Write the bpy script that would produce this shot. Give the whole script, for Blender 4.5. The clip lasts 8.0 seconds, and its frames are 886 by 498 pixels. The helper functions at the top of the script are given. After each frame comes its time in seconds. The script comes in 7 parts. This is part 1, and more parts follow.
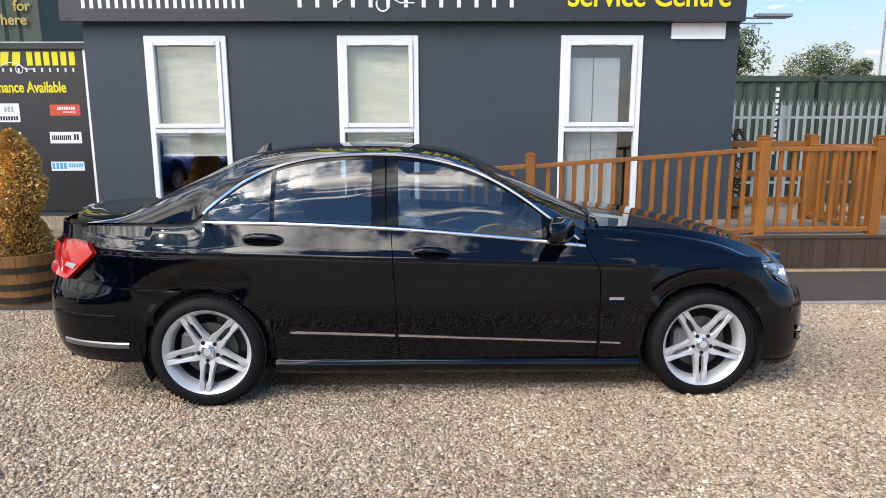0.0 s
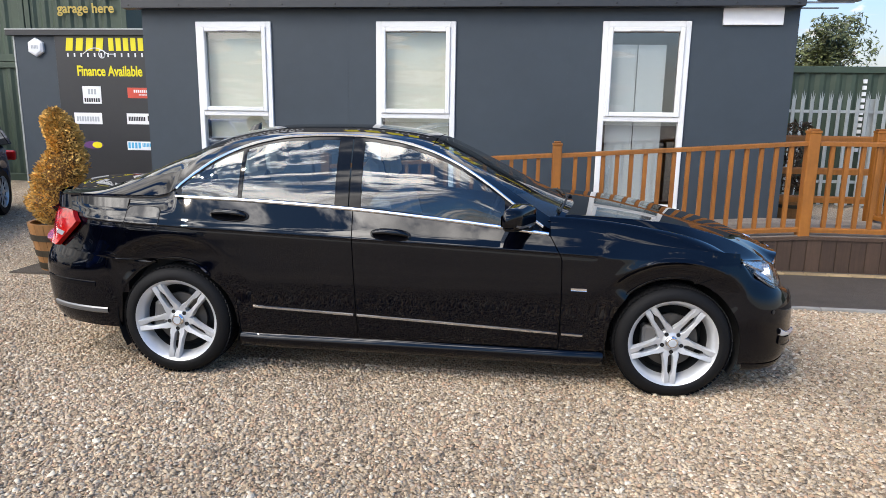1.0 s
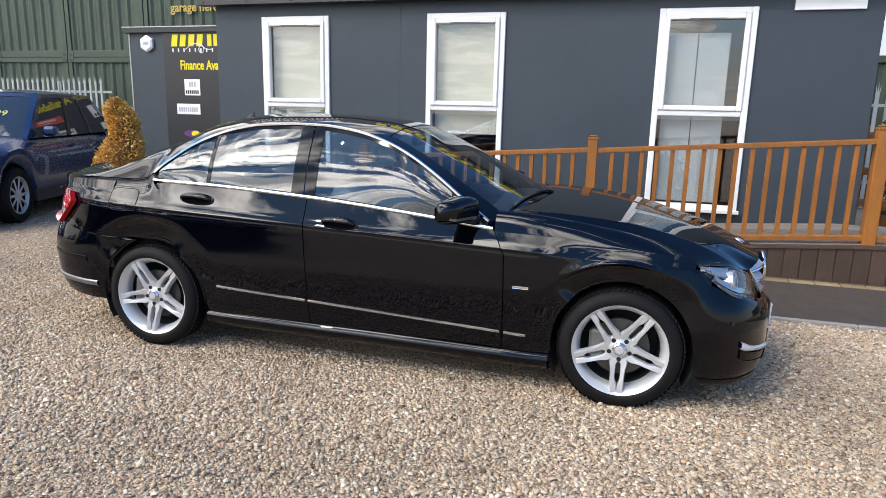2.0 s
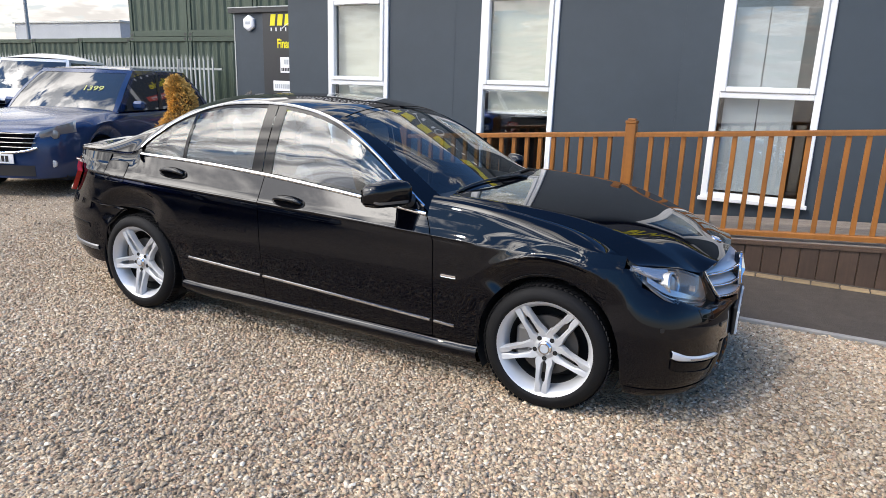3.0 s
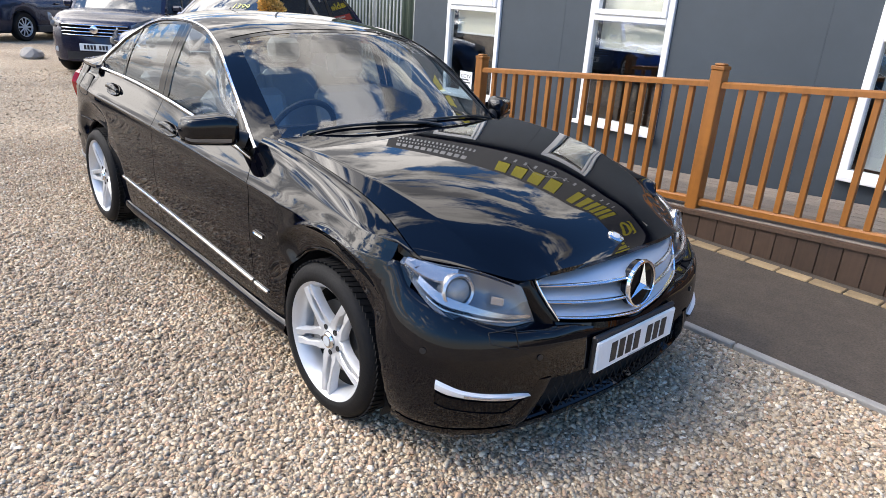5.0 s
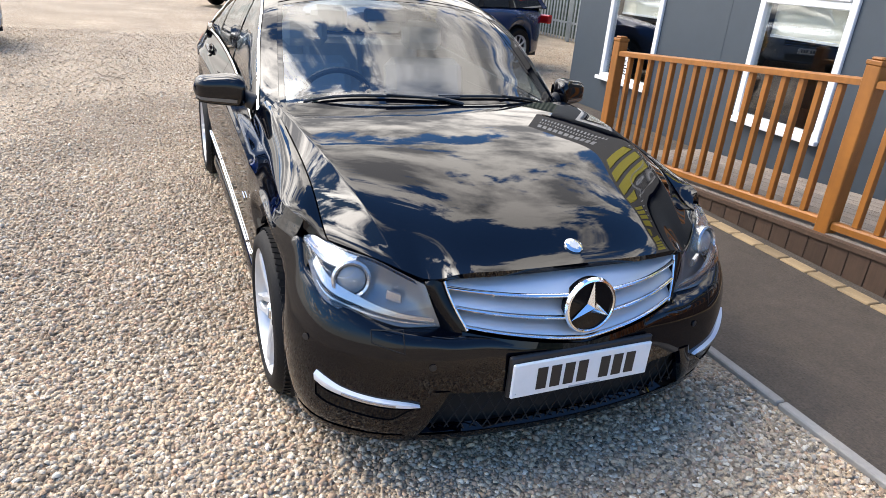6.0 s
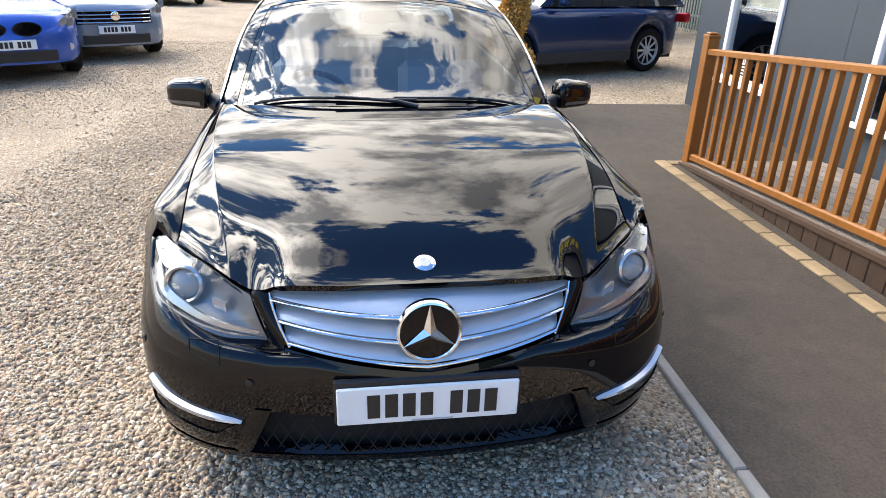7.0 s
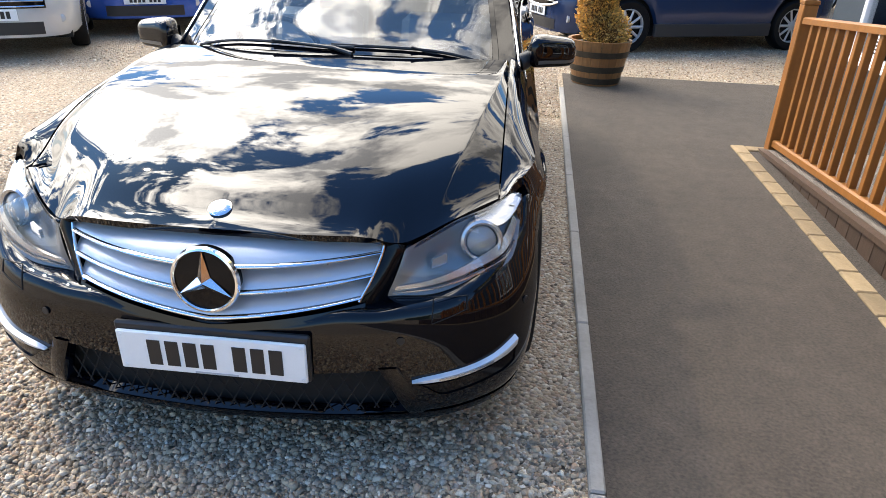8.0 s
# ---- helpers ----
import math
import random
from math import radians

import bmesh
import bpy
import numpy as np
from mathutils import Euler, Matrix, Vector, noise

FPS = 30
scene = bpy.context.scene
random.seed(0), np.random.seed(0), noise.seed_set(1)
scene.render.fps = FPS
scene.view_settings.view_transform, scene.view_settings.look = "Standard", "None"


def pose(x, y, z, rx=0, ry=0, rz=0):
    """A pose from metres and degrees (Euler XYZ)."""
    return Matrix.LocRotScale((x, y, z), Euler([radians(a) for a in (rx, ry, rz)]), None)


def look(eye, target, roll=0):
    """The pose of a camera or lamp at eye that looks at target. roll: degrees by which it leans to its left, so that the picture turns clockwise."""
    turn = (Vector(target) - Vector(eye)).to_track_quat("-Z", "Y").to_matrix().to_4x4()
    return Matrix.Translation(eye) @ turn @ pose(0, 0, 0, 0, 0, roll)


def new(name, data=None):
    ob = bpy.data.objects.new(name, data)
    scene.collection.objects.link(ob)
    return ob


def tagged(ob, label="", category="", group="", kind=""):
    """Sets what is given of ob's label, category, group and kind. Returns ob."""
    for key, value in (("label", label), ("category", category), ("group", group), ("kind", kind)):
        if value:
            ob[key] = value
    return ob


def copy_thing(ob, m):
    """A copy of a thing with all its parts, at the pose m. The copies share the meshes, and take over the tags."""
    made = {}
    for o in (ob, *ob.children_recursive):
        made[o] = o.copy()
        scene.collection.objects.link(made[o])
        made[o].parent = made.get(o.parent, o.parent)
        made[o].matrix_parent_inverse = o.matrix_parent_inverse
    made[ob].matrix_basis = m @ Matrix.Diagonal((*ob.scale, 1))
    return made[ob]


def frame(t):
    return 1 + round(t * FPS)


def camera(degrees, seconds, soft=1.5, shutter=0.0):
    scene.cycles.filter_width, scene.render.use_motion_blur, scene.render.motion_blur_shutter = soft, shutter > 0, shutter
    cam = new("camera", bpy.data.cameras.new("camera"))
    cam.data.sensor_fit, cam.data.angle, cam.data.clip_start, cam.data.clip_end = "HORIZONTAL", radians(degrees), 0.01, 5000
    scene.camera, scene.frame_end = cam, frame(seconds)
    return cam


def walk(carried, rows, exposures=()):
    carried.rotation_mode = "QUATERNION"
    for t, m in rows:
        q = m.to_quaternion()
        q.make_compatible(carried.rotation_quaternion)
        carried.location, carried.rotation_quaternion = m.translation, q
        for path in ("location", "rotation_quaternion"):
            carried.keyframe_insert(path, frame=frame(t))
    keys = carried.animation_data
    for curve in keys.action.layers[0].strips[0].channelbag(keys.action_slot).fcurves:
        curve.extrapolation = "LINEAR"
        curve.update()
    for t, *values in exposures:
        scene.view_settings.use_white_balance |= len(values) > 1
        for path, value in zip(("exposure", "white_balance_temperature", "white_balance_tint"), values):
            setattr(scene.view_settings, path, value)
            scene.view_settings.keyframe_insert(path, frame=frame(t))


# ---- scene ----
cam = camera(68.1, 8.0, soft=0.55)
PATH = [
    (0, (-0.081, 0.012, 1.508), (-0.043, 1.979, 1.151), -0.2),
    (0.5, (0.252, 0.017, 1.504), (0.122, 1.979, 1.138), 0.3),
    (1, (0.609, 0.056, 1.467), (0.386, 2.006, 1.081), 0.9),
    (1.2, (0.786, 0.126, 1.449), (0.509, 2.066, 1.05), 1.8),
    (2.3, (1.784, 0.362, 1.493), (1.126, 2.2, 1.061), 1.1),
    (2.5, (1.961, 0.453, 1.512), (1.261, 2.261, 1.021), 1.2),
    (3, (2.394, 0.731, 1.508), (1.482, 2.444, 1.025), 1.9),
    (3.5, (2.754, 1.124, 1.501), (1.683, 2.724, 0.959), 0.6),
    (4, (3.016, 1.521, 1.532), (1.845, 3.028, 0.934), -0.7),
    (4.5, (3.279, 1.928, 1.58), (2.002, 3.339, 0.966), 1.2),
    (5, (3.411, 2.393, 1.547), (2.002, 3.627, 0.846), 3.8),
    (5.2, (3.476, 2.547, 1.571), (2.027, 3.712, 0.832), 2.6),
    (6.3, (3.723, 3.573, 1.536), (1.976, 4.136, 0.741), 5.2),
    (6.5, (3.718, 3.749, 1.532), (1.952, 4.245, 0.735), 4.1),
    (7, (3.758, 4.268, 1.55), (1.939, 4.49, 0.75), 1.8),
    (7.5, (3.684, 4.739, 1.497), (1.864, 4.723, 0.668), 2.3),
    (8, (3.582, 5.214, 1.449), (1.8, 4.985, 0.57), 1.9),
]
walk(cam, [(t, look(eye, target, roll)) for t, eye, target, roll in PATH],
     exposures=[(0, -1.09, 7640, 12), (2.5, -0.99, 7660, 12), (4.5, -0.75, 7700, 13), (6.5, -0.36, 7980, 12), (8.0, -0.23, 8240, 11)])

# ---- sky, sun, exposure ----
SUN_AZ, SUN_EL = 212.0, 47.0      # degrees: compass heading of the sun (clockwise from +y), height
sun_dir = Vector((math.sin(radians(SUN_AZ)) * math.cos(radians(SUN_EL)), math.cos(radians(SUN_AZ)) * math.cos(radians(SUN_EL)), math.sin(radians(SUN_EL))))
sun_data = bpy.data.lights.new("sun", "SUN")
sun_data.energy, sun_data.angle, sun_data.color = 1.75, radians(1.0), (1.0, 0.95, 0.88)
sun = new("sun", sun_data)
sun.matrix_world = look(sun_dir * 60, (0, 0, 0))

world = bpy.data.worlds.new("sky")
scene.world = world
world.use_nodes = True
wn, wl = world.node_tree.nodes, world.node_tree.links
wn.clear()
w_out = wn.new("ShaderNodeOutputWorld")
w_sky = wn.new("ShaderNodeTexSky")
w_sky.sky_type, w_sky.sun_disc = "NISHITA", False
w_sky.sun_elevation, w_sky.sun_rotation = radians(SUN_EL), radians(SUN_AZ)
w_sky.air_density, w_sky.dust_density, w_sky.ozone_density = 1.3, 0.3, 3.0
w_co = wn.new("ShaderNodeTexCoord")
# clouds lie in a flat layer: project the direction on to a plane overhead
w_sep = wn.new("ShaderNodeSeparateXYZ")
wl.new(w_co.outputs["Generated"], w_sep.inputs[0])
w_zz = wn.new("ShaderNodeMath"); w_zz.operation = "MAXIMUM"; w_zz.inputs[1].default_value = 0.0
wl.new(w_sep.outputs[2], w_zz.inputs[0])
w_za = wn.new("ShaderNodeMath"); w_za.operation = "ADD"; w_za.inputs[1].default_value = 0.16
wl.new(w_zz.outputs[0], w_za.inputs[0])
w_dv = wn.new("ShaderNodeVectorMath"); w_dv.operation = "DIVIDE"
w_cb = wn.new("ShaderNodeCombineXYZ")
for k in range(3):
    wl.new(w_za.outputs[0], w_cb.inputs[k])
wl.new(w_co.outputs["Generated"], w_dv.inputs[0])
wl.new(w_cb.outputs[0], w_dv.inputs[1])
w_map = wn.new("ShaderNodeMapping")
w_map.inputs["Location"].default_value = (3.1, 1.7, 0.4)
wl.new(w_dv.outputs[0], w_map.inputs[0])


def cloud_noise(scale, detail, rough, distort):
    n = wn.new("ShaderNodeTexNoise")
    n.inputs["Scale"].default_value, n.inputs["Detail"].default_value = scale, detail
    n.inputs["Roughness"].default_value, n.inputs["Distortion"].default_value = rough, distort
    wl.new(w_map.outputs[0], n.inputs["Vector"])
    return n


w_big = cloud_noise(2.5, 11, 0.63, 0.3)
w_cov = wn.new("ShaderNodeValToRGB")          # cloud cover
w_cov.color_ramp.elements[0].position, w_cov.color_ramp.elements[1].position = 0.502, 0.548
# the cloud bank stands to the south and west, clearer sky to the north
w_bank = wn.new("ShaderNodeVectorMath"); w_bank.operation = "DOT_PRODUCT"
w_bank.inputs[1].default_value = (-0.16, -0.01, -0.05)
wl.new(w_co.outputs["Generated"], w_bank.inputs[0])
w_most = wn.new("ShaderNodeMath"); w_most.operation = "MINIMUM"; w_most.inputs[1].default_value = 0.1
wl.new(w_bank.outputs["Value"], w_most.inputs[0])
w_sum = wn.new("ShaderNodeMath"); w_sum.operation = "ADD"
wl.new(w_most.outputs[0], w_sum.inputs[0])
wl.new(w_big.outputs[0], w_sum.inputs[1])
w_fine = cloud_noise(3.4, 9, 0.62, 0.1)
w_tone = wn.new("ShaderNodeValToRGB")         # grey undersides to bright tops
w_tone.color_ramp.elements[0].position, w_tone.color_ramp.elements[0].color = 0.41, (11.4, 12.6, 14.8, 1)
w_tone.color_ramp.elements[1].position, w_tone.color_ramp.elements[1].color = 0.57, (43.0, 45.5, 49.5, 1)
wl.new(w_fine.outputs[0], w_tone.inputs[0])
w_mix = wn.new("ShaderNodeMixRGB")
wl.new(w_cov.outputs[0], w_mix.inputs[0])
w_deep = wn.new("ShaderNodeMixRGB"); w_deep.blend_type = "MULTIPLY"      # clear deep blue between the clouds
w_deep.inputs[0].default_value, w_deep.inputs[2].default_value = 1.0, (1.4, 2.6, 4.0, 1)
wl.new(w_sky.outputs[0], w_deep.inputs[1])
wl.new(w_deep.outputs[0], w_mix.inputs[1])
wl.new(w_tone.outputs[0], w_mix.inputs[2])
# cloud scatters the sun's light forwards: brighter round the sun
w_dot = wn.new("ShaderNodeVectorMath"); w_dot.operation = "DOT_PRODUCT"
w_dot.inputs[1].default_value = sun_dir
wl.new(w_co.outputs["Generated"], w_dot.inputs[0])
w_pos = wn.new("ShaderNodeMath"); w_pos.operation = "MAXIMUM"; w_pos.inputs[1].default_value = 0.0
wl.new(w_dot.outputs["Value"], w_pos.inputs[0])
w_pow = wn.new("ShaderNodeMath"); w_pow.operation = "POWER"; w_pow.inputs[1].default_value = 8.0
wl.new(w_pos.outputs[0], w_pow.inputs[0])
w_near = wn.new("ShaderNodeMath"); w_near.operation = "MULTIPLY_ADD"       # thicker cloud before the sun
w_near.inputs[1].default_value = 0.012
wl.new(w_pow.outputs[0], w_near.inputs[0])
wl.new(w_sum.outputs[0], w_near.inputs[2])
wl.new(w_near.outputs[0], w_cov.inputs[0])
w_gain = wn.new("ShaderNodeMath"); w_gain.operation = "MULTIPLY_ADD"
w_gain.inputs[1].default_value, w_gain.inputs[2].default_value = 5.4, 0.9
wl.new(w_pow.outputs[0], w_gain.inputs[0])
w_lit = wn.new("ShaderNodeVectorMath"); w_lit.operation = "SCALE"
wl.new(w_tone.outputs[0], w_lit.inputs[0])
wl.new(w_gain.outputs[0], w_lit.inputs["Scale"])
wl.new(w_lit.outputs[0], w_mix.inputs[2])
# towards the horizon the cloud closes up
w_hz = wn.new("ShaderNodeMapRange")
w_hz.inputs[1].default_value, w_hz.inputs[2].default_value, w_hz.inputs[3].default_value, w_hz.inputs[4].default_value = 0.07, 0.24, 0.85, 0.0
wl.new(w_sep.outputs[2], w_hz.inputs[0])
w_mh = wn.new("ShaderNodeMixRGB")
w_far = wn.new("ShaderNodeVectorMath"); w_far.operation = "SCALE"
w_far.inputs[0].default_value = (13.6, 14.2, 15.2)
wl.new(w_gain.outputs[0], w_far.inputs["Scale"])
wl.new(w_far.outputs[0], w_mh.inputs[2])
wl.new(w_hz.outputs[0], w_mh.inputs[0])
wl.new(w_mix.outputs[0], w_mh.inputs[1])
w_bg = wn.new("ShaderNodeBackground")
w_bg.inputs[1].default_value = 0.13
wl.new(w_mh.outputs[0], w_bg.inputs[0])
wl.new(w_bg.outputs[0], w_out.inputs[0])

# ---- materials ----
def material(name, color, rough=0.5, metal=0.0, coat=0.0, var=0.0, var_scale=8.0, bump=0.0, bump_scale=60.0, fine=0.0, spec=0.5, island=0.0, obj=0.0, coords="Object"):
    """A principled material: colour varied by noise at two scales, fine relief, and per-piece variation."""
    m = bpy.data.materials.new(name)
    m.use_nodes = True
    nt = m.node_tree
    b = nt.nodes["Principled BSDF"]
    b.inputs["Roughness"].default_value, b.inputs["Metallic"].default_value = rough, metal
    b.inputs["Specular IOR Level"].default_value = spec
    b.inputs["Coat Weight"].default_value, b.inputs["Coat Roughness"].default_value = coat, 0.02
    base = nt.nodes.new("ShaderNodeRGB")
    base.outputs[0].default_value = (*color, 1)
    out = base.outputs[0]
    tc = nt.nodes.new("ShaderNodeTexCoord")

    def scaled(value_socket, amount, inp):
        """Multiply inp by 1 - amount .. 1 + amount as the value goes from 0 to 1."""
        mr = nt.nodes.new("ShaderNodeMapRange")
        mr.inputs[3].default_value, mr.inputs[4].default_value = 1 - amount, 1 + amount
        nt.links.new(value_socket, mr.inputs[0])
        mx = nt.nodes.new("ShaderNodeMixRGB")
        mx.blend_type, mx.inputs[0].default_value = "MULTIPLY", 1
        nt.links.new(inp, mx.inputs[1])
        nt.links.new(mr.outputs[0], mx.inputs[2])
        return mx.outputs[0]

    if var:
        for sc, am in ((var_scale, var), (var_scale * 9, var * 0.6)):
            n = nt.nodes.new("ShaderNodeTexNoise")
            n.inputs["Scale"].default_value, n.inputs["Detail"].default_value = sc, 5
            nt.links.new(tc.outputs[coords], n.inputs["Vector"])
            out = scaled(n.outputs[0], am * 1.6, out)
    if island:
        g = nt.nodes.new("ShaderNodeNewGeometry")
        out = scaled(g.outputs["Random Per Island"], island, out)
    if obj:
        o = nt.nodes.new("ShaderNodeObjectInfo")
        out = scaled(o.outputs["Random"], obj, out)
    nt.links.new(out, b.inputs["Base Color"])
    if fine:
        n = nt.nodes.new("ShaderNodeTexNoise")
        n.inputs["Scale"].default_value = var_scale * 3
        nt.links.new(tc.outputs[coords], n.inputs["Vector"])
        mr = nt.nodes.new("ShaderNodeMapRange")
        mr.inputs[3].default_value, mr.inputs[4].default_value = max(rough - fine, 0), min(rough + fine, 1)
        nt.links.new(n.outputs[0], mr.inputs[0])
        nt.links.new(mr.outputs[0], b.inputs["Roughness"])
    if bump:
        n = nt.nodes.new("ShaderNodeTexNoise")
        n.inputs["Scale"].default_value, n.inputs["Detail"].default_value = bump_scale, 6
        nt.links.new(tc.outputs[coords], n.inputs["Vector"])
        bp = nt.nodes.new("ShaderNodeBump")
        bp.inputs["Strength"].default_value, bp.inputs["Distance"].default_value = min(bump, 1), 0.01
        nt.links.new(n.outputs[0], bp.inputs["Height"])
        nt.links.new(bp.outputs[0], b.inputs["Normal"])
    return m


def bsdf(m):
    return m.node_tree.nodes["Principled BSDF"]


def glass(name, color=(0.9, 0.95, 0.95), rough=0.0, tint=0.85, ior=1.7):
    """A thin pane: part clear, part mirror by Fresnel."""
    m = bpy.data.materials.new(name)
    m.use_nodes = True
    nt = m.node_tree
    nt.nodes.clear()
    out = nt.nodes.new("ShaderNodeOutputMaterial")
    tr = nt.nodes.new("ShaderNodeBsdfTransparent")
    tr.inputs[0].default_value = (color[0] * tint, color[1] * tint, color[2] * tint, 1)
    gl = nt.nodes.new("ShaderNodeBsdfGlossy")
    gl.inputs["Roughness"].default_value = rough
    f0 = ((ior - 1) / (ior + 1)) ** 2
    lw = nt.nodes.new("ShaderNodeLayerWeight")
    lw.inputs["Blend"].default_value = 0.5
    pw = nt.nodes.new("ShaderNodeMath")
    pw.operation, pw.inputs[1].default_value = "POWER", 5.0
    nt.links.new(lw.outputs["Facing"], pw.inputs[0])
    fr = nt.nodes.new("ShaderNodeMath")
    fr.operation, fr.inputs[1].default_value, fr.inputs[2].default_value = "MULTIPLY_ADD", 1 - f0, f0
    nt.links.new(pw.outputs[0], fr.inputs[0])
    mx = nt.nodes.new("ShaderNodeMixShader")
    nt.links.new(fr.outputs[0], mx.inputs[0])
    nt.links.new(tr.outputs[0], mx.inputs[1])
    nt.links.new(gl.outputs[0], mx.inputs[2])
    nt.links.new(mx.outputs[0], out.inputs[0])
    return m


def wood_grain(m, axis_scale, strength=0.35):
    """Grain, stretched or even, multiplied on to the base colour of a material()."""
    nt = m.node_tree
    b = bsdf(m)
    src = b.inputs["Base Color"].links[0].from_socket
    tc = nt.nodes.new("ShaderNodeTexCoord")
    mp = nt.nodes.new("ShaderNodeMapping")
    mp.inputs["Scale"].default_value = axis_scale
    n = nt.nodes.new("ShaderNodeTexNoise")
    n.inputs["Scale"].default_value, n.inputs["Detail"].default_value = 1.0, 6
    nt.links.new(tc.outputs["Object"], mp.inputs[0])
    nt.links.new(mp.outputs[0], n.inputs["Vector"])
    mr = nt.nodes.new("ShaderNodeMapRange")
    mr.inputs[3].default_value, mr.inputs[4].default_value = 1 - strength, 1 + strength
    nt.links.new(n.outputs[0], mr.inputs[0])
    mx = nt.nodes.new("ShaderNodeMixRGB")
    mx.blend_type, mx.inputs[0].default_value = "MULTIPLY", 1
    nt.links.new(src, mx.inputs[1])
    nt.links.new(mr.outputs[0], mx.inputs[2])
    nt.links.new(mx.outputs[0], b.inputs["Base Color"])
    return m


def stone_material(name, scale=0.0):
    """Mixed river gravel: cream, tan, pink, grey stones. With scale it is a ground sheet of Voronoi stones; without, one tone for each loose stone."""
    m = bpy.data.materials.new(name)
    m.use_nodes = True
    nt = m.node_tree
    b = bsdf(m)
    b.inputs["Roughness"].default_value = 0.8
    b.inputs["Specular IOR Level"].default_value = 0.3
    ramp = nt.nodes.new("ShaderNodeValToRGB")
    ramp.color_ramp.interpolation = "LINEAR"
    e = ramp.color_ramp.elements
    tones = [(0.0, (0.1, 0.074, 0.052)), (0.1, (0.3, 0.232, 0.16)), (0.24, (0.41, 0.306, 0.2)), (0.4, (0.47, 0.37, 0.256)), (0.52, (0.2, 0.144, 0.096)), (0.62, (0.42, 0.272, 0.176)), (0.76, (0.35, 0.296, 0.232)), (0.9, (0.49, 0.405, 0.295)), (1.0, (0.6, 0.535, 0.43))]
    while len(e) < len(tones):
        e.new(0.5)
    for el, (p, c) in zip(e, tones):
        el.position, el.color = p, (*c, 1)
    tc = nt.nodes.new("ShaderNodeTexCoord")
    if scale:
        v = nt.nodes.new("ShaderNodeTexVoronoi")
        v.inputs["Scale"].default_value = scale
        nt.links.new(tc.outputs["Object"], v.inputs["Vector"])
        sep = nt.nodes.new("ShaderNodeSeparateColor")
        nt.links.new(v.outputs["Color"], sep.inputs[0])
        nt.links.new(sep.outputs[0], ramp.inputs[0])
        bp = nt.nodes.new("ShaderNodeBump")
        bp.invert = True
        bp.inputs["Strength"].default_value, bp.inputs["Distance"].default_value = 0.9, 0.012
        nt.links.new(v.outputs["Distance"], bp.inputs["Height"])
        nt.links.new(bp.outputs[0], b.inputs["Normal"])
    else:
        g = nt.nodes.new("ShaderNodeNewGeometry")
        nt.links.new(g.outputs["Random Per Island"], ramp.inputs[0])
    n = nt.nodes.new("ShaderNodeTexNoise")       # wide drifts of paler and darker stone
    n.inputs["Scale"].default_value, n.inputs["Detail"].default_value = 0.9, 4
    nt.links.new(tc.outputs["Object"], n.inputs["Vector"])
    mr = nt.nodes.new("ShaderNodeMapRange")
    mr.inputs[1].default_value, mr.inputs[2].default_value = 0.3, 0.7
    mr.inputs[3].default_value, mr.inputs[4].default_value = (0.76, 1.08) if scale else (0.93, 1.33)
    nt.links.new(n.outputs[0], mr.inputs[0])
    n2 = nt.nodes.new("ShaderNodeTexNoise")      # speckle in each stone
    n2.inputs["Scale"].default_value = 220
    nt.links.new(tc.outputs["Object"], n2.inputs["Vector"])
    mr2 = nt.nodes.new("ShaderNodeMapRange")
    mr2.inputs[3].default_value, mr2.inputs[4].default_value = 0.55, 1.45
    nt.links.new(n2.outputs[0], mr2.inputs[0])
    out = ramp.outputs[0]
    for k in (mr, mr2):
        mx = nt.nodes.new("ShaderNodeMixRGB")
        mx.blend_type, mx.inputs[0].default_value = "MULTIPLY", 1
        nt.links.new(out, mx.inputs[1])
        nt.links.new(k.outputs[0], mx.inputs[2])
        out = mx.outputs[0]
    nt.links.new(out, b.inputs["Base Color"])
    return m


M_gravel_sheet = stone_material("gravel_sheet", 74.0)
M_gravel = stone_material("gravel_stones")
M_tarmac = wood_grain(wood_grain(material("tarmac", (0.063, 0.049, 0.0365), 0.85, var=0.22, var_scale=1.6, bump=1.0, bump_scale=110), (75, 75, 75), 0.8), (9, 9, 9), 0.3)
M_concrete = material("concrete_edging", (0.27, 0.255, 0.23), 0.85, var=0.2, var_scale=5, bump=0.3, bump_scale=90)
M_brick = material("buff_brick", (0.29, 0.205, 0.11), 0.85, var=0.2, var_scale=9, bump=0.4, bump_scale=120, obj=0.22)
M_wall = material("grey_cladding", (0.039, 0.053, 0.066), 0.5, var=0.10, var_scale=0.8, bump=0.08, bump_scale=260, spec=0.4)
M_wall_dark = material("anthracite_sign_panel", (0.022, 0.023, 0.026), 0.38, var=0.08, var_scale=1.2)
M_fascia = material("dark_fascia", (0.030, 0.032, 0.037), 0.35, var=0.08, var_scale=1.1)
M_upvc = material("white_upvc", (0.80, 0.80, 0.79), 0.3, var=0.03, var_scale=3)
M_white = material("white_board", (0.82, 0.82, 0.82), 0.4, var=0.04, var_scale=3)
M_blind = material("cream_roller_blind", (0.76, 0.73, 0.60), 0.85, var=0.05, var_scale=2)
M_blind_grey = material("grey_vertical_blind", (0.52, 0.55, 0.55), 0.8, var=0.06, var_scale=2)
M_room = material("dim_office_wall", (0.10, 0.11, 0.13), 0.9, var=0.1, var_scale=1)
M_pane = glass("window_glass", (0.94, 0.97, 0.98), 0.0, 0.94, 2.1)
M_timber = wood_grain(material("orange_stained_timber", (0.285, 0.100, 0.0145), 0.5, var=0.16, var_scale=3.0, bump=0.12, bump_scale=150, obj=0.1), (30, 30, 3), 0.28)
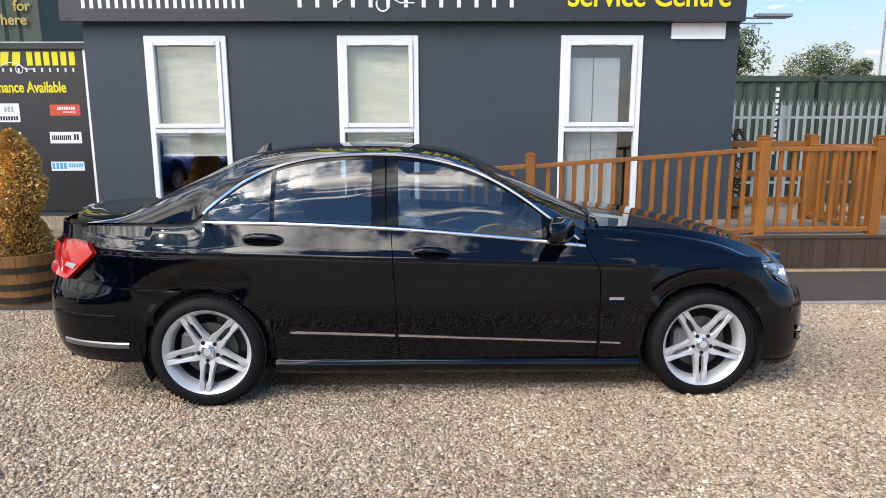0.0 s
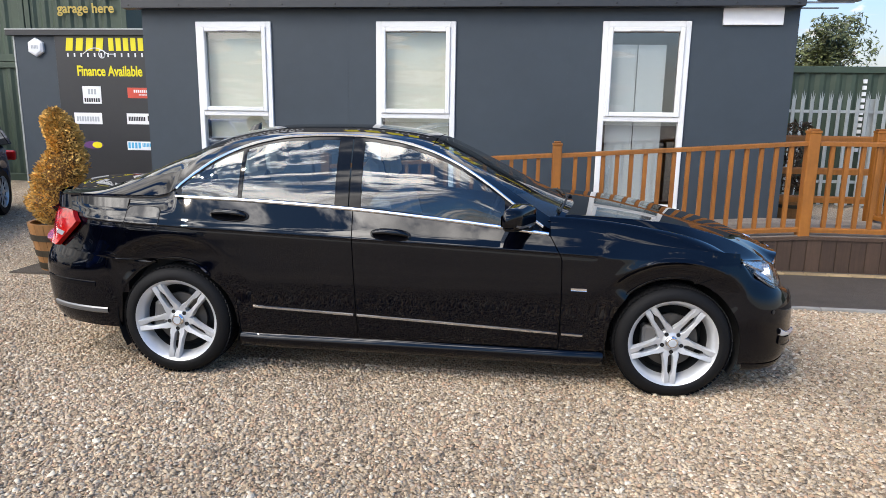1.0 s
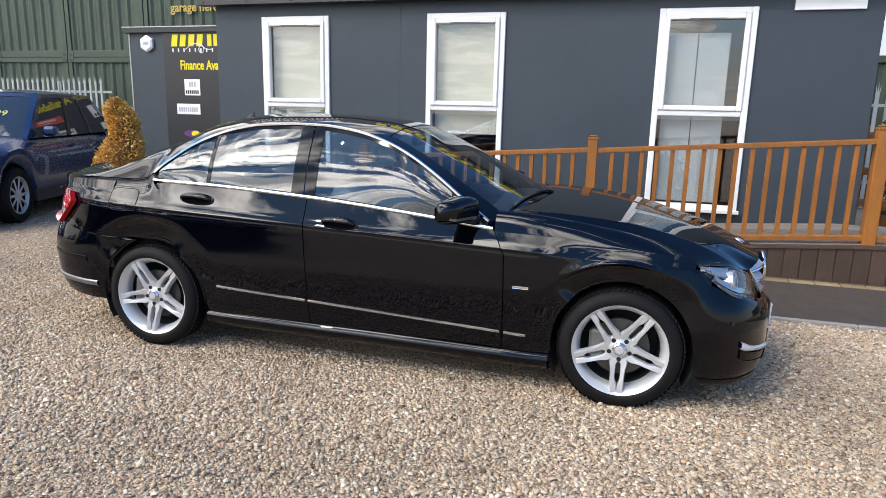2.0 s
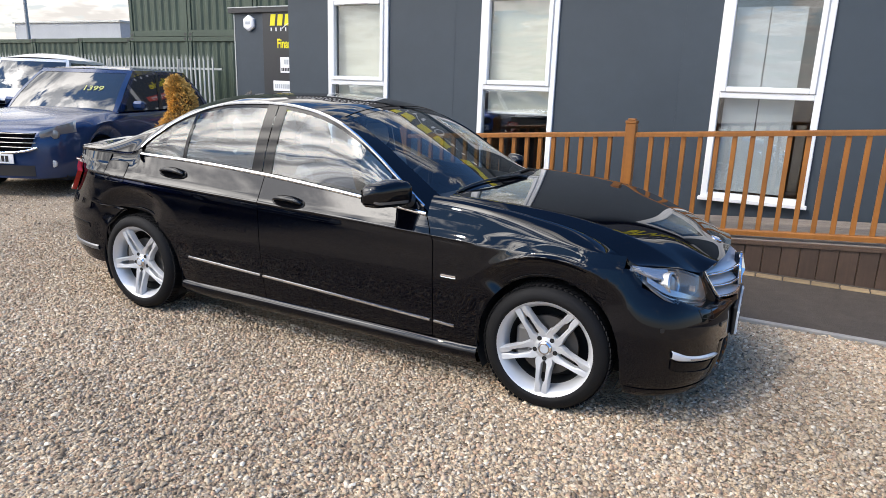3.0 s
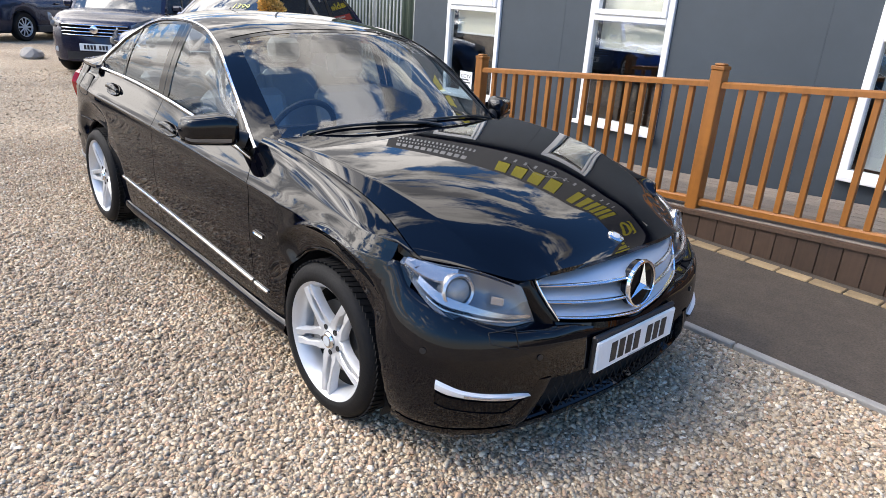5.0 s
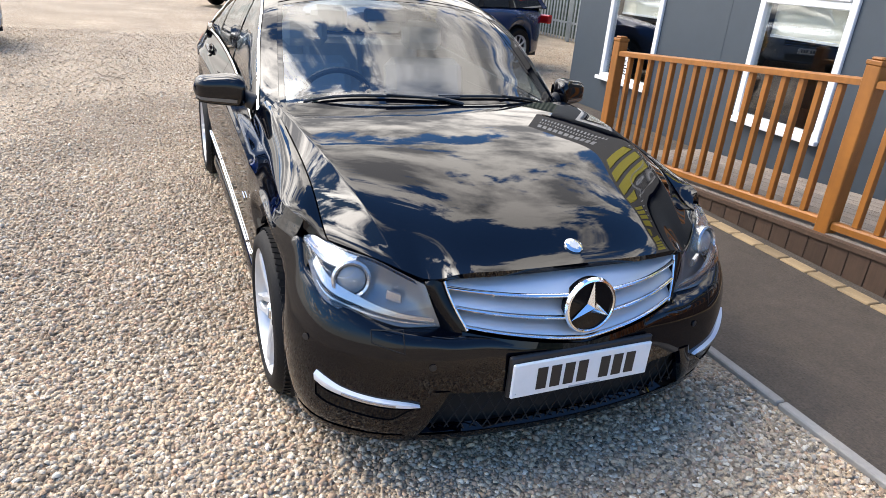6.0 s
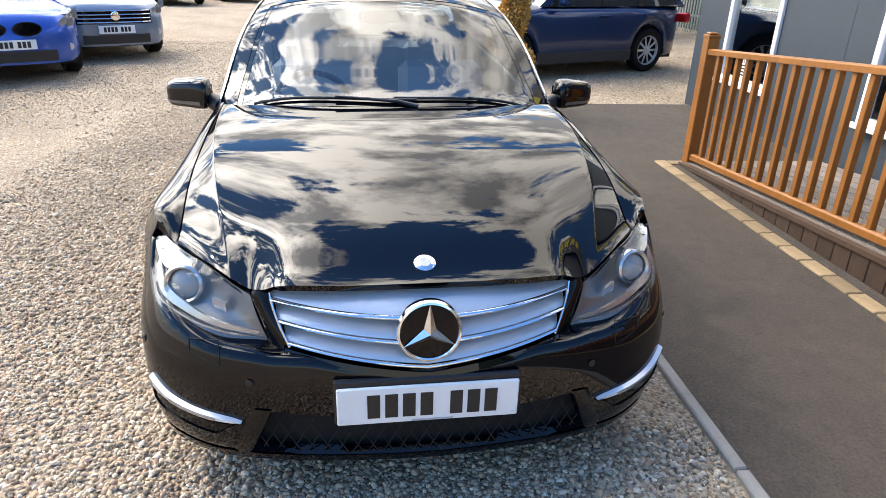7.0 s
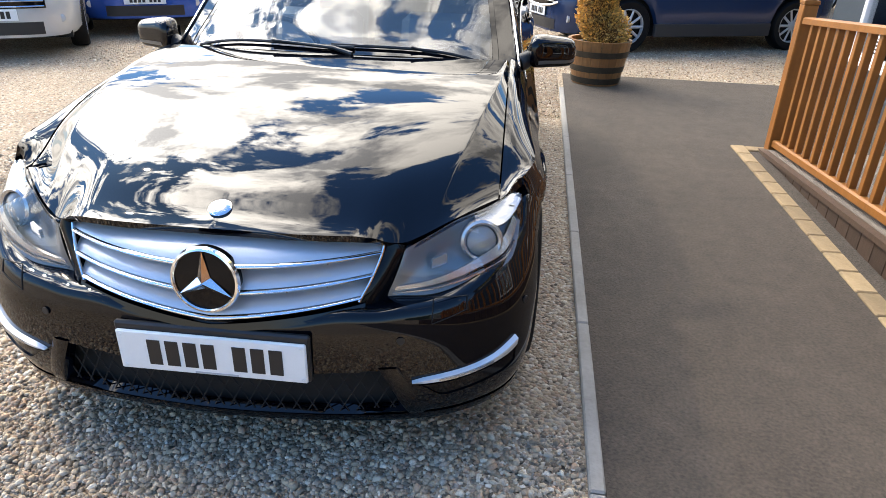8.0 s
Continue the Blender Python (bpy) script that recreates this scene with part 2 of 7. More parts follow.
M_deck = wood_grain(material("weathered_decking", (0.20, 0.165, 0.135), 0.8, var=0.2, var_scale=2, bump=0.2, bump_scale=160, obj=0.18), (2, 60, 60), 0.3)
M_skirt = wood_grain(material("dark_brown_boards", (0.060, 0.034, 0.021), 0.6, var=0.2, var_scale=3, bump=0.15, bump_scale=160, obj=0.2), (60, 60, 3), 0.35)
M_green = material("green_container_paint", (0.038, 0.060, 0.039), 0.55, var=0.22, var_scale=0.9, bump=0.1, bump_scale=30)
M_galv = material("galvanised_steel", (0.40, 0.42, 0.41), 0.5, 0.6, var=0.15, var_scale=6, obj=0.12)
M_yellow = material("yellow_lettering", (0.78, 0.66, 0.01), 0.45)
M_gold = material("faded_gold_lettering", (0.46, 0.33, 0.07), 0.6)
M_letter = material("white_lettering", (0.80, 0.80, 0.80), 0.45)
M_red = material("red_panel", (0.62, 0.07, 0.04), 0.4)
M_cyan = material("cyan_lettering", (0.06, 0.42, 0.68), 0.4)
M_purple = material("purple_oval", (0.12, 0.04, 0.16), 0.4)
M_greytext = material("grey_lettering", (0.42, 0.44, 0.46), 0.5)
M_black = material("black_plastic", (0.012, 0.012, 0.013), 0.45, fine=0.1, var_scale=10)
M_black_gloss = material("black_gloss_plastic", (0.003, 0.003, 0.004), 0.06, spec=0.22)
M_barrel = wood_grain(material("varnished_barrel_oak", (0.27, 0.125, 0.042), 0.5, var=0.2, var_scale=4, obj=0.15), (40, 40, 3), 0.3)
M_hoop = material("rusty_dark_hoop", (0.07, 0.06, 0.045), 0.55, 0.7, var=0.3, var_scale=12)
M_soil = material("potting_soil", (0.05, 0.035, 0.025), 0.95, var=0.3, var_scale=20, bump=0.8, bump_scale=70)
M_conifer = material("golden_conifer_foliage", (0.64, 0.38, 0.10), 0.7, var=0.3, var_scale=6, island=0.45)
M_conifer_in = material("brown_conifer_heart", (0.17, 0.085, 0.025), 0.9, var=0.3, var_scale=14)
M_bark = material("bark", (0.12, 0.09, 0.065), 0.9, var=0.3, var_scale=8, bump=0.6, bump_scale=30)
M_leaf = material("green_leaves", (0.095, 0.110, 0.042), 0.6, var=0.25, var_scale=0.5, island=0.5)
M_leaf_autumn = material("autumn_leaves", (0.21, 0.14, 0.045), 0.6, var=0.25, var_scale=0.5, island=0.5)
M_pole = material("grey_lamp_post", (0.30, 0.31, 0.32), 0.5, 0.6)

# ---- mesh helpers ----
def finish(name, bm, mat, smooth=False):
    me = bpy.data.meshes.new(name)
    bm.normal_update()
    bm.to_mesh(me)
    bm.free()
    for m in (mat if isinstance(mat, (list, tuple)) else [mat]):
        me.materials.append(m)
    if smooth:
        me.polygons.foreach_set("use_smooth", [True] * len(me.polygons))
        me.set_sharp_from_angle(angle=radians(35 if smooth is True else smooth))
    return me


def part(name, bm, mat, parent=None, label="", smooth=False, m=None):
    ob = new(name, finish(name, bm, mat, smooth))
    if parent is not None:
        ob.parent = parent
    if m is not None:
        ob.matrix_basis = m
    if label:
        tagged(ob, label)
    return ob


def share(name, mesh, parent, m):
    ob = new(name, mesh)
    ob.parent = parent
    ob.matrix_basis = m
    return ob


def thing(name, label, category, m=None, group="", kind=""):
    ob = new(name)
    ob.empty_display_size = 0.1
    if m is not None:
        ob.matrix_basis = m
    return tagged(ob, label, category, group, kind)


def box(bm, x0, x1, y0, y1, z0, z1, bev=0.0, m=None):
    """A box, its edges bevelled by bev, added to bm."""
    r = bmesh.ops.create_cube(bm, size=1)
    vs = r["verts"]
    for v in vs:
        v.co = Vector((x0 + (v.co.x + 0.5) * (x1 - x0), y0 + (v.co.y + 0.5) * (y1 - y0), z0 + (v.co.z + 0.5) * (z1 - z0)))
    if bev:
        es = list({e for v in vs for e in v.link_edges})
        rr = bmesh.ops.bevel(bm, geom=es, offset=bev, segments=1, affect="EDGES")
        vs = list({v for f in rr["faces"] for v in f.verts} | {v for v in vs if v.is_valid})
    if m is not None:
        bmesh.ops.transform(bm, matrix=m, verts=vs)
    return bm


def boxed(*a, **k):
    return box(bmesh.new(), *a, **k)


def lathe(bm, prof, seg=32, m=None, caps=True):
    """Turn a profile of (radius, height) round z."""
    rings = []
    for r, z in prof:
        rings.append([bm.verts.new((r * math.cos(2 * math.pi * k / seg), r * math.sin(2 * math.pi * k / seg), z)) for k in range(seg)])
    for a, b in zip(rings, rings[1:]):
        for k in range(seg):
            bm.faces.new((a[k], a[(k + 1) % seg], b[(k + 1) % seg], b[k]))
    if caps:
        bm.faces.new(rings[0][::-1])
        bm.faces.new(rings[-1])
    if m is not None:
        bmesh.ops.transform(bm, matrix=m, verts=[v for r in rings for v in r])
    return bm


def grid(bm, rows, flip=False, close=False):
    """Faces over rows of points of equal count. Returns the vertices."""
    vs = [[bm.verts.new(p) for p in row] for row in rows]
    for a, b in zip(vs, vs[1:]):
        n = len(a)
        for k in range(n if close else n - 1):
            q = (a[k], a[(k + 1) % n], b[(k + 1) % n], b[k])
            bm.faces.new(q[::-1] if flip else q)
    return vs


def tube(bm, pts, r, seg=8, ends=True):
    """A round bar along points; r is a number or one for each point."""
    pts = [Vector(p) for p in pts]
    rows = []
    for i, p in enumerate(pts):
        d = (pts[min(i + 1, len(pts) - 1)] - pts[max(i - 1, 0)]).normalized()
        up = Vector((0, 0, 1)) if abs(d.z) < 0.9 else Vector((1, 0, 0))
        u = d.cross(up).normalized()
        w = d.cross(u)
        rr = r[i] if isinstance(r, (list, tuple)) else r
        rows.append([p + rr * (math.cos(2 * math.pi * k / seg) * u + math.sin(2 * math.pi * k / seg) * w) for k in range(seg)])
    vs = grid(bm, rows, close=True)
    if ends:
        bm.faces.new(vs[0][::-1])
        bm.faces.new(vs[-1])
    return bm


def text_mesh(body, size, depth=0.004, bold=0.0, shear=0.0, spacing=1.0):
    """Letters in the built-in font as a bmesh in the xz plane, facing -y, their start at the origin; also gives their width."""
    cu = bpy.data.curves.new("letters", "FONT")
    cu.body, cu.size, cu.extrude, cu.offset, cu.shear, cu.space_character, cu.resolution_u = body, size, depth / 2, bold, shear, spacing, 4
    ob = bpy.data.objects.new("letters", cu)
    me = bpy.data.meshes.new_from_object(ob)
    bm = bmesh.new()
    bm.from_mesh(me)
    bmesh.ops.transform(bm, matrix=Matrix.Rotation(radians(90), 4, "X"), verts=bm.verts)
    xs = [v.co.x for v in bm.verts]
    bpy.data.objects.remove(ob)
    bpy.data.curves.remove(cu)
    bpy.data.meshes.remove(me)
    return bm, min(xs), max(xs)


def letters(name, body, x0, x1, z, size, y, mat, parent=None, label="", **k):
    """Letters that run from x0 to x1 with their feet at height z."""
    bm, a, b = text_mesh(body, size, **k)
    s = (x1 - x0) / (b - a)
    bmesh.ops.transform(bm, matrix=Matrix.Translation((x0 - a * s, y, z)) @ Matrix.Diagonal((s, 1, 1, 1)), verts=bm.verts)
    return part(name, bm, mat, parent, label)


def bar_row(name, x0, x1, z0, z1, y, count, depth, slant, mat, parent, label="", fill=.68):
    """Plain upright bars in place of letters, each a part of its own; fill is a bar's share of its pitch."""
    w = (x1 - x0) / count
    for k in range(count):
        a = x0 + k * w + .5 * w * (1 - fill)
        bm = boxed(a, a + fill * w, y - depth, y, z0, z1)
        for v in bm.verts:
            v.co.x += slant * (v.co.z - z0)
        part(name, bm, mat, parent, label)


# ---- ground ----
WALL_Y, WALL_X0, WALL_X1 = 8.27, -4.22, 3.70
bm = bmesh.new()
box(bm, -400, 400, -400, 400, -0.5, 0.0)
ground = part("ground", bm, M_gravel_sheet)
tagged(ground, "car park ground of loose mixed tan gravel", "ground", kind="structure")

bm = bmesh.new()
rnd = np.random.RandomState(5)


def stones(name, x0, x1, y0, y1, count, size, keep):
    """Loose stones over a stretch of ground, joined in one mesh."""
    ico = np.array([(0, 0, 1.0)] + [(.74 * math.cos(k * math.pi / 2), .74 * math.sin(k * math.pi / 2), .62) for k in range(4)] + [(math.cos((k + .5) * math.pi / 2), math.sin((k + .5) * math.pi / 2), -.25) for k in range(4)])
    tri = np.array([(0, 1 + k, 1 + (k + 1) % 4) for k in range(4)] + [(1 + k, 5 + k, 1 + (k + 1) % 4) for k in range(4)] + [(5 + k, 5 + (k + 1) % 4, 1 + (k + 1) % 4) for k in range(4)])
    px, py = rnd.uniform(x0, x1, count), rnd.uniform(y0, y1, count)
    ok = keep(px, py)
    px, py = px[ok], py[ok]
    n = len(px)
    s = size * np.exp(np.clip(rnd.normal(0, 0.33, n), -0.8, 0.6))
    sc = np.stack([s * rnd.uniform(0.85, 1.45, n), s * rnd.uniform(0.6, 1.0, n), s * rnd.uniform(0.38, 0.7, n)], 1)
    v = ico[None] * (1 + rnd.uniform(-0.22, 0.22, (n, 9, 1))) * sc[:, None]
    a, b = rnd.uniform(0, 2 * np.pi, n), rnd.normal(0, 0.30, n)
    ca, sa, cb, sb = np.cos(a)[:, None], np.sin(a)[:, None], np.cos(b)[:, None], np.sin(b)[:, None]
    x, y, z = v[..., 0] * cb + v[..., 2] * sb, v[..., 1], -v[..., 0] * sb + v[..., 2] * cb
    v = np.stack([x * ca - y * sa + px[:, None], x * sa + y * ca + py[:, None], z + (rnd.uniform(-0.1, 0.75, n) * s)[:, None]], -1).reshape(-1, 3)
    f = (tri[None] + 9 * np.arange(n)[:, None, None]).reshape(-1, 3)
    me = bpy.data.meshes.new(name)
    me.vertices.add(len(v))
    me.vertices.foreach_set("co", v.astype(np.float32).ravel())
    me.loops.add(f.size)
    me.loops.foreach_set("vertex_index", f.astype(np.int32).ravel())
    me.polygons.add(len(f))
    me.polygons.foreach_set("loop_start", np.arange(0, f.size, 3, dtype=np.int32))
    me.polygons.foreach_set("use_smooth", np.ones(len(f), dtype=bool))
    me.update()
    me.validate()
    me.materials.append(M_gravel)
    return new(name, me)


bm.free()
PATH_Y0 = 5.47
def fade(x, y, x0, x1, y0, y1, w):
    """Thin the stones out over w metres towards the edges of a stretch."""
    d = np.minimum(np.minimum(x - x0, x1 - x), np.minimum(y - y0, y1 - y)) / w
    return rnd.uniform(0, 1, len(x)) < np.clip(d, 0, 1)


def yard(x, y):
    """Thick near the saloon's side and nose, thinner further out; bare under it and on the path."""
    d = np.hypot(np.maximum(np.maximum(-2.4 - x, x - 2.2), 0), np.maximum(3.6 - y, 0))
    under = (x > -2.1) & (x < 1.9) & (y > 3.75)
    return (y < PATH_Y0 - 0.01) & ~under & (rnd.uniform(0, 1, len(x)) < np.clip(1.45 - d / 1.38, 0, 1))


tagged(stones("gravel", -4.4, 4.0, 1.0, 5.5, 300000, 0.0080, yard), "loose tan, pink and grey gravel stones on the ground", "gravel", kind="stuff")
tagged(stones("gravel", -10.5, -2.6, -0.5, 12.3, 45000, 0.0095, lambda x, y: ((y < PATH_Y0 - 0.01) | (x < -4.12)) & fade(x, y, -10.5, -2.6, -0.5, 12.6, 0.9)), "loose tan gravel stones by the parked cars", "gravel", kind="stuff")

# tarmac path with its concrete edging and buff brick border
bm = boxed(-4.1, 40, 5.524, 7.0, -0.1, 0.012)
box(bm, -4.1, -1.56, 7.0, WALL_Y, -0.1, 0.012)
path = tagged(part("pavement", bm, M_tarmac), "grey-brown tarmac path in front of the cabin", "path", kind="structure")
edging = thing("edging", "pale concrete edging strip between gravel and tarmac", "kerb", kind="structure")
x = -3.3
while x < 12:
    part("edging_stone", boxed(x + 0.003, x + 0.907, PATH_Y0 + 0.004, 5.522, -0.1, 0.024, 0.006), M_concrete, edging)
    x += 0.91
border = thing("brick_border", "buff brick border along the ramp skirting", "brick edging", kind="structure")
brick_mesh = finish("brick", boxed(-0.1, 0.1, -0.05, 0.05, -0.06, 0.02, 0.006), M_brick)
x = -1.46
while x < 9:
    share("brick", brick_mesh, border, pose(x, 6.80, 0.004))
    x += 0.21
for k in range(2):
    share("brick", brick_mesh, border, pose(-1.50, 6.95 + 0.21 * k, 0.004, 0, 0, 90))

# ---- the cabin ----
WINDOWS = [(-3.50, -2.52), (-1.19, -0.21), (1.52, 2.52)]
WIN_Z0, WIN_Z1, WALL_TOP = 0.43, 2.63, 3.42
cabin = thing("wall_front", "dark grey clad cabin wall with white windows", "wall", kind="structure")
# wall pieces between the openings
xs = [WALL_X0] + [v for w in WINDOWS for v in w] + [WALL_X1]
bm = bmesh.new()
for a, b in zip(xs[::2], xs[1::2]):
    box(bm, a, b, WALL_Y, WALL_Y + 0.12, 0.0, WALL_TOP)
for a, b in WINDOWS:
    box(bm, a, b, WALL_Y, WALL_Y + 0.12, 0.0, WIN_Z0)
    box(bm, a, b, WALL_Y, WALL_Y + 0.12, WIN_Z1, WALL_TOP)
part("cladding", bm, M_wall, cabin)
for sx in (-1.56, 1.15):                     # panel joint strips
    part("joint_strip", boxed(sx - 0.012, sx + 0.012, WALL_Y - 0.002, WALL_Y, 0.02, 2.78), M_wall, cabin)
bm = boxed(WALL_X0, WALL_X0 + 0.12, WALL_Y + 0.12, 11.6, 0, WALL_TOP)
box(bm, WALL_X1 - 0.12, WALL_X1, WALL_Y + 0.12, 11.6, 0, WALL_TOP)
box(bm, WALL_X0 + 0.12, WALL_X1 - 0.12, 11.48, 11.6, 0, WALL_TOP)
tagged(part("wall_back", bm, M_wall), "dark grey cabin side and rear walls", "wall", kind="structure")
tagged(part("roof", boxed(WALL_X0 - 0.1, WALL_X1 + 0.1, WALL_Y - 0.02, 11.7, WALL_TOP, WALL_TOP + 0.12), M_wall), "flat cabin roof", "roof", kind="structure")
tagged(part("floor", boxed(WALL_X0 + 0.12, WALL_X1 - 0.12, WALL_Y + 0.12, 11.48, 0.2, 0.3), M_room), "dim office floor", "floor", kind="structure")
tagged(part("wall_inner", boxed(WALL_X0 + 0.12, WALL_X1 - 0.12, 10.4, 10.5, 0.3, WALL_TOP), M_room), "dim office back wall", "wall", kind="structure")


def window_unit(i, x0, x1, blind):
    w = thing("window_%d" % i, "white plastic two-part window" + (" with grey blinds" if blind == "grey" else " with a cream roller blind"), "window", kind="structure")
    f, d0, d1 = 0.065, WALL_Y - 0.03, WALL_Y + 0.06
    zt = 1.54
    bm = bmesh.new()
    box(bm, x0, x0 + f, d0, d1, WIN_Z0, WIN_Z1, 0.006)
    box(bm, x1 - f, x1, d0, d1, WIN_Z0, WIN_Z1, 0.006)
    box(bm, x0 + f, x1 - f, d0, d1, WIN_Z1 - f, WIN_Z1, 0.006)
    box(bm, x0 + f, x1 - f, d0, d1, WIN_Z0, WIN_Z0 + f, 0.006)
    box(bm, x0 + f, x1 - f, d0, d1, zt - 0.06, zt, 0.006)
    part("window_frame", bm, M_upvc, w)
    part("window_sill", boxed(x0 - 0.02, x1 + 0.02, d0 - 0.05, d0, WIN_Z0 - 0.02, WIN_Z0 + 0.02, 0.005), M_upvc, w)
    s, a, b = 0.055, x0 + f, x1 - f
    bm = bmesh.new()                                # opening upper sash
    box(bm, a, a + s, d0 - 0.018, d0 + 0.05, zt, WIN_Z1 - f, 0.008)
    box(bm, b - s, b, d0 - 0.018, d0 + 0.05, zt, WIN_Z1 - f, 0.008)
    box(bm, a + s, b - s, d0 - 0.018, d0 + 0.05, WIN_Z1 - f - s, WIN_Z1 - f, 0.008)
    box(bm, a + s, b - s, d0 - 0.018, d0 + 0.05, zt, zt + s, 0.008)
    part("sash", bm, M_upvc, w)
    part("trickle_vent", boxed((a + b) / 2 - 0.19, (a + b) / 2 + 0.19, d0 - 0.021, d0 - 0.016, WIN_Z1 - 0.116, WIN_Z1 - 0.110, 0.001), M_black, w, "dark vent slot")
    for z0, z1, e in ((zt + s, WIN_Z1 - f - s, s), (WIN_Z0 + f, zt - 0.06, 0)):
        p = part("pane", boxed(a + e, b - e, d1 - 0.05, d1 - 0.044, z0, z1), M_pane, w)
        p.visible_shadow = False
    yb = WALL_Y + 0.10
    if blind == "cream":
        bm = bmesh.new()
        grid(bm, [[(x, yb + 0.004 * math.sin(x * 9), z) for x in np.linspace(a + 0.02, b - 0.02, 9)] for z in (1.22, 1.9, WIN_Z1 - f)])
        part("blind", bm, M_blind, w, "cream roller blind", True)
        part("bottom_bar", boxed(a + 0.02, b - 0.02, yb - 0.008, yb + 0.012, 1.195, 1.22, 0.004), M_upvc, w)
    else:
        for k in range(2):
            xa = a + 0.04 + k * (b - a - 0.2) / 2
            part("blind", boxed(xa, xa + (b - a - 0.2) / 2 - 0.012, yb, yb + 0.005, WIN_Z0 + 0.08, 2.38), M_blind_grey, w, "grey blind")
    return w


for i, (a, b) in enumerate(WINDOWS):
    window_unit(i + 1, a, b, "grey" if i == 2 else "cream")

# fascia board with its lettering
FX0, FX1, FZ0, FZ1, FY = -4.40, 3.70, 2.775, 3.50, 8.12
fascia = thing("fascia_sign", "long dark grey fascia sign board with yellow and white lettering", "sign")
part("board", boxed(FX0, FX1, FY, WALL_Y - 0.005, FZ0, FZ1, 0.004), M_fascia, fascia)
for k in range(13):
    bm = lathe(bmesh.new(), [(0.012, 0), (0.012, 0.004), (0.006, 0.007)], 10, Matrix.Translation((FX0 + 0.1 + k * 0.66, FY, FZ0 + 0.035)) @ Matrix.Rotation(radians(90), 4, "X"))
    part("screw", bm, M_black, fascia)
bar_row("text_bar", -4.16, -2.22, 2.92, 3.01, FY, 20, 0.004, 0.0, M_letter, fascia, "white bars of lettering", fill=.42)
bar_row("text_bar", -4.16, -2.42, 3.08, 3.15, FY, 22, 0.004, 0.0, M_letter, fascia, "white bars of lettering", fill=.42)
bar_row("text_bar", -4.16, -2.30, 3.23, 3.36, FY, 11, 0.004, 0.0, M_letter, fascia, "large white bars of lettering")
bar_row("brand_bar", -1.72, -0.25, 3.10, 3.42, FY, 4, 0.012, 0.2, M_yellow, fascia, "slanting yellow bars")
bar_row("brand_bar", 0.0, 1.30, 3.10, 3.42, FY, 6, 0.012, 0.0, M_yellow, fascia, "upright yellow bars")
bar_row("text_bar", -1.70, 1.0, 2.93, 3.02, FY, 13, 0.004, 0.0, M_letter, fascia, "white bars of lettering", fill=.22)
bm = bmesh.new()
tube(bm, [(-0.62 + 0.075 * math.cos(a), FY - 0.006, 2.97 + 0.085 * math.sin(a)) for a in np.linspace(0, 2 * math.pi, 25)], 0.012, 6)
tube(bm, [(-1.15 + 0.9 * t, FY - 0.006, 2.98 + 0.16 * math.sin(math.pi * min(t * 1.25, 1))) for t in np.linspace(0, 1, 17)], 0.009, 6)
part("car_outline", bm, M_letter, fascia, "white outline swoosh")
letters("lettering", "Service Centre", 1.56, 3.50, 2.945, 0.34, FY - 0.004, M_yellow, fascia, "yellow letters Service Centre", depth=0.012, bold=0.006)
bar_row("text_bar", 1.62, 3.4, 3.27, 3.36, FY, 13, 0.004, 0.0, M_letter, fascia, "white bars of lettering", fill=.22)
tagged(part("notice_board", boxed(2.86, 3.52, WALL_Y - 0.03, WALL_Y - 0.001, 2.585, 2.775, 0.004), M_white), "blank white board under the fascia sign", "board")
bm = boxed(3.62, 4.28, 8.30, 8.33, 2.83, 2.85, 0.003)
box(bm, 3.62, 4.12, 8.30, 8.33, 2.77, 2.785, 0.003)
box(bm, 3.9, 4.35, 8.27, 8.37, 2.85, 2.89, 0.01)
tagged(part("bracket_lamp", bm, M_pole), "grey floodlight on a bracket arm at the cabin corner", "lamp")

# ---- sign wall set back beside the cabin ----
SY, SIGN_END = 11.9, -6.06
side = thing("wall_side", "dark grey side wall with white edge trim", "wall", kind="structure")
part("cladding", boxed(-8.93, -4.0, SY, SY + 0.12, 0, 2.90), M_wall, side)
part("cap", boxed(-9.05, -4.0, SY - 0.08, SY + 0.2, 2.90, 3.0, 0.004), M_wall_dark, side)
part("cap_flashing", boxed(-9.05, -4.0, SY - 0.09, SY + 0.2, 3.0, 3.02), M_galv, side)
part("edge_trim", boxed(-8.96, -8.93, SY - 0.008, SY + 0.12, 0.0, 2.90), M_galv, side)
part("corner_trim", boxed(SIGN_END, SIGN_END + 0.07, SY - 0.045, SY - 0.032, 0.02, 2.95, 0.003), M_upvc, side, "white corner trim")
part("return_wall", boxed(-8.93, -8.81, SY + 0.12, 14.0, 0, 2.9), M_wall, side)
board = thing("finance_sign", "black finance sign panel with yellow lettering and lender badges", "sign")
part("panel", boxed(-8.10, -4.3, SY - 0.03, SY - 0.002, 0.1, 2.98, 0.004), M_wall_dark, board)
by = SY - 0.03
bar_row("brand_bar", -7.92, -7.12, 2.63, 2.86, by, 4, 0.006, 0.15, M_yellow, board, "slanting yellow bars")
bar_row("brand_bar", -7.05, -6.18, 2.63, 2.86, by, 6, 0.006, 0.0, M_yellow, board, "upright yellow bars")
bar_row("text_bar", -7.92, -6.18, 2.52, 2.59, by, 13, 0.004, 0.0, M_letter, board, "white bars of lettering", fill=.22)
bm = bmesh.new()
tube(bm, [(-7.17 + 0.06 * math.cos(a), by - 0.006, 2.57 + 0.07 * math.sin(a)) for a in np.linspace(0, 2 * math.pi, 21)], 0.010, 6)
tube(bm, [(-7.55 + 0.62 * t, by - 0.006, 2.57 + 0.11 * math.sin(math.pi * min(t * 1.25, 1))) for t in np.linspace(0, 1, 15)], 0.008, 6)
part("car_outline", bm, M_letter, board)
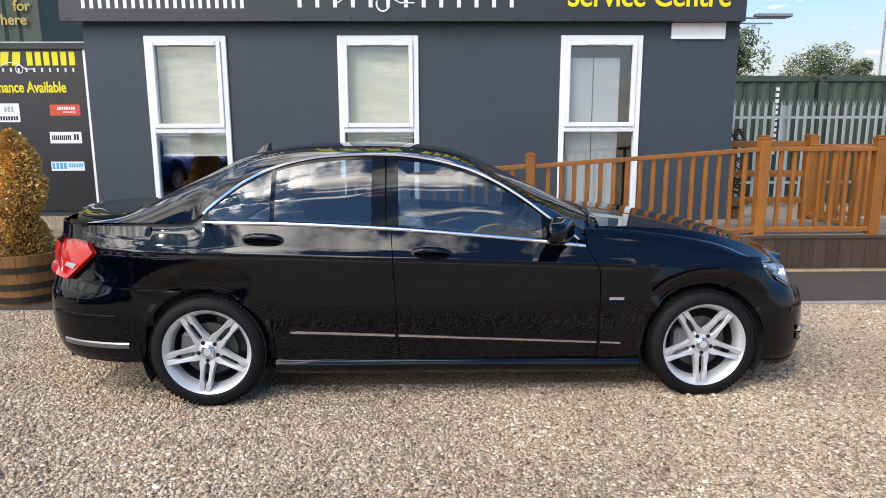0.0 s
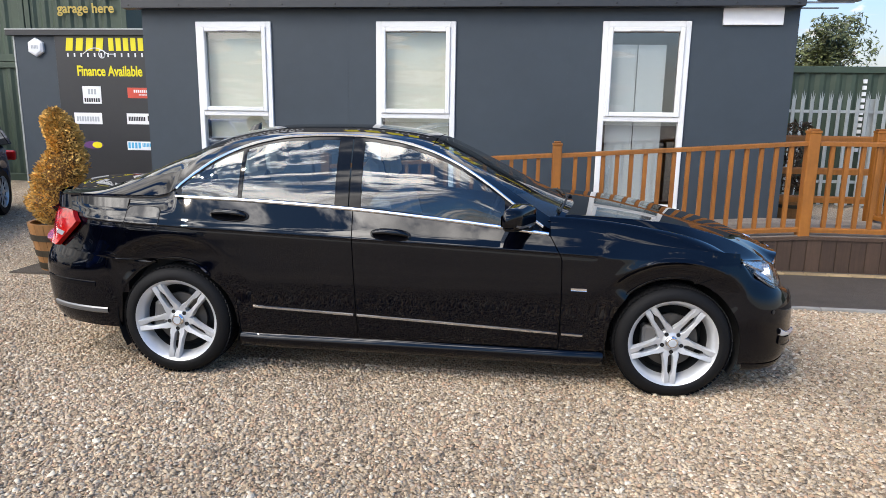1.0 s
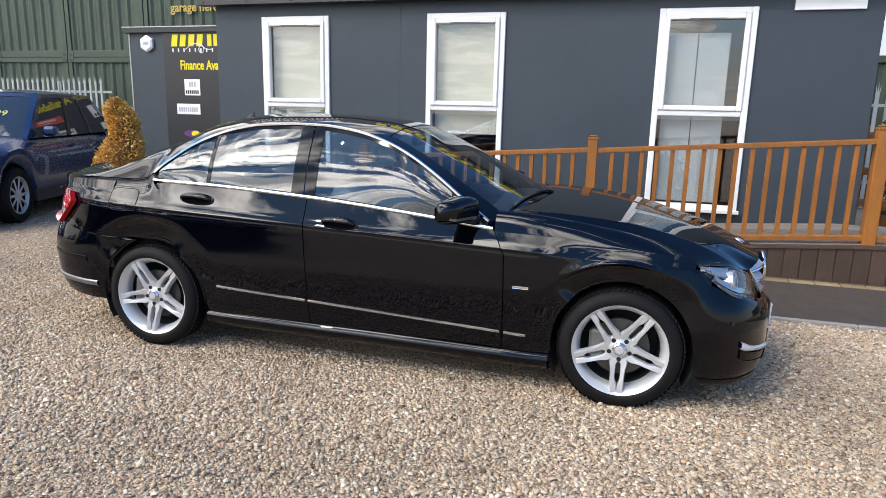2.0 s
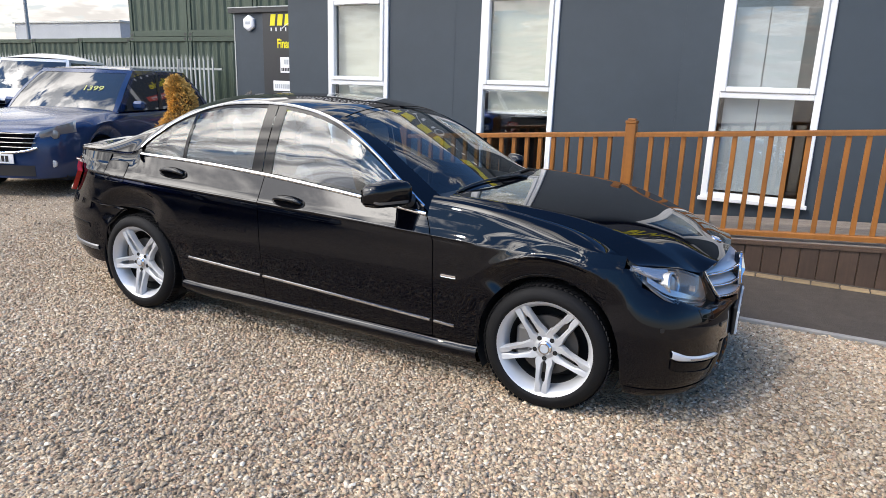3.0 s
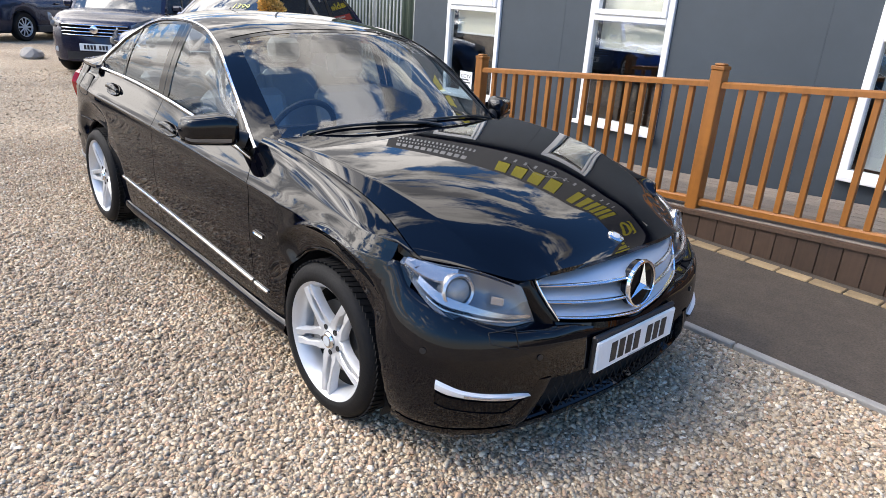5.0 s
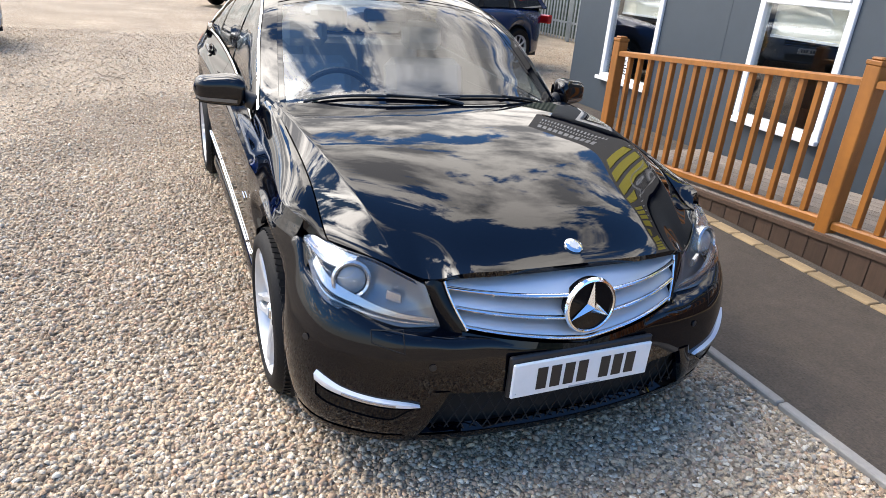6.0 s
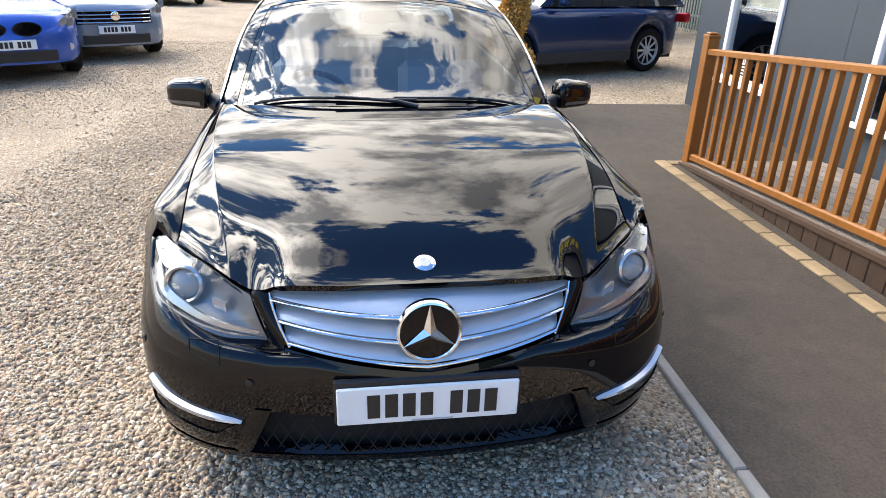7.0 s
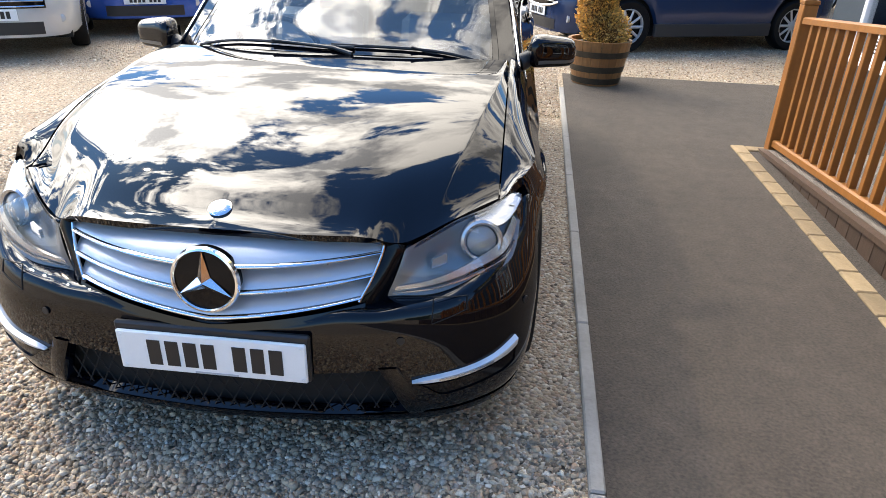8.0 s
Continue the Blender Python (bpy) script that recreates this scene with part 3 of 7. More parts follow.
letters("lettering", "Finance Available", -7.69, -6.40, 2.18, 0.26, by - 0.003, M_yellow, board, "yellow letters Finance Available", depth=0.006, bold=0.006)


def badge(x0, x1, z0, z1, base, *details):
    p = part("badge", boxed(x0, x1, by - 0.006, by - 0.001, z0, z1), base, board)
    for kind, a, b, c, d, n, mt in details:
        bar_row("text_bar", a, b, c, d, by - 0.006, n, 0.003, 0.0, mt, p)


badge(-7.62, -7.25, 1.67, 1.99, M_white, ("t", -7.60, -7.28, 1.70, 1.77, 7, M_black), ("t", -7.52, -7.34, 1.84, 1.94, 3, M_greytext))
badge(-6.72, -6.20, 1.78, 1.97, M_red, ("t", -6.60, -6.28, 1.88, 1.93, 8, M_letter), ("t", -6.50, -6.28, 1.83, 1.85, 8, M_letter))
badge(-7.83, -7.27, 1.29, 1.50, M_white, ("t", -7.79, -7.32, 1.34, 1.43, 9, M_greytext))
badge(-6.77, -6.22, 1.30, 1.50, M_white, ("t", -6.74, -6.40, 1.36, 1.44, 10, M_black), ("t", -6.36, -6.26, 1.36, 1.46, 2, M_black))
badge(-6.80, -6.22, 0.82, 0.98, M_white, ("t", -6.79, -6.52, 0.85, 0.96, 4, M_cyan), ("t", -6.50, -6.24, 0.88, 0.95, 9, M_cyan))
bm = lathe(bmesh.new(), [(0.2, 0), (0.2, 0.005)], 32, Matrix.Translation((-7.49, by - 0.001, 0.90)) @ Matrix.Rotation(radians(90), 4, "X") @ Matrix.Diagonal((1, 0.36, 1, 1)))
ov = part("badge", bm, M_purple, board, "purple and yellow oval badge")
bm = lathe(bmesh.new(), [(0.1, 0), (0.1, 0.003)], 24, Matrix.Translation((-7.41, by - 0.0065, 0.90)) @ Matrix.Rotation(radians(90), 4, "X") @ Matrix.Diagonal((1, 0.6, 1, 1)))
part("oval", bm, M_yellow, ov)
alarm = thing("alarm_box", "white hexagonal burglar alarm box on the grey wall", "alarm box")
bm = lathe(bmesh.new(), [(0.17, 0), (0.17, 0.05), (0.13, 0.075)], 6, Matrix.Translation((-8.48, SY - 0.001, 2.69)) @ Matrix.Rotation(radians(90), 4, "X") @ Matrix.Rotation(radians(30), 4, "Z"))
part("case", bm, M_white, alarm)
bar_row("text_bar", -8.55, -8.41, 2.66, 2.72, SY - 0.078, 5, 0.002, 0.0, M_greytext, alarm)

# ---- timber ramp with balustrade ----
RY = 7.03
ramp_z = lambda x: max(0.02, 0.205 + 0.068 * (min(x, 3.5) - 0.99))
ramp = thing("ramp", "weathered grooved timber deck ramp with dark skirting", "ramp", kind="structure")
bw = 0.12
for r in range(10):                                # boards along the ramp, grooved
    y0 = 6.98 + r * 0.126
    bm = bmesh.new()
    prof = []
    for k in range(7):
        a = y0 + 0.003 + k * bw / 7
        prof += [(a, 0), (a + 0.010, 0), (a + 0.012, -0.005), (a + bw / 7 - 0.002, -0.005)]
    prof.append((y0 + bw, 0))
    prof = [(prof[0][0], -0.03)] + prof + [(prof[-1][0], -0.03)]
    grid(bm, [[(x, y, ramp_z(x) + dz) for y, dz in prof] for x in (-1.48, 3.5, 6.6)], flip=True)
    part("deck_board", bm, M_deck, ramp)
skirt_x = -1.45
while skirt_x < 6.5:                               # upright skirting boards under the deck edge
    z1 = ramp_z(skirt_x + 0.07) - 0.03
    if z1 > 0.03:
        part("skirt_board", boxed(skirt_x, skirt_x + 0.138, 6.945, 6.965, 0.0, z1, 0.004), M_skirt, ramp)
    skirt_x += 0.142
bm = bmesh.new()
grid(bm, [[(x, y, ramp_z(x) + dz) for y, dz in ((6.93, -0.035), (6.93, -0.005), (6.985, -0.005), (6.985, -0.035))] for x in (-1.48, 3.5, 6.6)], flip=True)
part("edge_board", bm, M_skirt, ramp)


def post(parent, x, y, z0, z1, w=0.10):
    p = part("post", boxed(x - w / 2, x + w / 2, y - w / 2, y + w / 2, z0, z1 - 0.045, 0.006), M_timber, parent)
    bm = boxed(x - w / 2 - 0.004, x + w / 2 + 0.004, y - w / 2 - 0.004, y + w / 2 + 0.004, z1 - 0.045, z1 - 0.018, 0.004)
    box(bm, x - w / 2 + 0.01, x + w / 2 - 0.01, y - w / 2 + 0.01, y + w / 2 - 0.01, z1 - 0.018, z1, 0.008)
    part("post_cap", bm, M_timber, p)


def rail(bm, p0, p1, w, h):
    """A straight rail between two points (its middle line), upright section."""
    p0, p1 = Vector(p0), Vector(p1)
    d = p1 - p0
    n = Vector((-d.y, d.x, 0)).normalized() * w / 2
    u = Vector((0, 0, h / 2))
    c = min(w, h) * 0.22
    sec = [(-1, -1), (1, -1), (1, 0.55), (0.6, 1), (-0.6, 1), (-1, 0.55)]
    vs = grid(bm, [[p + n * a + u * b for a, b in sec] for p in (p0, p1)], close=True)
    bm.faces.new(vs[0][::-1])
    bm.faces.new(vs[1])
    return bm


def balustrade(parent, a, b, za, zb, spacing=0.142, height=0.92):
    """Rails and balusters between two posts: a, b in plan, za, zb the deck's heights there."""
    a, b = Vector(a), Vector(b)
    L = (b - a).length
    d = (b - a) / L
    p0, p1 = a + d * 0.05, b - d * 0.05
    lift = lambda p, z: (p.x, p.y, z)
    part("handrail", rail(bmesh.new(), lift(p0, za + height), lift(p1, zb + height), 0.075, 0.045), M_timber, parent)
    part("bottom_rail", rail(bmesh.new(), lift(p0, za + 0.055), lift(p1, zb + 0.055), 0.06, 0.05), M_timber, parent)
    n = max(1, round((L - 0.1) / spacing))
    ang = math.degrees(math.atan2(d.y, d.x))
    me = finish("baluster", boxed(-0.02, 0.02, -0.02, 0.02, 0, height - 0.103, 0.003), M_timber)
    for k in range(1, n):
        t = k / n
        p = p0.lerp(p1, t)
        share("baluster", me, parent, pose(p.x, p.y, za + (zb - za) * (0.05 + (L - 0.1) * t) / L + 0.08, 0, 0, ang))


fence = thing("balustrade", "orange-stained timber balustrade along the ramp", "railing")
posts = [(-1.48, RY), (0.99, RY), (3.49, RY), (4.75, RY)]
for px, py in posts:
    post(fence, px, py, 0.0, ramp_z(px) + 1.065, 0.095 if px < 3 else 0.11)
for (ax, ay), (bx, by_) in zip(posts, posts[1:]):
    balustrade(fence, (ax, ay), (bx, by_), ramp_z(ax), ramp_z(bx))
back = thing("balustrade", "orange-stained timber balustrade round the landing", "railing")
zb_ = ramp_z(5)
posts = [(4.75, 7.18), (4.75, 8.3), (6.5, 8.3)]
for px, py in ((4.75, 8.3), (3.95, 9.4), (5.35, 9.4), (6.5, 8.3)):
    post(back, px, py, 0.0, zb_ + 1.065, 0.11)
balustrade(back, (4.75, 7.08), (4.75, 8.3), zb_, zb_)
balustrade(back, (4.75, 8.3), (6.5, 8.3), zb_, zb_)
for h in (0.92, 0.5, 0.12):
    part("rail_board", rail(bmesh.new(), (4.0, 9.4, zb_ + h), (5.3, 9.4, zb_ + h), 0.04, 0.09), M_timber, back)
    part("rail_board", rail(bmesh.new(), (2.9, 9.4, zb_ + h - 0.3), (3.9, 9.4, zb_ + h), 0.04, 0.09), M_timber, back)

# ---- shipping containers and palisade fence ----
def container(m, length=6.06, depth=2.44, label="dark green corrugated shipping container"):
    c = thing("shipping_container", label, "container", m, "containers along the boundary")
    w, h = depth, 2.55
    pts = []
    x = 0.12
    while x < length - 0.3:                        # trapezium corrugations on the long side
        pts += [(x, 0.03), (x + 0.07, 0.03), (x + 0.13, 0.066), (x + 0.20, 0.066)]
        x += 0.276
    pts.append((length - 0.12, 0.03))
    bm = bmesh.new()
    grid(bm, [[(a, b, z) for a, b in pts] for z in (0.16, h - 0.12)])
    part("side_panel", bm, M_green, c)
    bm = bmesh.new()
    box(bm, 0, length, 0, 0.08, 0, 0.16, 0.008)
    box(bm, 0, length, 0, 0.08, h - 0.12, h, 0.008)
    box(bm, 0, 0.12, 0, 0.1, 0.16, h - 0.12, 0.008)
    box(bm, length - 0.12, length, 0, 0.1, 0.16, h - 0.12, 0.008)
    part("frame", bm, M_green, c)
    part("box_body", boxed(0.01, length - 0.01, 0.085, w, 0.02, h - 0.02), M_green, c)
    for a in (-0.004, length - 0.174):
        for b in (-0.004, h - 0.114):
            k = part("corner_casting", boxed(a, a + 0.178, -0.008, 0.16, b, b + 0.118, 0.01), M_green, c)
            part("slot", boxed(a + 0.05, a + 0.13, -0.010, -0.006, b + 0.03, b + 0.09), M_black, k)
    return c


CY = 13.3
first = container(pose(7.70, CY, 0))
for x in (1.55, 13.85, 20.0, -5.6):
    copy_thing(first, pose(x, CY, 0))
END_Y, END_W = 13.5, 2.32                              # a row of containers standing with their ends to the yard
end_on = container(pose(-7.63 - END_W, END_Y, 0), 2.30, 6.06, "dark green container standing with its end to the fence")
for k in range(2, 16):
    copy_thing(end_on, pose(-7.63 - END_W * k, END_Y, -0.012 * max(0, k - 3)))
for k in (2, 3):
    tagged(copy_thing(end_on, pose(-7.63 - END_W * k, END_Y + 0.02, 2.56)), "green shipping container stacked on another")
lettered = copy_thing(end_on, pose(-7.63 - END_W, END_Y + 0.02, 2.56))
tagged(lettered, "green shipping container stacked on another with gold lettering")
for words, x, z in (("garage here", 2.04, 1.00), ("for", 2.14, 1.26)):
    bm, a_, b_ = text_mesh(words, 0.27, bold=0.006)
    bmesh.ops.transform(bm, matrix=Matrix.Translation((x - max(v.co.x for v in bm.verts), -0.008, z)), verts=bm.verts)
    part("lettering", bm, M_gold, lettered, "faded gold letters")
marks = thing("container_marks", "white stencilled code down a container side", "marking")
for z in np.linspace(1.0, 2.25, 12):
    part("mark", boxed(6.84, 6.90, CY - 0.004, CY + 0.03, z, z + 0.07), M_letter, marks)


def palisade(x0, x1, y, tag):
    """Steel pales with split pointed heads on two rails."""
    f = thing("palisade_fence", tag, "fence")
    bm = bmesh.new()
    sec = [(-0.033, 0.0), (-0.022, -0.012), (0.022, -0.012), (0.033, 0.0)]
    grid(bm, [[(a, b, z) for a, b in sec] for z in (0.05, 1.93)], flip=True)
    for s in (-1, 0, 1):                           # three-pointed head
        vs = [bm.verts.new(p) for p in ((s * 0.022 - 0.011, -0.008, 1.93), (s * 0.022 + 0.011, -0.008, 1.93), (s * 0.034, -0.008, 2.10 if s == 0 else 2.05))]
        bm.faces.new(vs)
    me = finish("pale", bm, M_galv)
    n = int((x1 - x0) / 0.155)
    for k in range(n):
        share("pale", me, f, pose(x0 + 0.155 * k, y, 0))
    for z in (0.45, 1.70):
        part("rail", boxed(x0, x1, y + 0.003, y + 0.05, z, z + 0.05), M_galv, f)
    k = x0 + 0.1
    while k < x1:
        part("post", boxed(k, k + 0.1, y + 0.05, y + 0.11, 0, 1.95), M_galv, f)
        k += 2.75
    return f


palisade(3.9, 16, 12.75, "galvanised palisade fence before green containers")
palisade(-34, -10.3, 12.75, "long galvanised palisade fence behind parked cars")


# ---- small notice in the first window ----
notice = thing("notice", "small white camera notice inside the window glass", "notice")
part("card", boxed(-3.19, -2.96, 8.270, 8.274, 0.50, 0.74), M_white, notice)
letters("lettering", "CCTV", -3.17, -2.98, 0.66, 0.06, 8.269, M_black, notice, "black letters CCTV", depth=0.002)
for k in range(4):
    part("text_bar", boxed(-3.17, -2.99 - 0.03 * (k % 2), 8.268, 8.270, 0.53 + 0.033 * k, 0.545 + 0.033 * k), M_black, notice)

# ---- the black saloon ----
M_paint = material("black_metallic_paint", (0.0005, 0.0008, 0.0024), 0.02, 0.0, spec=0.40)
M_chrome = material("bright_chrome", (0.82, 0.82, 0.83), 0.13, 1.0)
M_silver = material("silver_louvre_paint", (0.62, 0.64, 0.67), 0.34, 0.45)
M_alloy = material("silver_alloy", (0.54, 0.55, 0.56), 0.36, 0.4, var=0.05, var_scale=9)
M_tyre = material("tyre_rubber", (0.0055, 0.0055, 0.006), 0.66, spec=0.2, var=0.2, var_scale=14, bump=0.15, bump_scale=120)
M_disc = material("brake_steel", (0.10, 0.095, 0.09), 0.45, 0.8)
# near-black for the underside, and for painted shade inside the wheels
M_dark = material("dark_underbody_and_shade", (0.008, 0.008, 0.008), 0.9)
M_tint = glass("car_side_glass", (0.62, 0.74, 0.80), 0.0, 0.88, 1.85)
M_screen = glass("windscreen_glass", (0.66, 0.76, 0.81), 0.0, 0.88, 1.9)
M_cover = glass("lamp_cover", (1, 1, 1), 0.0, 0.97, 1.55)
M_leather = material("pale_grey_leather", (0.42, 0.41, 0.38), 0.55, var=0.08, var_scale=6, bump=0.1, bump_scale=80)
M_dash = material("dark_dashboard", (0.02, 0.021, 0.023), 0.6, bump=0.1, bump_scale=200)
M_taillamp = material("red_tail_lamp", (0.50, 0.010, 0.008), 0.08, coat=1.0, var=0.2, var_scale=30)
M_lens = material("lamp_lens", (0.50, 0.52, 0.53), 0.12, 0.3, coat=1.0)
M_reflector = material("lamp_reflector", (0.50, 0.51, 0.52), 0.26, 0.85)
M_bezel = material("lamp_bezel_grey", (0.19, 0.193, 0.195), 0.28, 0.6)
M_projector = material("projector_glass", (0.26, 0.26, 0.25), 0.04, 0.0, coat=1.0)
M_plate = material("white_number_plate", (0.80, 0.80, 0.78), 0.3, var=0.03, var_scale=20)
M_plate_yellow = material("yellow_number_plate", (0.75, 0.55, 0.02), 0.3)
M_drl = material("daytime_lamp_strip", (0.80, 0.82, 0.84), 0.25, 0.15, coat=1.0)


def curve(keys):
    """A smooth interpolation through (x, y) pairs that does not overshoot."""
    xs, ys = zip(*sorted(keys))
    n = len(xs)
    d = [(ys[i + 1] - ys[i]) / (xs[i + 1] - xs[i]) for i in range(n - 1)]
    t = [d[0]] + [0 if d[i - 1] * d[i] <= 0 else 2 * d[i - 1] * d[i] / (d[i - 1] + d[i]) for i in range(1, n - 1)] + [d[-1]]

    def f(x):
        if x <= xs[0]:
            return ys[0]
        if x >= xs[-1]:
            return ys[-1]
        i = 0
        while x > xs[i + 1]:
            i += 1
        h = xs[i + 1] - xs[i]
        u = (x - xs[i]) / h
        return (ys[i] * (1 + 2 * u) + t[i] * h * u) * (1 - u) ** 2 + (ys[i + 1] * (3 - 2 * u) - t[i + 1] * h * (1 - u)) * u * u
    return f


def step(a, b, x):
    u = min(1, max(0, (x - a) / (b - a)))
    return u * u * (3 - 2 * u)


AX, AZ, ARCH = 1.38, 0.312, 0.350         # axles from the middle, hub height, arch radius
# half outline in plan, from the nose round the side to the tail
OUT = [(2.172, 0), (2.163, .20), (2.138, .42), (2.092, .605), (2.032, .713), (1.938, .813), (1.80, .870), (1.60, .886), (1.38, .880), (1.0, .870), (.5, .864), (0, .862), (-.5, .864), (-1.0, .870), (-1.38, .878), (-1.7, .866), (-1.95, .835), (-2.13, .772), (-2.268, .665), (-2.355, .5), (-2.40, .25), (-2.41, 0)]


def outline_table(keys, per=14):
    pts = [Vector((*p, 0)) for p in keys]
    pts = [Vector((pts[1].x, -pts[1].y, 0))] + pts + [Vector((pts[-2].x, -pts[-2].y, 0))]
    tab = []
    for i in range(1, len(pts) - 2):
        a, b, c, d = pts[i - 1:i + 3]
        for k in range(per):
            u = k / per
            tab.append(0.5 * ((2 * b) + (c - a) * u + (2 * a - 5 * b + 4 * c - d) * u * u + (3 * b - a - 3 * c + d) * u ** 3))
    tab.append(pts[-2])
    s = [0.0]
    for a, b in zip(tab, tab[1:]):
        s.append(s[-1] + (b - a).length)
    return np.array(s), np.array([p.x for p in tab]), np.array([p.y for p in tab])


T_S, T_X, T_Y = outline_table(OUT)
S_END = T_S[-1]


def plan(s):
    """Place and outward normal of the outline at s metres from the nose."""
    x, y = np.interp(s, T_S, T_X), np.interp(s, T_S, T_Y)
    e = 0.02
    dx = np.interp(s + e, T_S, T_X) - np.interp(s - e, T_S, T_X)
    dy = np.interp(s + e, T_S, T_Y) - np.interp(s - e, T_S, T_Y)
    L = math.hypot(dx, dy)
    nx, ny = dy / L, -dx / L
    if s < e:
        nx, ny = 1.0, 0.0
    if s > S_END - e:
        nx, ny = -1.0, 0.0
    return x, y, nx, ny


def s_of_x(x):
    return float(np.interp(-x, -T_X, T_S))


def s_of_y(y, rear=False):
    n = int(np.argmax(T_Y)) if not rear else 0
    if rear:
        k = int(np.argmax(T_Y))
        return float(np.interp(-y, -T_Y[k:], T_S[k:]))
    return float(np.interp(y, T_Y[:98], T_S[:98]))


prof_side = curve([(.15, .085), (.20, .050), (.27, .024), (.36, .013), (.46, .007), (.58, .0), (.68, .003), (.76, .006)])
prof_front = curve([(.15, .085), (.19, .035), (.25, .010), (.34, .0), (.46, .003), (.53, .016), (.58, .036), (.64, .075), (.70, .115), (.78, .17)])
prof_rear = curve([(.18, .12), (.24, .06), (.32, .02), (.45, .003), (.55, .0), (.61, .008), (.66, .024), (.75, .052), (.85, .072), (.92, .086), (1.0, .098)])


def crease(x):
    """Height of the shoulder line along the side."""
    return 0.805 - 0.036 * x


def skin(s, z, out=0.0):
    """A point of the body's side, nose and tail skin: a form evened over a few centimetres, then the crisp shoulder line and arch blades."""
    px_ = py_ = 0.0
    for ds, ws in ((-.045, .2), (-.02, .2), (0, .2), (.02, .2), (.045, .2)):
        for dz, wz in ((-.022, .25), (0, .5), (.022, .25)):
            x, y, _ = raw_skin(s + ds, z + dz, out)
            px_ += x * ws * wz
            py_ += y * ws * wz
    k = min(abs(s), 2 * S_END - abs(s))
    x, _, nx, ny = plan(k)
    e = crisp(x, z)
    return (px_ - nx * e, py_ - math.copysign(ny * e, py_), z)


def crisp(x, z):
    """Inset of the shoulder line (leaning in above it) and of the flared blades over the wheels."""
    wf, wr = step(1.52, 2.02, x), step(1.72, 2.2, -x)
    d = z - crease(x)
    e = 0.29 * (d + math.sqrt(d * d + 0.00006 + 0.003 * step(.95, 1.2, x))) - 0.005 * max(0, 1 - abs(d + .002) / .045) ** 2 * (1 - .6 * step(.9, 1.3, x))
    e *= 1 - wf - wr
    for ax, r0, a0, a1, a2, a3 in ((AX, .462, 20, 45, 132, 142), (-AX, .490, 50, 75, 136, 144)):
        r = math.hypot(x - ax, z - AZ)
        ang = math.degrees(math.atan2(z - AZ, x - ax))
        win = step(a0, a1, ang) * (1 - step(a2, a3, ang))
        u = 1 - (1 - min(1, max(0, (r0 - r) / (r0 - ARCH)))) ** 3
        e -= (.014 * min(1, max(0, (.50 - r) / .15)) + .032 * u * win) * (1 - wf) if r < .5 else 0
    return e


def raw_skin(s, z, out=0.0):
    """s along the outline, z up."""
    flip = 1
    if s < 0:
        s, flip = -s, -1
    if s > S_END:
        s, flip = 2 * S_END - s, -1
    x, y, nx, ny = plan(s)
    side = prof_side(min(z, .76))
    wf, wr = step(1.52, 2.02, x), step(1.72, 2.2, -x)
    ins = side * (1 - wf - wr) + prof_front(z) * wf + prof_rear(z) * wr
    d = ins - out
    return (x - nx * d, (y - ny * d) * flip, z)


def creased(z0, z1, t, x):
    """Height at share t between two edges, with the share .7 lying on the shoulder line where it passes between them."""
    zc = crease(x)
    w = step(.03, .06, zc - z0) * step(.02, .05, z1 - zc)
    zm = z0 + (z1 - z0) * .7
    zm += (zc - zm) * w
    return z0 + (zm - z0) * t / .7 if t < .7 else zm + (z1 - zm) * (t - .7) / .3


def creased_rows(n):
    """Shares from 0 to 1 with extra ones close to the shoulder line."""
    return sorted([k / n for k in range(n + 1) if abs(k / n - .7) > .02] + [.682, .693, .7, .707, .72])


def arch(x, base):
    """The lower edge of the skin: base, or the wheel arch above it."""
    for ax in (AX, -AX):
        if abs(x - ax) < ARCH:
            return max(base, AZ + math.sqrt(ARCH ** 2 - (x - ax) ** 2))
    return base


def mirrored(rows, side):
    return [[(p[0], p[1] * side, p[2]) for p in row] for row in rows]


def lip(bm, depth=0.016):
    """Turn the free edges inwards, so that gaps between panels read as folded metal."""
    bm.normal_update()
    edges = [e for e in bm.edges if e.is_boundary]
    nor = {v: v.normal.copy() for e in edges for v in e.verts}
    r = bmesh.ops.extrude_edge_only(bm, edges=edges)
    src = {tuple(round(c, 6) for c in v.co): n for v, n in nor.items()}
    for g in r["geom"]:
        if isinstance(g, bmesh.types.BMVert):
            n = src.get(tuple(round(c, 6) for c in g.co))
            if n is not None:
                g.co -= n * depth
    return bm


def outward(bm, c=(0, 0, 0.55)):
    """Turn a patch's faces away from the car's middle."""
    bm.normal_update()
    c = Vector(c)
    if sum(f.normal.dot(f.calc_center_median() * 1.0 - Vector((f.calc_center_median().x * 0.72, 0, c.z))) * f.calc_area() for f in bm.faces) < 0:
        bmesh.ops.reverse_faces(bm, faces=bm.faces)
    bm.normal_update()
    return bm


def panel(name, rows, mat, parent, side=1, label="", fold=0.016, flip=False, smooth=50):
    bm = bmesh.new()
    grid(bm, mirrored(rows, side))
    outward(bm)
    if fold:
        lip(bm, fold)
    return part(name, bm, mat, parent, label, smooth)


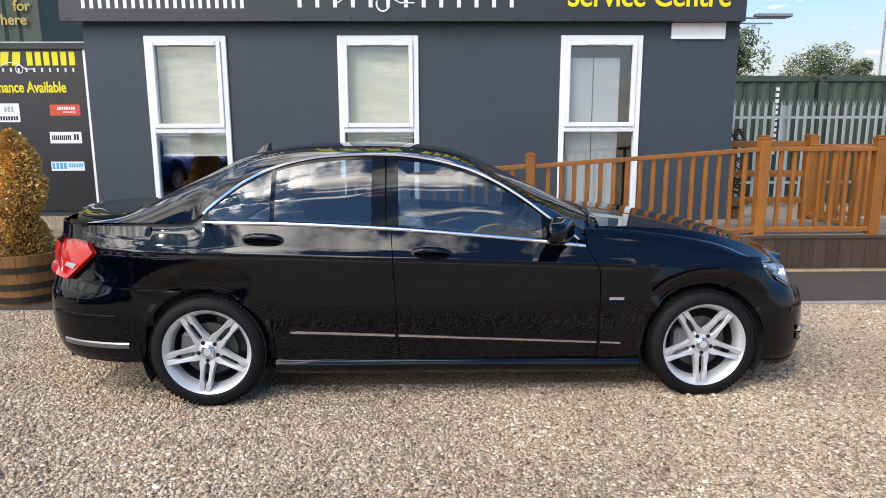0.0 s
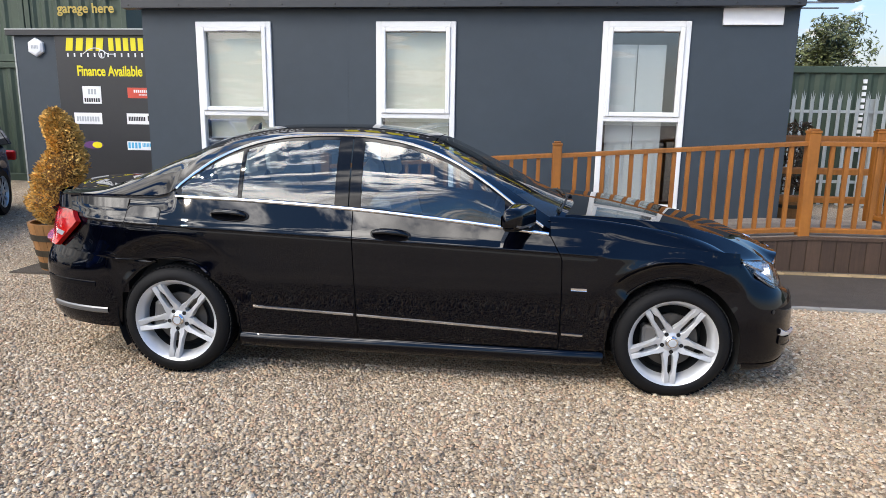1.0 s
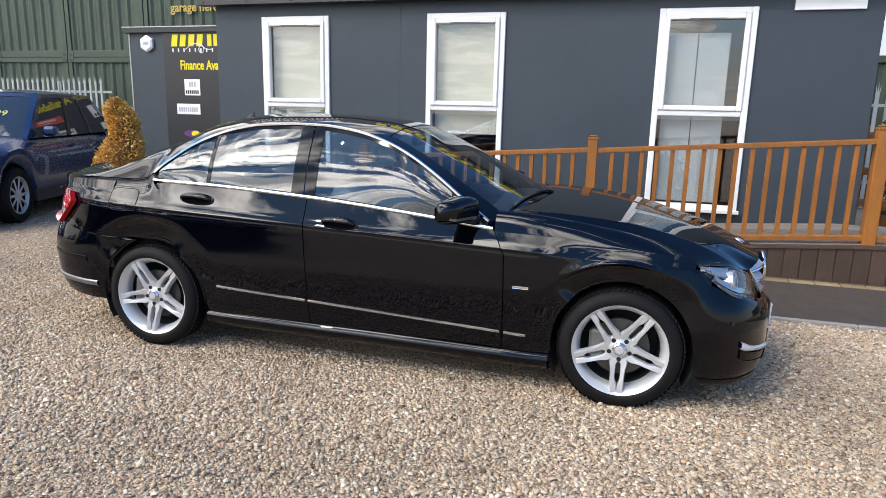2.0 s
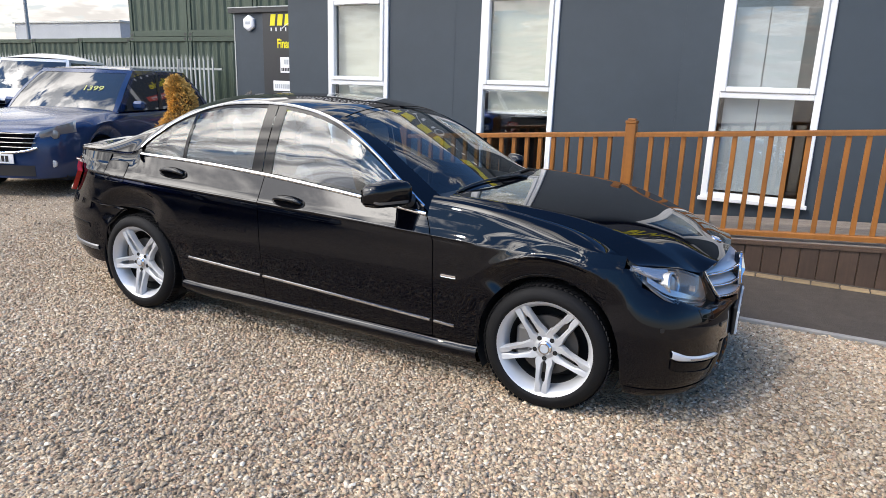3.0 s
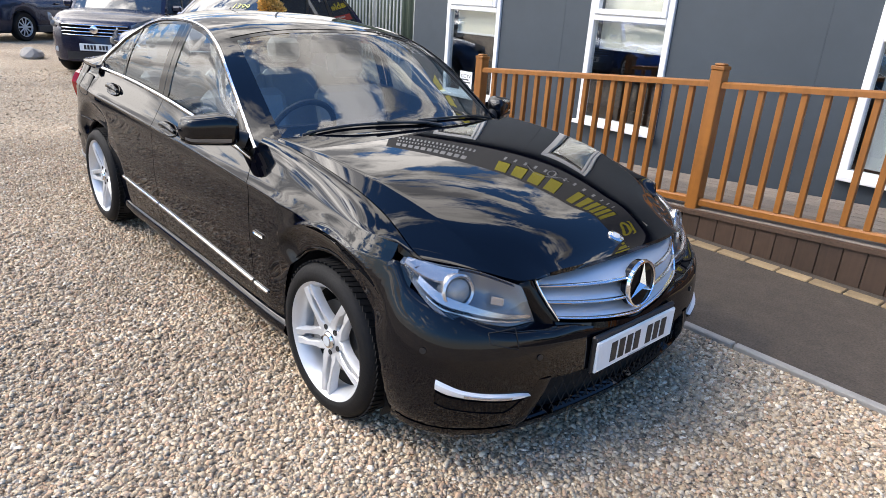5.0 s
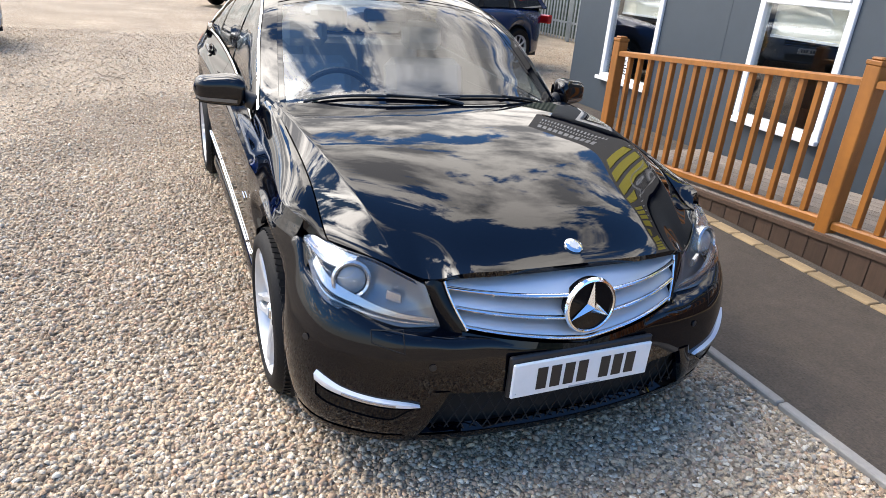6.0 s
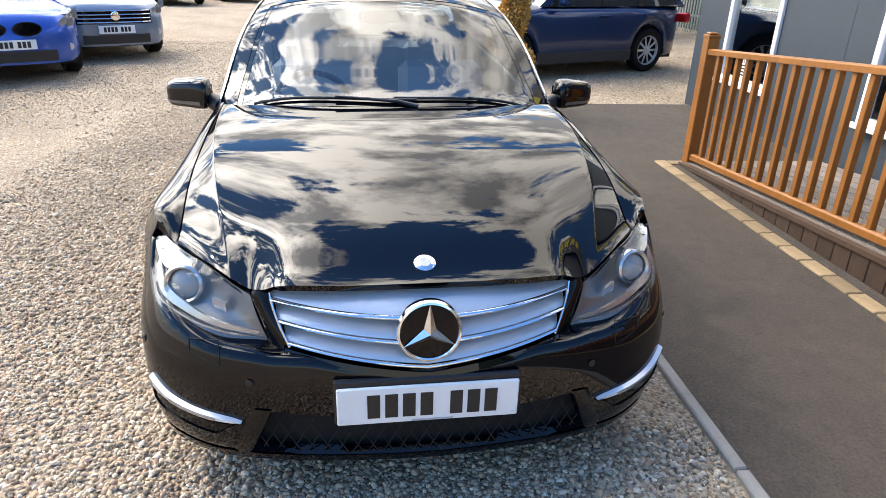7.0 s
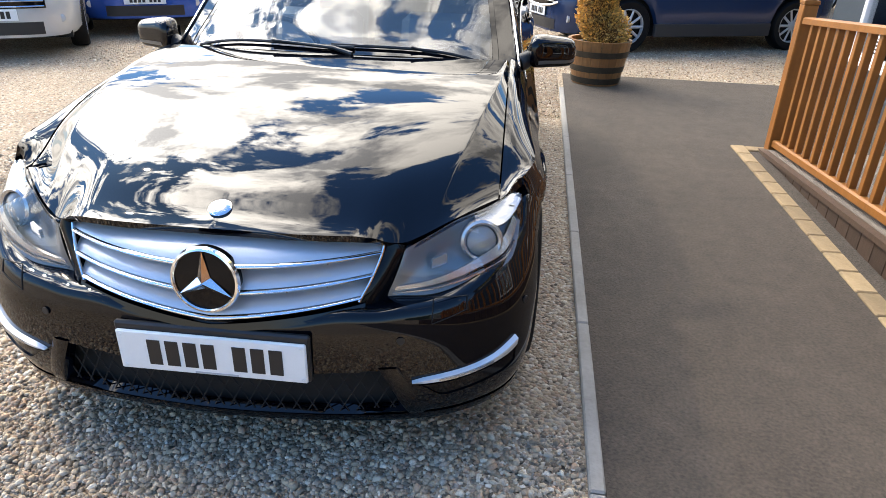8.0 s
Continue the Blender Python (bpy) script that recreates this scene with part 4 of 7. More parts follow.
def side_rows(cols, xl, xr, zb, zt, nz, out=0.0, gap=0.0025, rows=None):
    """Rows of skin points between two edges that lean (x by z) and two that curve (z by x); cols are fractions from xl to xr."""
    res = []
    fr = rows or creased_rows(nz)
    for t in fr:
        row = []
        for u in cols:
            z = 0.6
            for _ in range(6):
                a, b = xl(z), xr(z)
                a, b = (a + gap, b - gap) if b > a else (a - gap, b + gap)
                x = a + (b - a) * u
                z = creased(zb(x) + gap, zt(x) - gap, t, x)
            row.append(skin(s_of_x(x), z, out))
        res.append(row)
    return res


def even(n):
    return [k / n for k in range(n + 1)]


belt = curve([(-1.40, 1.003), (-1.0, .993), (-.38, .962), (0, .933), (.355, .902), (.70, .866)])
shoulder_f = curve([(.70, .872), (1.0, .858), (1.38, .822), (1.6, .782), (1.75, .749), (1.9, .715)])
upper = curve([(-1.405, 1.008), (-1.375, 1.055), (-1.33, 1.098), (-1.27, 1.148), (-1.19, 1.207), (-1.06, 1.274), (-.905, 1.322), (-.75, 1.348), (-.5, 1.360), (-.37, 1.358), (-.157, 1.334), (.03, 1.288), (.19, 1.220), (.35, 1.124), (.48, 1.030), (.61, .936), (.715, .862)])
edge_y = curve([(.78, .775), (.69, .772), (.5, .742), (.28, .700), (.05, .648), (-.2, .607), (-.65, .590), (-1.02, .620), (-1.22, .690), (-1.40, .772), (-1.55, .783), (-1.75, .773), (-1.886, .757), (-1.976, .734), (-2.06, .701), (-2.10, .678), (-2.142, .651), (-2.18, .617), (-2.36, .45)])
edge_z = curve([(.78, .860), (.715, .870), (.61, .945), (.48, 1.039), (.35, 1.133), (.19, 1.229), (.03, 1.297), (-.157, 1.343), (-.5, 1.369), (-.75, 1.357), (-.905, 1.331), (-1.06, 1.284), (-1.19, 1.217), (-1.27, 1.159), (-1.33, 1.112), (-1.375, 1.072), (-1.42, 1.032), (-1.52, 1.014), (-1.75, 1.012), (-2.0, 1.006), (-2.2, .990), (-2.36, .968)])
top_z = curve([(.92, .975), (.80, 1.020), (.55, 1.142), (.25, 1.288), (.06, 1.368), (-.10, 1.402), (-.45, 1.428), (-.85, 1.420), (-1.15, 1.380), (-1.30, 1.335), (-1.55, 1.215), (-1.80, 1.085), (-1.88, 1.052), (-2.0, 1.038), (-2.2, 1.030), (-2.34, 1.028)])


def crown(x, q, out=0.0):
    """The upper skin: roof, screens, boot. q from -1 to 1 across."""
    ye, ze, zc = edge_y(x), edge_z(x), top_z(x)
    p = 2.6 + 1.6 * step(-1.3, -1.9, x) if x < -1.3 else 2.6 + 0.6 * step(0.1, .8, x)
    return (x, q * ye, ze + (zc - ze) * (1 - abs(q) ** p) + out)


def bonnet_crease(x):
    """Half the width between the two bonnet creases, which converge forwards."""
    return .715 - .045 * (x - .9) - .11 * (x - .9) ** 2


def bonnet_z(x, y):
    zs = shoulder_f(x)
    ysh = skin(s_of_x(x), zs)[1]
    zc = hood_c(x)
    a = abs(y)
    yc = bonnet_crease(x)
    zk = zc - .014
    inner = zc - (zc - zk) * (a / yc) ** 2.2
    u = (a - yc) / max(ysh - yc, .05)
    outer = zk + min(zs - zk, -.04) * (.88 * u + .12 * u * abs(u))
    z = .5 * (inner + outer) - .5 * math.sqrt((inner - outer) ** 2 + .0008 ** 2)
    q4 = (a / .5) ** 4
    z -= .045 * step(1.35, 2.0, x) * q4 / (1 + .6 * q4)
    return z


HOOD = np.polyfit((.78, 1.0, 1.39, 1.7, 1.9, 2.03, 2.10), (.985, .978, .945, .885, .832, .785, .756), 4)
hood_c = lambda x: float(np.polyval(HOOD, x))
hood_front = curve([(0, 2.092), (.2, 2.085), (.38, 2.060), (.44, 2.030), (.49, 1.996), (.53, 1.968), (.60, 1.906), (.685, 1.814), (.735, 1.758)])
hood_edge_z = curve([(0, .748), (.36, .742), (.41, .733), (.455, .710), (.49, .702), (.53, .711), (.60, .732), (.685, .748), (.735, .754)])


def hood(x, y):
    z = bonnet_z(x, y)
    w = max(0, 1 - (hood_front(abs(y)) - x) / 0.26) ** 3
    return (x, y, z * (1 - w) + hood_edge_z(abs(y)) * w)


CAR = pose(0.05, 4.352, 0.004, 0, 0.35, 2.0)
car = thing("car", "glossy black four-door saloon car with silver alloy wheels on gravel", "car", CAR)


def build_saloon(car):
    SIDES = ((1, "left"), (-1, "right"))
    # --- bonnet
    rows = []
    half_cols = [.79 * k / 50 for k in range(51)] + [.797, .800, .803] + [.812 + .188 * k / 16 for k in range(17)]
    cols = [-q for q in half_cols[:0:-1]] + half_cols
    for t in [k / 48 for k in range(49)]:
        row = []
        for q in cols:
            y = q * .728
            for _ in range(6):                                            # columns run along the creases
                back = .885 - .10 * (y / .728) ** 2
                x = back + (hood_front(abs(y)) - back) * t
                yc = bonnet_crease(x)
                a = abs(q)
                y = math.copysign(a / .8 * yc if a < .79 else yc + (a - .8) / .2 * (.728 - yc), q)
            row.append(hood(x, y))
        rows.append(row)
    bm = bmesh.new()
    grid(bm, rows, flip=False)
    bmesh.ops.recalc_face_normals(bm, faces=bm.faces)
    if sum(f.normal.z for f in bm.faces) < 0:
        bmesh.ops.reverse_faces(bm, faces=bm.faces)
    lip(bm, 0.02)
    bon = part("bonnet", bm, M_paint, car, "glossy black bonnet", 60)
    bz = hood(2.02, 0)[2]
    tilt = Matrix.Translation((2.02, 0, bz + 0.001)) @ Matrix.Rotation(radians(22), 4, "Y")
    b = part("bonnet_badge", lathe(bmesh.new(), [(.031, -0.004), (.031, .003), (.026, .006)], 28, tilt), M_chrome, bon, "round silver badge", True)
    part("badge_centre", lathe(bmesh.new(), [(.018, .0055), (.017, .0075)], 20, tilt), M_greytext, b, "", True)

    for sd, _ in SIDES:
        # --- front wing, over the arch and up to the bonnet gap
        xr = curve([(.2, 1.49), (.60, 1.492), (.645, 1.502), (.690, 1.612), (.728, 1.692), (.76, 1.713), (.9, 1.720)])
        xl = curve([(.20, .772), (.38, .775), (.74, .767), (.80, .740), (.87, .700)])
        zb = lambda x: arch(x, 0.235)
        xs_ = [.775, .82, .86, .90, .94, .97, .995, 1.015, 1.0295] + [AX - ARCH * math.cos(radians(a)) for a in range(2, 111, 2)]
        rows = []
        fr_ = creased_rows(48)
        nz = len(fr_) - 1
        for k, t in enumerate(fr_):
            row = []
            for x in xs_:
                z0 = zb(x)
                z = creased(z0, shoulder_f(x), t, x)
                # lean the front and rear edges
                u = (x - xs_[0]) / (xs_[-1] - xs_[0])
                xx = x + (xl(z) + .003 - xs_[0]) * (1 - u) ** 3 + (xr(z) - .003 - xs_[-1]) * u ** 4
                row.append(skin(s_of_x(xx), z if k else zb(x)))
            rows.append(row)
        for k in range(1, 7):                                             # over the top to the bonnet edge
            row = []
            for (x, y, z), xx in zip(rows[nz], xs_):
                yb = .733
                yy = y + (yb - y) * k / 6 if y > yb else y
                u = (xx - xs_[0]) / (xs_[-1] - xs_[0])
                x += .066 * max(0, (.776 - yy) / .044) * u ** 6
                ze = hood(min(x, hood_front(.728) - .001), .728)[2]
                row.append((x, yy, z + (ze - z) * (1 - (1 - k / 6) ** 1.9)))
            rows.append(row)
        w = panel("front_wing", rows, M_paint, car, sd, "black front wing", 0.02)
        rows = [[skin(s_of_x(x), z, -.006) for x in np.linspace(1.47, 1.80, 13)] for z in np.linspace(.640, .738, 7)]
        rows += [[(p[0], p[1] - dy, p[2] + .004) for p in rows[6]] for dy in (.03, .08, .12)]
        panel("wing_return", rows, M_paint, w, sd, "", 0)
        # wing badge and filler of the gap by the screen
        bmf = bmesh.new()
        grid(bmf, mirrored([[skin(s_of_x(x), .590 + z, 0.003) for x in np.linspace(.905, .822, 5)] for z in (-.007, .007)], sd), flip=sd > 0)
        part("wing_badge", lip(bmf, 0.004), M_chrome, w, "small chrome badge")

        # --- doors
        b_line = curve([(.2, -.335), (.97, -.380)])
        rd = curve([(.2, -1.015), (.48, -1.035), (.58, -1.075), (.66, -1.135), (.74, -1.205), (.87, -1.295), (1.0, -1.372)])
        fdoor = panel("front_door", side_rows(even(34), xl, b_line, lambda x: .243, belt, 30), M_paint, car, sd, "black front door", flip=True)
        rdoor = panel("rear_door", side_rows(even(48), b_line, rd, lambda x: .243, belt, 40), M_paint, car, sd, "black rear door", flip=True)
        for d, x0, x1 in ((fdoor, .772, -.343), (rdoor, -.352, -.93)):      # chrome strip low on the door
            zz = lambda x: .372 - .048 * x
            bmf = bmesh.new()
            xs2 = np.linspace(x0 - .01, x1, 14)
            grid(bmf, mirrored([[skin(s_of_x(x), zz(x) + z, o) for x in xs2] for z, o in ((-.0075, .002), (-.005, .009), (.005, .009), (.0075, .002))], sd), flip=sd > 0)
            part("chrome_strip", bmf, M_chrome, d, "thin chrome strip", 60)
        bmf = bmesh.new()
        grid(bmf, mirrored([[skin(s_of_x(x), .372 - .048 * x + z, o) for x in np.linspace(.90, .785, 5)] for z, o in ((-.0075, .002), (-.005, .009), (.005, .009), (.0075, .002))], sd), flip=sd > 0)
        part("chrome_strip", bmf, M_chrome, w, "thin chrome strip", 60)
        for d, xc, zc in ((fdoor, -.158, .848), (rdoor, -1.064, .925)):
            # dished recess and bar handle
            c = Vector(skin(s_of_x(xc), zc))
            c2 = Vector(skin(s_of_x(xc), zc + .05))
            up = (c2 - c).normalized()
            nrm = Vector((1, 0, 0)).cross(up)
            if nrm.y < 0:
                nrm = -nrm
            M = Matrix(((1, 0, 0, 0), (0, 1, 0, 0), (0, 0, 1, 0), (0, 0, 0, 1)))
            fwd = Vector((1, 0, -.04)).normalized()
            basis = Matrix((fwd, up, nrm)).transposed().to_4x4()
            basis.translation = c
            mir = Matrix.Diagonal((1, sd, 1, 1))
            bmf = bmesh.new()
            rr = []
            for rad, dep in ((1.0, .004), (.93, .0065), (.82, .004), (.4, .002), (.02, .002)):
                rr.append([basis @ Vector((.112 * rad * math.copysign(abs(math.cos(a)) ** .8, math.cos(a)), .036 * rad * math.copysign(abs(math.sin(a)) ** .9, math.sin(a)) - .004, dep)) for a in np.linspace(0, 2 * math.pi, 29)[:-1]])
            grid(bmf, [[mir @ p for p in r] for r in rr], close=True, flip=sd < 0)
            part("handle_recess", bmf, M_black_gloss, d, "dished handle recess", True)
            bmf = bmesh.new()
            rr = []
            for u in np.linspace(-1, 1, 13):
                h = .0155 * (1 - .35 * u * u)
                cen = basis @ Vector((.098 * u, .006 - .010 * u * u, .012 + .014 * (1 - u ** 4)))
                rr.append([mir @ (cen + basis.to_3x3() @ Vector((0, h * math.cos(a), .009 * math.sin(a)))) for a in np.linspace(0, 2 * math.pi, 13)[:-1]])
            vs = grid(bmf, rr, close=True, flip=sd < 0)
            bmf.faces.new(vs[0]); bmf.faces.new(vs[-1])
            part("door_handle", bmf, M_paint, d, "black door handle", True)

        # --- rear wing
        re = curve([(.2, -1.490), (.60, -1.495), (.643, -1.505), (.66, -1.75), (.69, -2.0), (.70, -2.12), (.76, -2.06), (.80, -2.01), (.852, -1.955), (.885, -1.975), (.905, -2.0), (.93, -2.05), (1.0, -2.10)])
        xs_ = [-1.02 - .002] + [-AX + ARCH * math.cos(radians(a)) for a in range(2, 111, 2)]
        rows = []
        for t in fr_:
            row = []
            for i, x in enumerate(xs_):
                z0 = arch(x, .235) if i else .245
                zt_ = .999 if x > -1.45 else edge_z(x)
                z = z0 + (zt_ - z0) * t
                u = (x - xs_[0]) / (xs_[-1] - xs_[0])
                xx = x + (rd(z) - .003 - xs_[0]) * (1 - u) ** 2.2 + (re(z) + .003 - xs_[-1]) * u ** 3
                zt2 = edge_z(xx) if xx < -1.40 else 1.003 + .045 * step(1.372, 1.40, -xx)
                z = creased(z0, zt2, t, xx)
                p = Vector(skin(s_of_x(xx), z))
                p.y += (edge_y(p.x) - p.y) * step(.82, 1, t) * step(1.38, 1.43, -xx)
                row.append(tuple(p))
            rows.append(row)
        rw = panel("rear_wing", rows, M_paint, car, sd, "black rear wing", 0.02, flip=True)
        rows2 = [[skin(s_of_x(x), z, -.004) for x in np.linspace(-1.66, -2.26, 18)] for z in np.linspace(.46, .992, 14)]
        panel("wing_return", rows2, M_paint, rw, sd, "", 0)
        if sd < 0:                                                         # fuel flap
            def flap(u, v, k=1.0):
                m_ = max(abs(u), abs(v), 1e-6) / max((abs(u) ** 5 + abs(v) ** 5) ** .2, 1e-6) * k
                return -1.556 + .097 * u * m_, .892 + .063 * v * m_

            bmf = bmesh.new()
            grid(bmf, mirrored([[skin(s_of_x(x), z, .0012) for x, z in (flap(u, v) for u in np.linspace(1, -1, 21))] for v in np.linspace(-1, 1, 25)], sd))
            outward(bmf)
            part("fuel_flap", lip(bmf, 0.005), M_paint, rw, "", 40)
            bmf = bmesh.new()
            edge = [(u, -1) for u in np.linspace(-1, 1, 13)] + [(1, v) for v in np.linspace(-1, 1, 13)[1:]] + [(u, 1) for u in np.linspace(1, -1, 13)[1:]] + [(-1, v) for v in np.linspace(1, -1, 13)[1:]]
            tube(bmf, [(q[0], q[1] * sd, q[2]) for q in (skin(s_of_x(x), z, .0005) for x, z in (flap(u, v, 1.015) for u, v in edge))], .0024, 6)
            part("flap_gap", bmf, M_dark, rw)

        # --- sill
        bmf = bmesh.new()
        prof = [(.160, -.10), (.146, -.02), (.158, .014), (.182, .034), (.204, .036), (.236, .010), (.243, -.002)]
        grid(bmf, mirrored([[skin(s_of_x(x), max(z, .19), o)[:2] + (z - .012 * x,) for x in np.linspace(1.02, -1.02, 24)] for z, o in prof], sd), flip=sd > 0)
        part("sill", bmf, M_paint, car, "black side skirt", 60)

        # --- side glass, pillars and bright trim
        def pane_pt(x, t, out=0.0):
            zb_, zu = belt(x) + .006, upper(x)
            b0 = skin(s_of_x(x), belt(x))
            yb = b0[1] - .012
            y = yb + (edge_y(x) - yb) * t + .018 * math.sin(math.pi * t) * min(1, (zu - zb_) / .25) + out
            return (x, y, zb_ + (zu - zb_) * t)

        def pane_rows(x0, x1, t0, t1, nx=14, nt=8, out=0.0):
            return [[pane_pt(x, t0 + (t1 - t0) * k / nt, out) for x in np.linspace(x0, x1, nx)] for k in range(nt + 1)]

        for nm, x0, x1 in (("front_window", .47, -.345), ("rear_window", -.482, -1.016), ("quarter_window", -1.034, -1.355)):
            p = panel(nm, pane_rows(x0, x1, .02, .965), M_tint, car, sd, "tinted side glass reflecting clouds", 0, flip=True)
            p.visible_shadow = False
        for nm, x0, x1, t0, t1, o in (("pillar_trim", -.340, -.404, 0, 1, .004), ("pillar_trim", -.411, -.487, 0, 1, .004), ("quarter_bar", -1.013, -1.037, 0, 1, .004), ("window_surround", .62, -.34, .95, 1.0, .002), ("window_surround", -.48, -1.36, .95, 1.0, .002), ("mirror_sail", .645, .455, 0, 1, .003), ("waist_seal", .6, -1.36, 0, .04, .003)):
            bmf = bmesh.new()
            grid(bmf, mirrored(pane_rows(x0, x1, t0, t1, 16, 6, o), sd), flip=sd > 0)
            part(nm, bmf, M_black_gloss, car, "", True)
        bmf = bmesh.new()                                                  # chrome along the waist, then round and over the windows
        tr = lambda pts, hw, o: grid(bmf, mirrored([[Vector(p) + Vector((0, o2, d)) for p in pts] for d, o2 in ((-hw, o), (-hw * .6, o + .007), (hw * .6, o + .007), (hw, o))], sd), flip=sd > 0)
        tr([pane_pt(x, 0.0) for x in np.linspace(.695, -1.385, 60)], .0115, .006)
        up_pts = [pane_pt(x, 1.0) for x in np.linspace(.660, -1.378, 90)]
        rows = []
        for a, b in ((0, .0), (.003, .007), (.012, .007), (.016, -.002)):
            row = []
            for i, p in enumerate(up_pts):
                tang = Vector(up_pts[min(i + 1, 89)]) - Vector(up_pts[max(i - 1, 0)])
                nn = Vector((tang.z, 0, -tang.x)).normalized()
                if nn.z < 0 and abs(nn.z) > .2 or (abs(nn.z) <= .2 and nn.z < 0 and i < 45):
                    nn = -nn
                row.append(Vector(p) + nn * a + Vector((0, b + .002, 0)))
            rows.append(row)
        grid(bmf, mirrored(rows, sd), flip=sd > 0)
        part("window_trim", bmf, M_chrome, car, "bright chrome window trim", 60)
        # A pillar, roof rail and C pillar
        rows = [[crown(x, q) for x in np.linspace(.90, .03, 30)] for q in (.885, .92, .955, .98, 1.0)]
        panel("pillar", rows, M_paint, car, sd, "black windscreen pillar", .01, flip=False)
        rows = [[crown(x, q) for x in np.linspace(-1.219 + .04 * q * q, -1.99, 24)] for q in (.80, .85, .90, .94, .97, .99, 1.0)]
        panel("rear_pillar", rows, M_paint, car, sd, "black rear pillar", .01, flip=False)
        # --- tail lamp
        bmf = bmesh.new()
        rows = []
        for k in range(9):
            t = k / 8
            row = []
            for u in even(16):
                x0 = -1.945 - .26 * max(0, .74 - t) - .20 * max(0, t - .74)
                s0, s1 = s_of_x(x0), s_of_y(.46, True)
                zb_, zt_ = .700 + .05 * u, .905 + .02 * math.sin(math.pi * min(u * 1.4, 1)) - .03 * u
                row.append(skin(s0 + (s1 - s0) * u, zb_ + (zt_ - zb_) * t, .003 + .006 * math.sin(math.pi * t)))
            rows.append(row)
        grid(bmf, mirrored(rows, sd), flip=sd > 0)
        tl = part("tail_lamp", lip(bmf, .03), M_taillamp, car, "red tail lamp", True)
        bmf = bmesh.new()
        grid(bmf, mirrored([[Vector(rows[j][i]) + Vector((-.002, .005, 0)) for i in range(2, 6)] for j in (2, 3)], sd), flip=sd > 0)
        part("reversing_lens", bmf, M_lens, tl, "clear lens")

        # --- head lamp
        A = [Vector(p) for p in ((2.000, .494, .684), (1.965, .548, .708), (1.900, .622, .736), (1.816, .702, .746), (1.716, .772, .760))]
        B = [Vector(p) for p in ((2.040, .446, .547), (2.026, .580, .566), (1.971, .698, .592), (1.884, .784, .632), (1.722, .800, .742))]

        def along(P, u):
            f = u * (len(P) - 1)
            i = min(int(f), len(P) - 2)
            a, b, c, d = P[max(i - 1, 0)], P[i], P[i + 1], P[min(i + 2, len(P) - 1)]
            v = f - i
            return 0.5 * ((2 * b) + (c - a) * v + (2 * a - 5 * b + 4 * c - d) * v * v + (3 * b - a - 3 * c + d) * v ** 3)

        def lampface(u, t, out):
            p = along(B, u).lerp(along(A, u), t)
            bul = math.sin(math.pi * t) * .016 + .002
            return p + Vector((.75, .55, .38)).normalized() * (out + bul)

        hl_seal = w
        # seal between bonnet, wing and lamp
        rows = []
        for u in even(20):
            a_ = along(A, u)
            hx = hood_front(a_.y) if a_.y < .728 else a_.x - .014
            hz = hood_edge_z(min(a_.y, .735)) if a_.y < .728 else a_.z + .006
            rows.append([a_ + Vector((-.002, 0, -.012)), a_ + Vector((-.004, 0, -.004)), Vector((hx - .012, a_.y, hz - .010)), Vector((hx - .05, a_.y, hz - .012))])
        panel("lamp_seal", rows, M_paint, hl_seal, sd, "", 0)
        # housing: dished grey bowl behind the clear cover
        rows = [[lampface(u, t, -.006 - .055 * math.sin(math.pi * min(1, max(0, t))) * math.sin(math.pi * min(.98, max(.05, u)))) for u in even(20)] for t in even(10)]
        hl = panel("headlamp", rows, M_bezel, car, sd, "clear headlamp with grey bowl and round projector", 0)
        cover = panel("cover", [[lampface(u, t, .0) for u in even(22)] for t in even(12)], M_cover, hl, sd, "clear lamp cover", 0)
        cover.visible_shadow = False
        mir = Matrix.Diagonal((1, sd, 1, 1))

        def facing(c, d):
            d = Vector(d).normalized()
            return mir @ Matrix.Translation(c) @ d.to_track_quat("Z", "Y").to_matrix().to_4x4()

        c = lampface(.60, .54, -.020)
        part("projector_ring", lathe(bmesh.new(), [(.058, -.04), (.060, .004), (.053, .010), (.046, .004), (.044, -.02)], 36, facing(c, (.92, .25, .22)), caps=False), M_reflector, hl, "silver projector ring", True)
        part("projector_lens", lathe(bmesh.new(), [(.044, -.012), (.042, -.002), (.030, .008), (.012, .013), (.001, .014)], 32, facing(c, (.92, .25, .22))), M_projector, hl, "round projector lens", True)
        rows = [[lampface(u, .44 + .16 * t, -.030 + .014 * t) for u in np.linspace(.26, .36, 5)] for t in even(3)]
        panel("reflector", rows, M_reflector, hl, sd, "small bright facet", .01)
        rows = [[lampface(u, .42 + .30 * (1 - (u - .66) / .31) + (.54 - .30 * (1 - (u - .66) / .31)) * t, .0005 - .006 * math.sin(math.pi * t)) for u in np.linspace(.62, .965, 16)] for t in even(5)]
        panel("reflector", rows, M_reflector, hl, sd, "bright upper reflector", .01)
        rows = [[lampface(u, .17 + .075 * (1 + 3.2 * u * u) * t + .05 * u, -.008) for u in np.linspace(.04, .86, 20)] for t in even(2)]
        panel("light_strip", rows, M_reflector, hl, sd, "bright lower light strip", .012)
        rows = [[lampface(u, .02 + .12 * t, -.004 - .010 * t) for u in np.linspace(.02, .84, 20)] for t in even(3)]
        panel("lower_bezel", rows, M_bezel, hl, sd, "grey ribbed lower bezel", .006)
        rows = [[lampface(u, .10 + .03 * t, -.006) for u in np.linspace(.03, .80, 20)] for t in even(2)]
        panel("lower_rib", rows, M_reflector, hl, sd, "", .006)

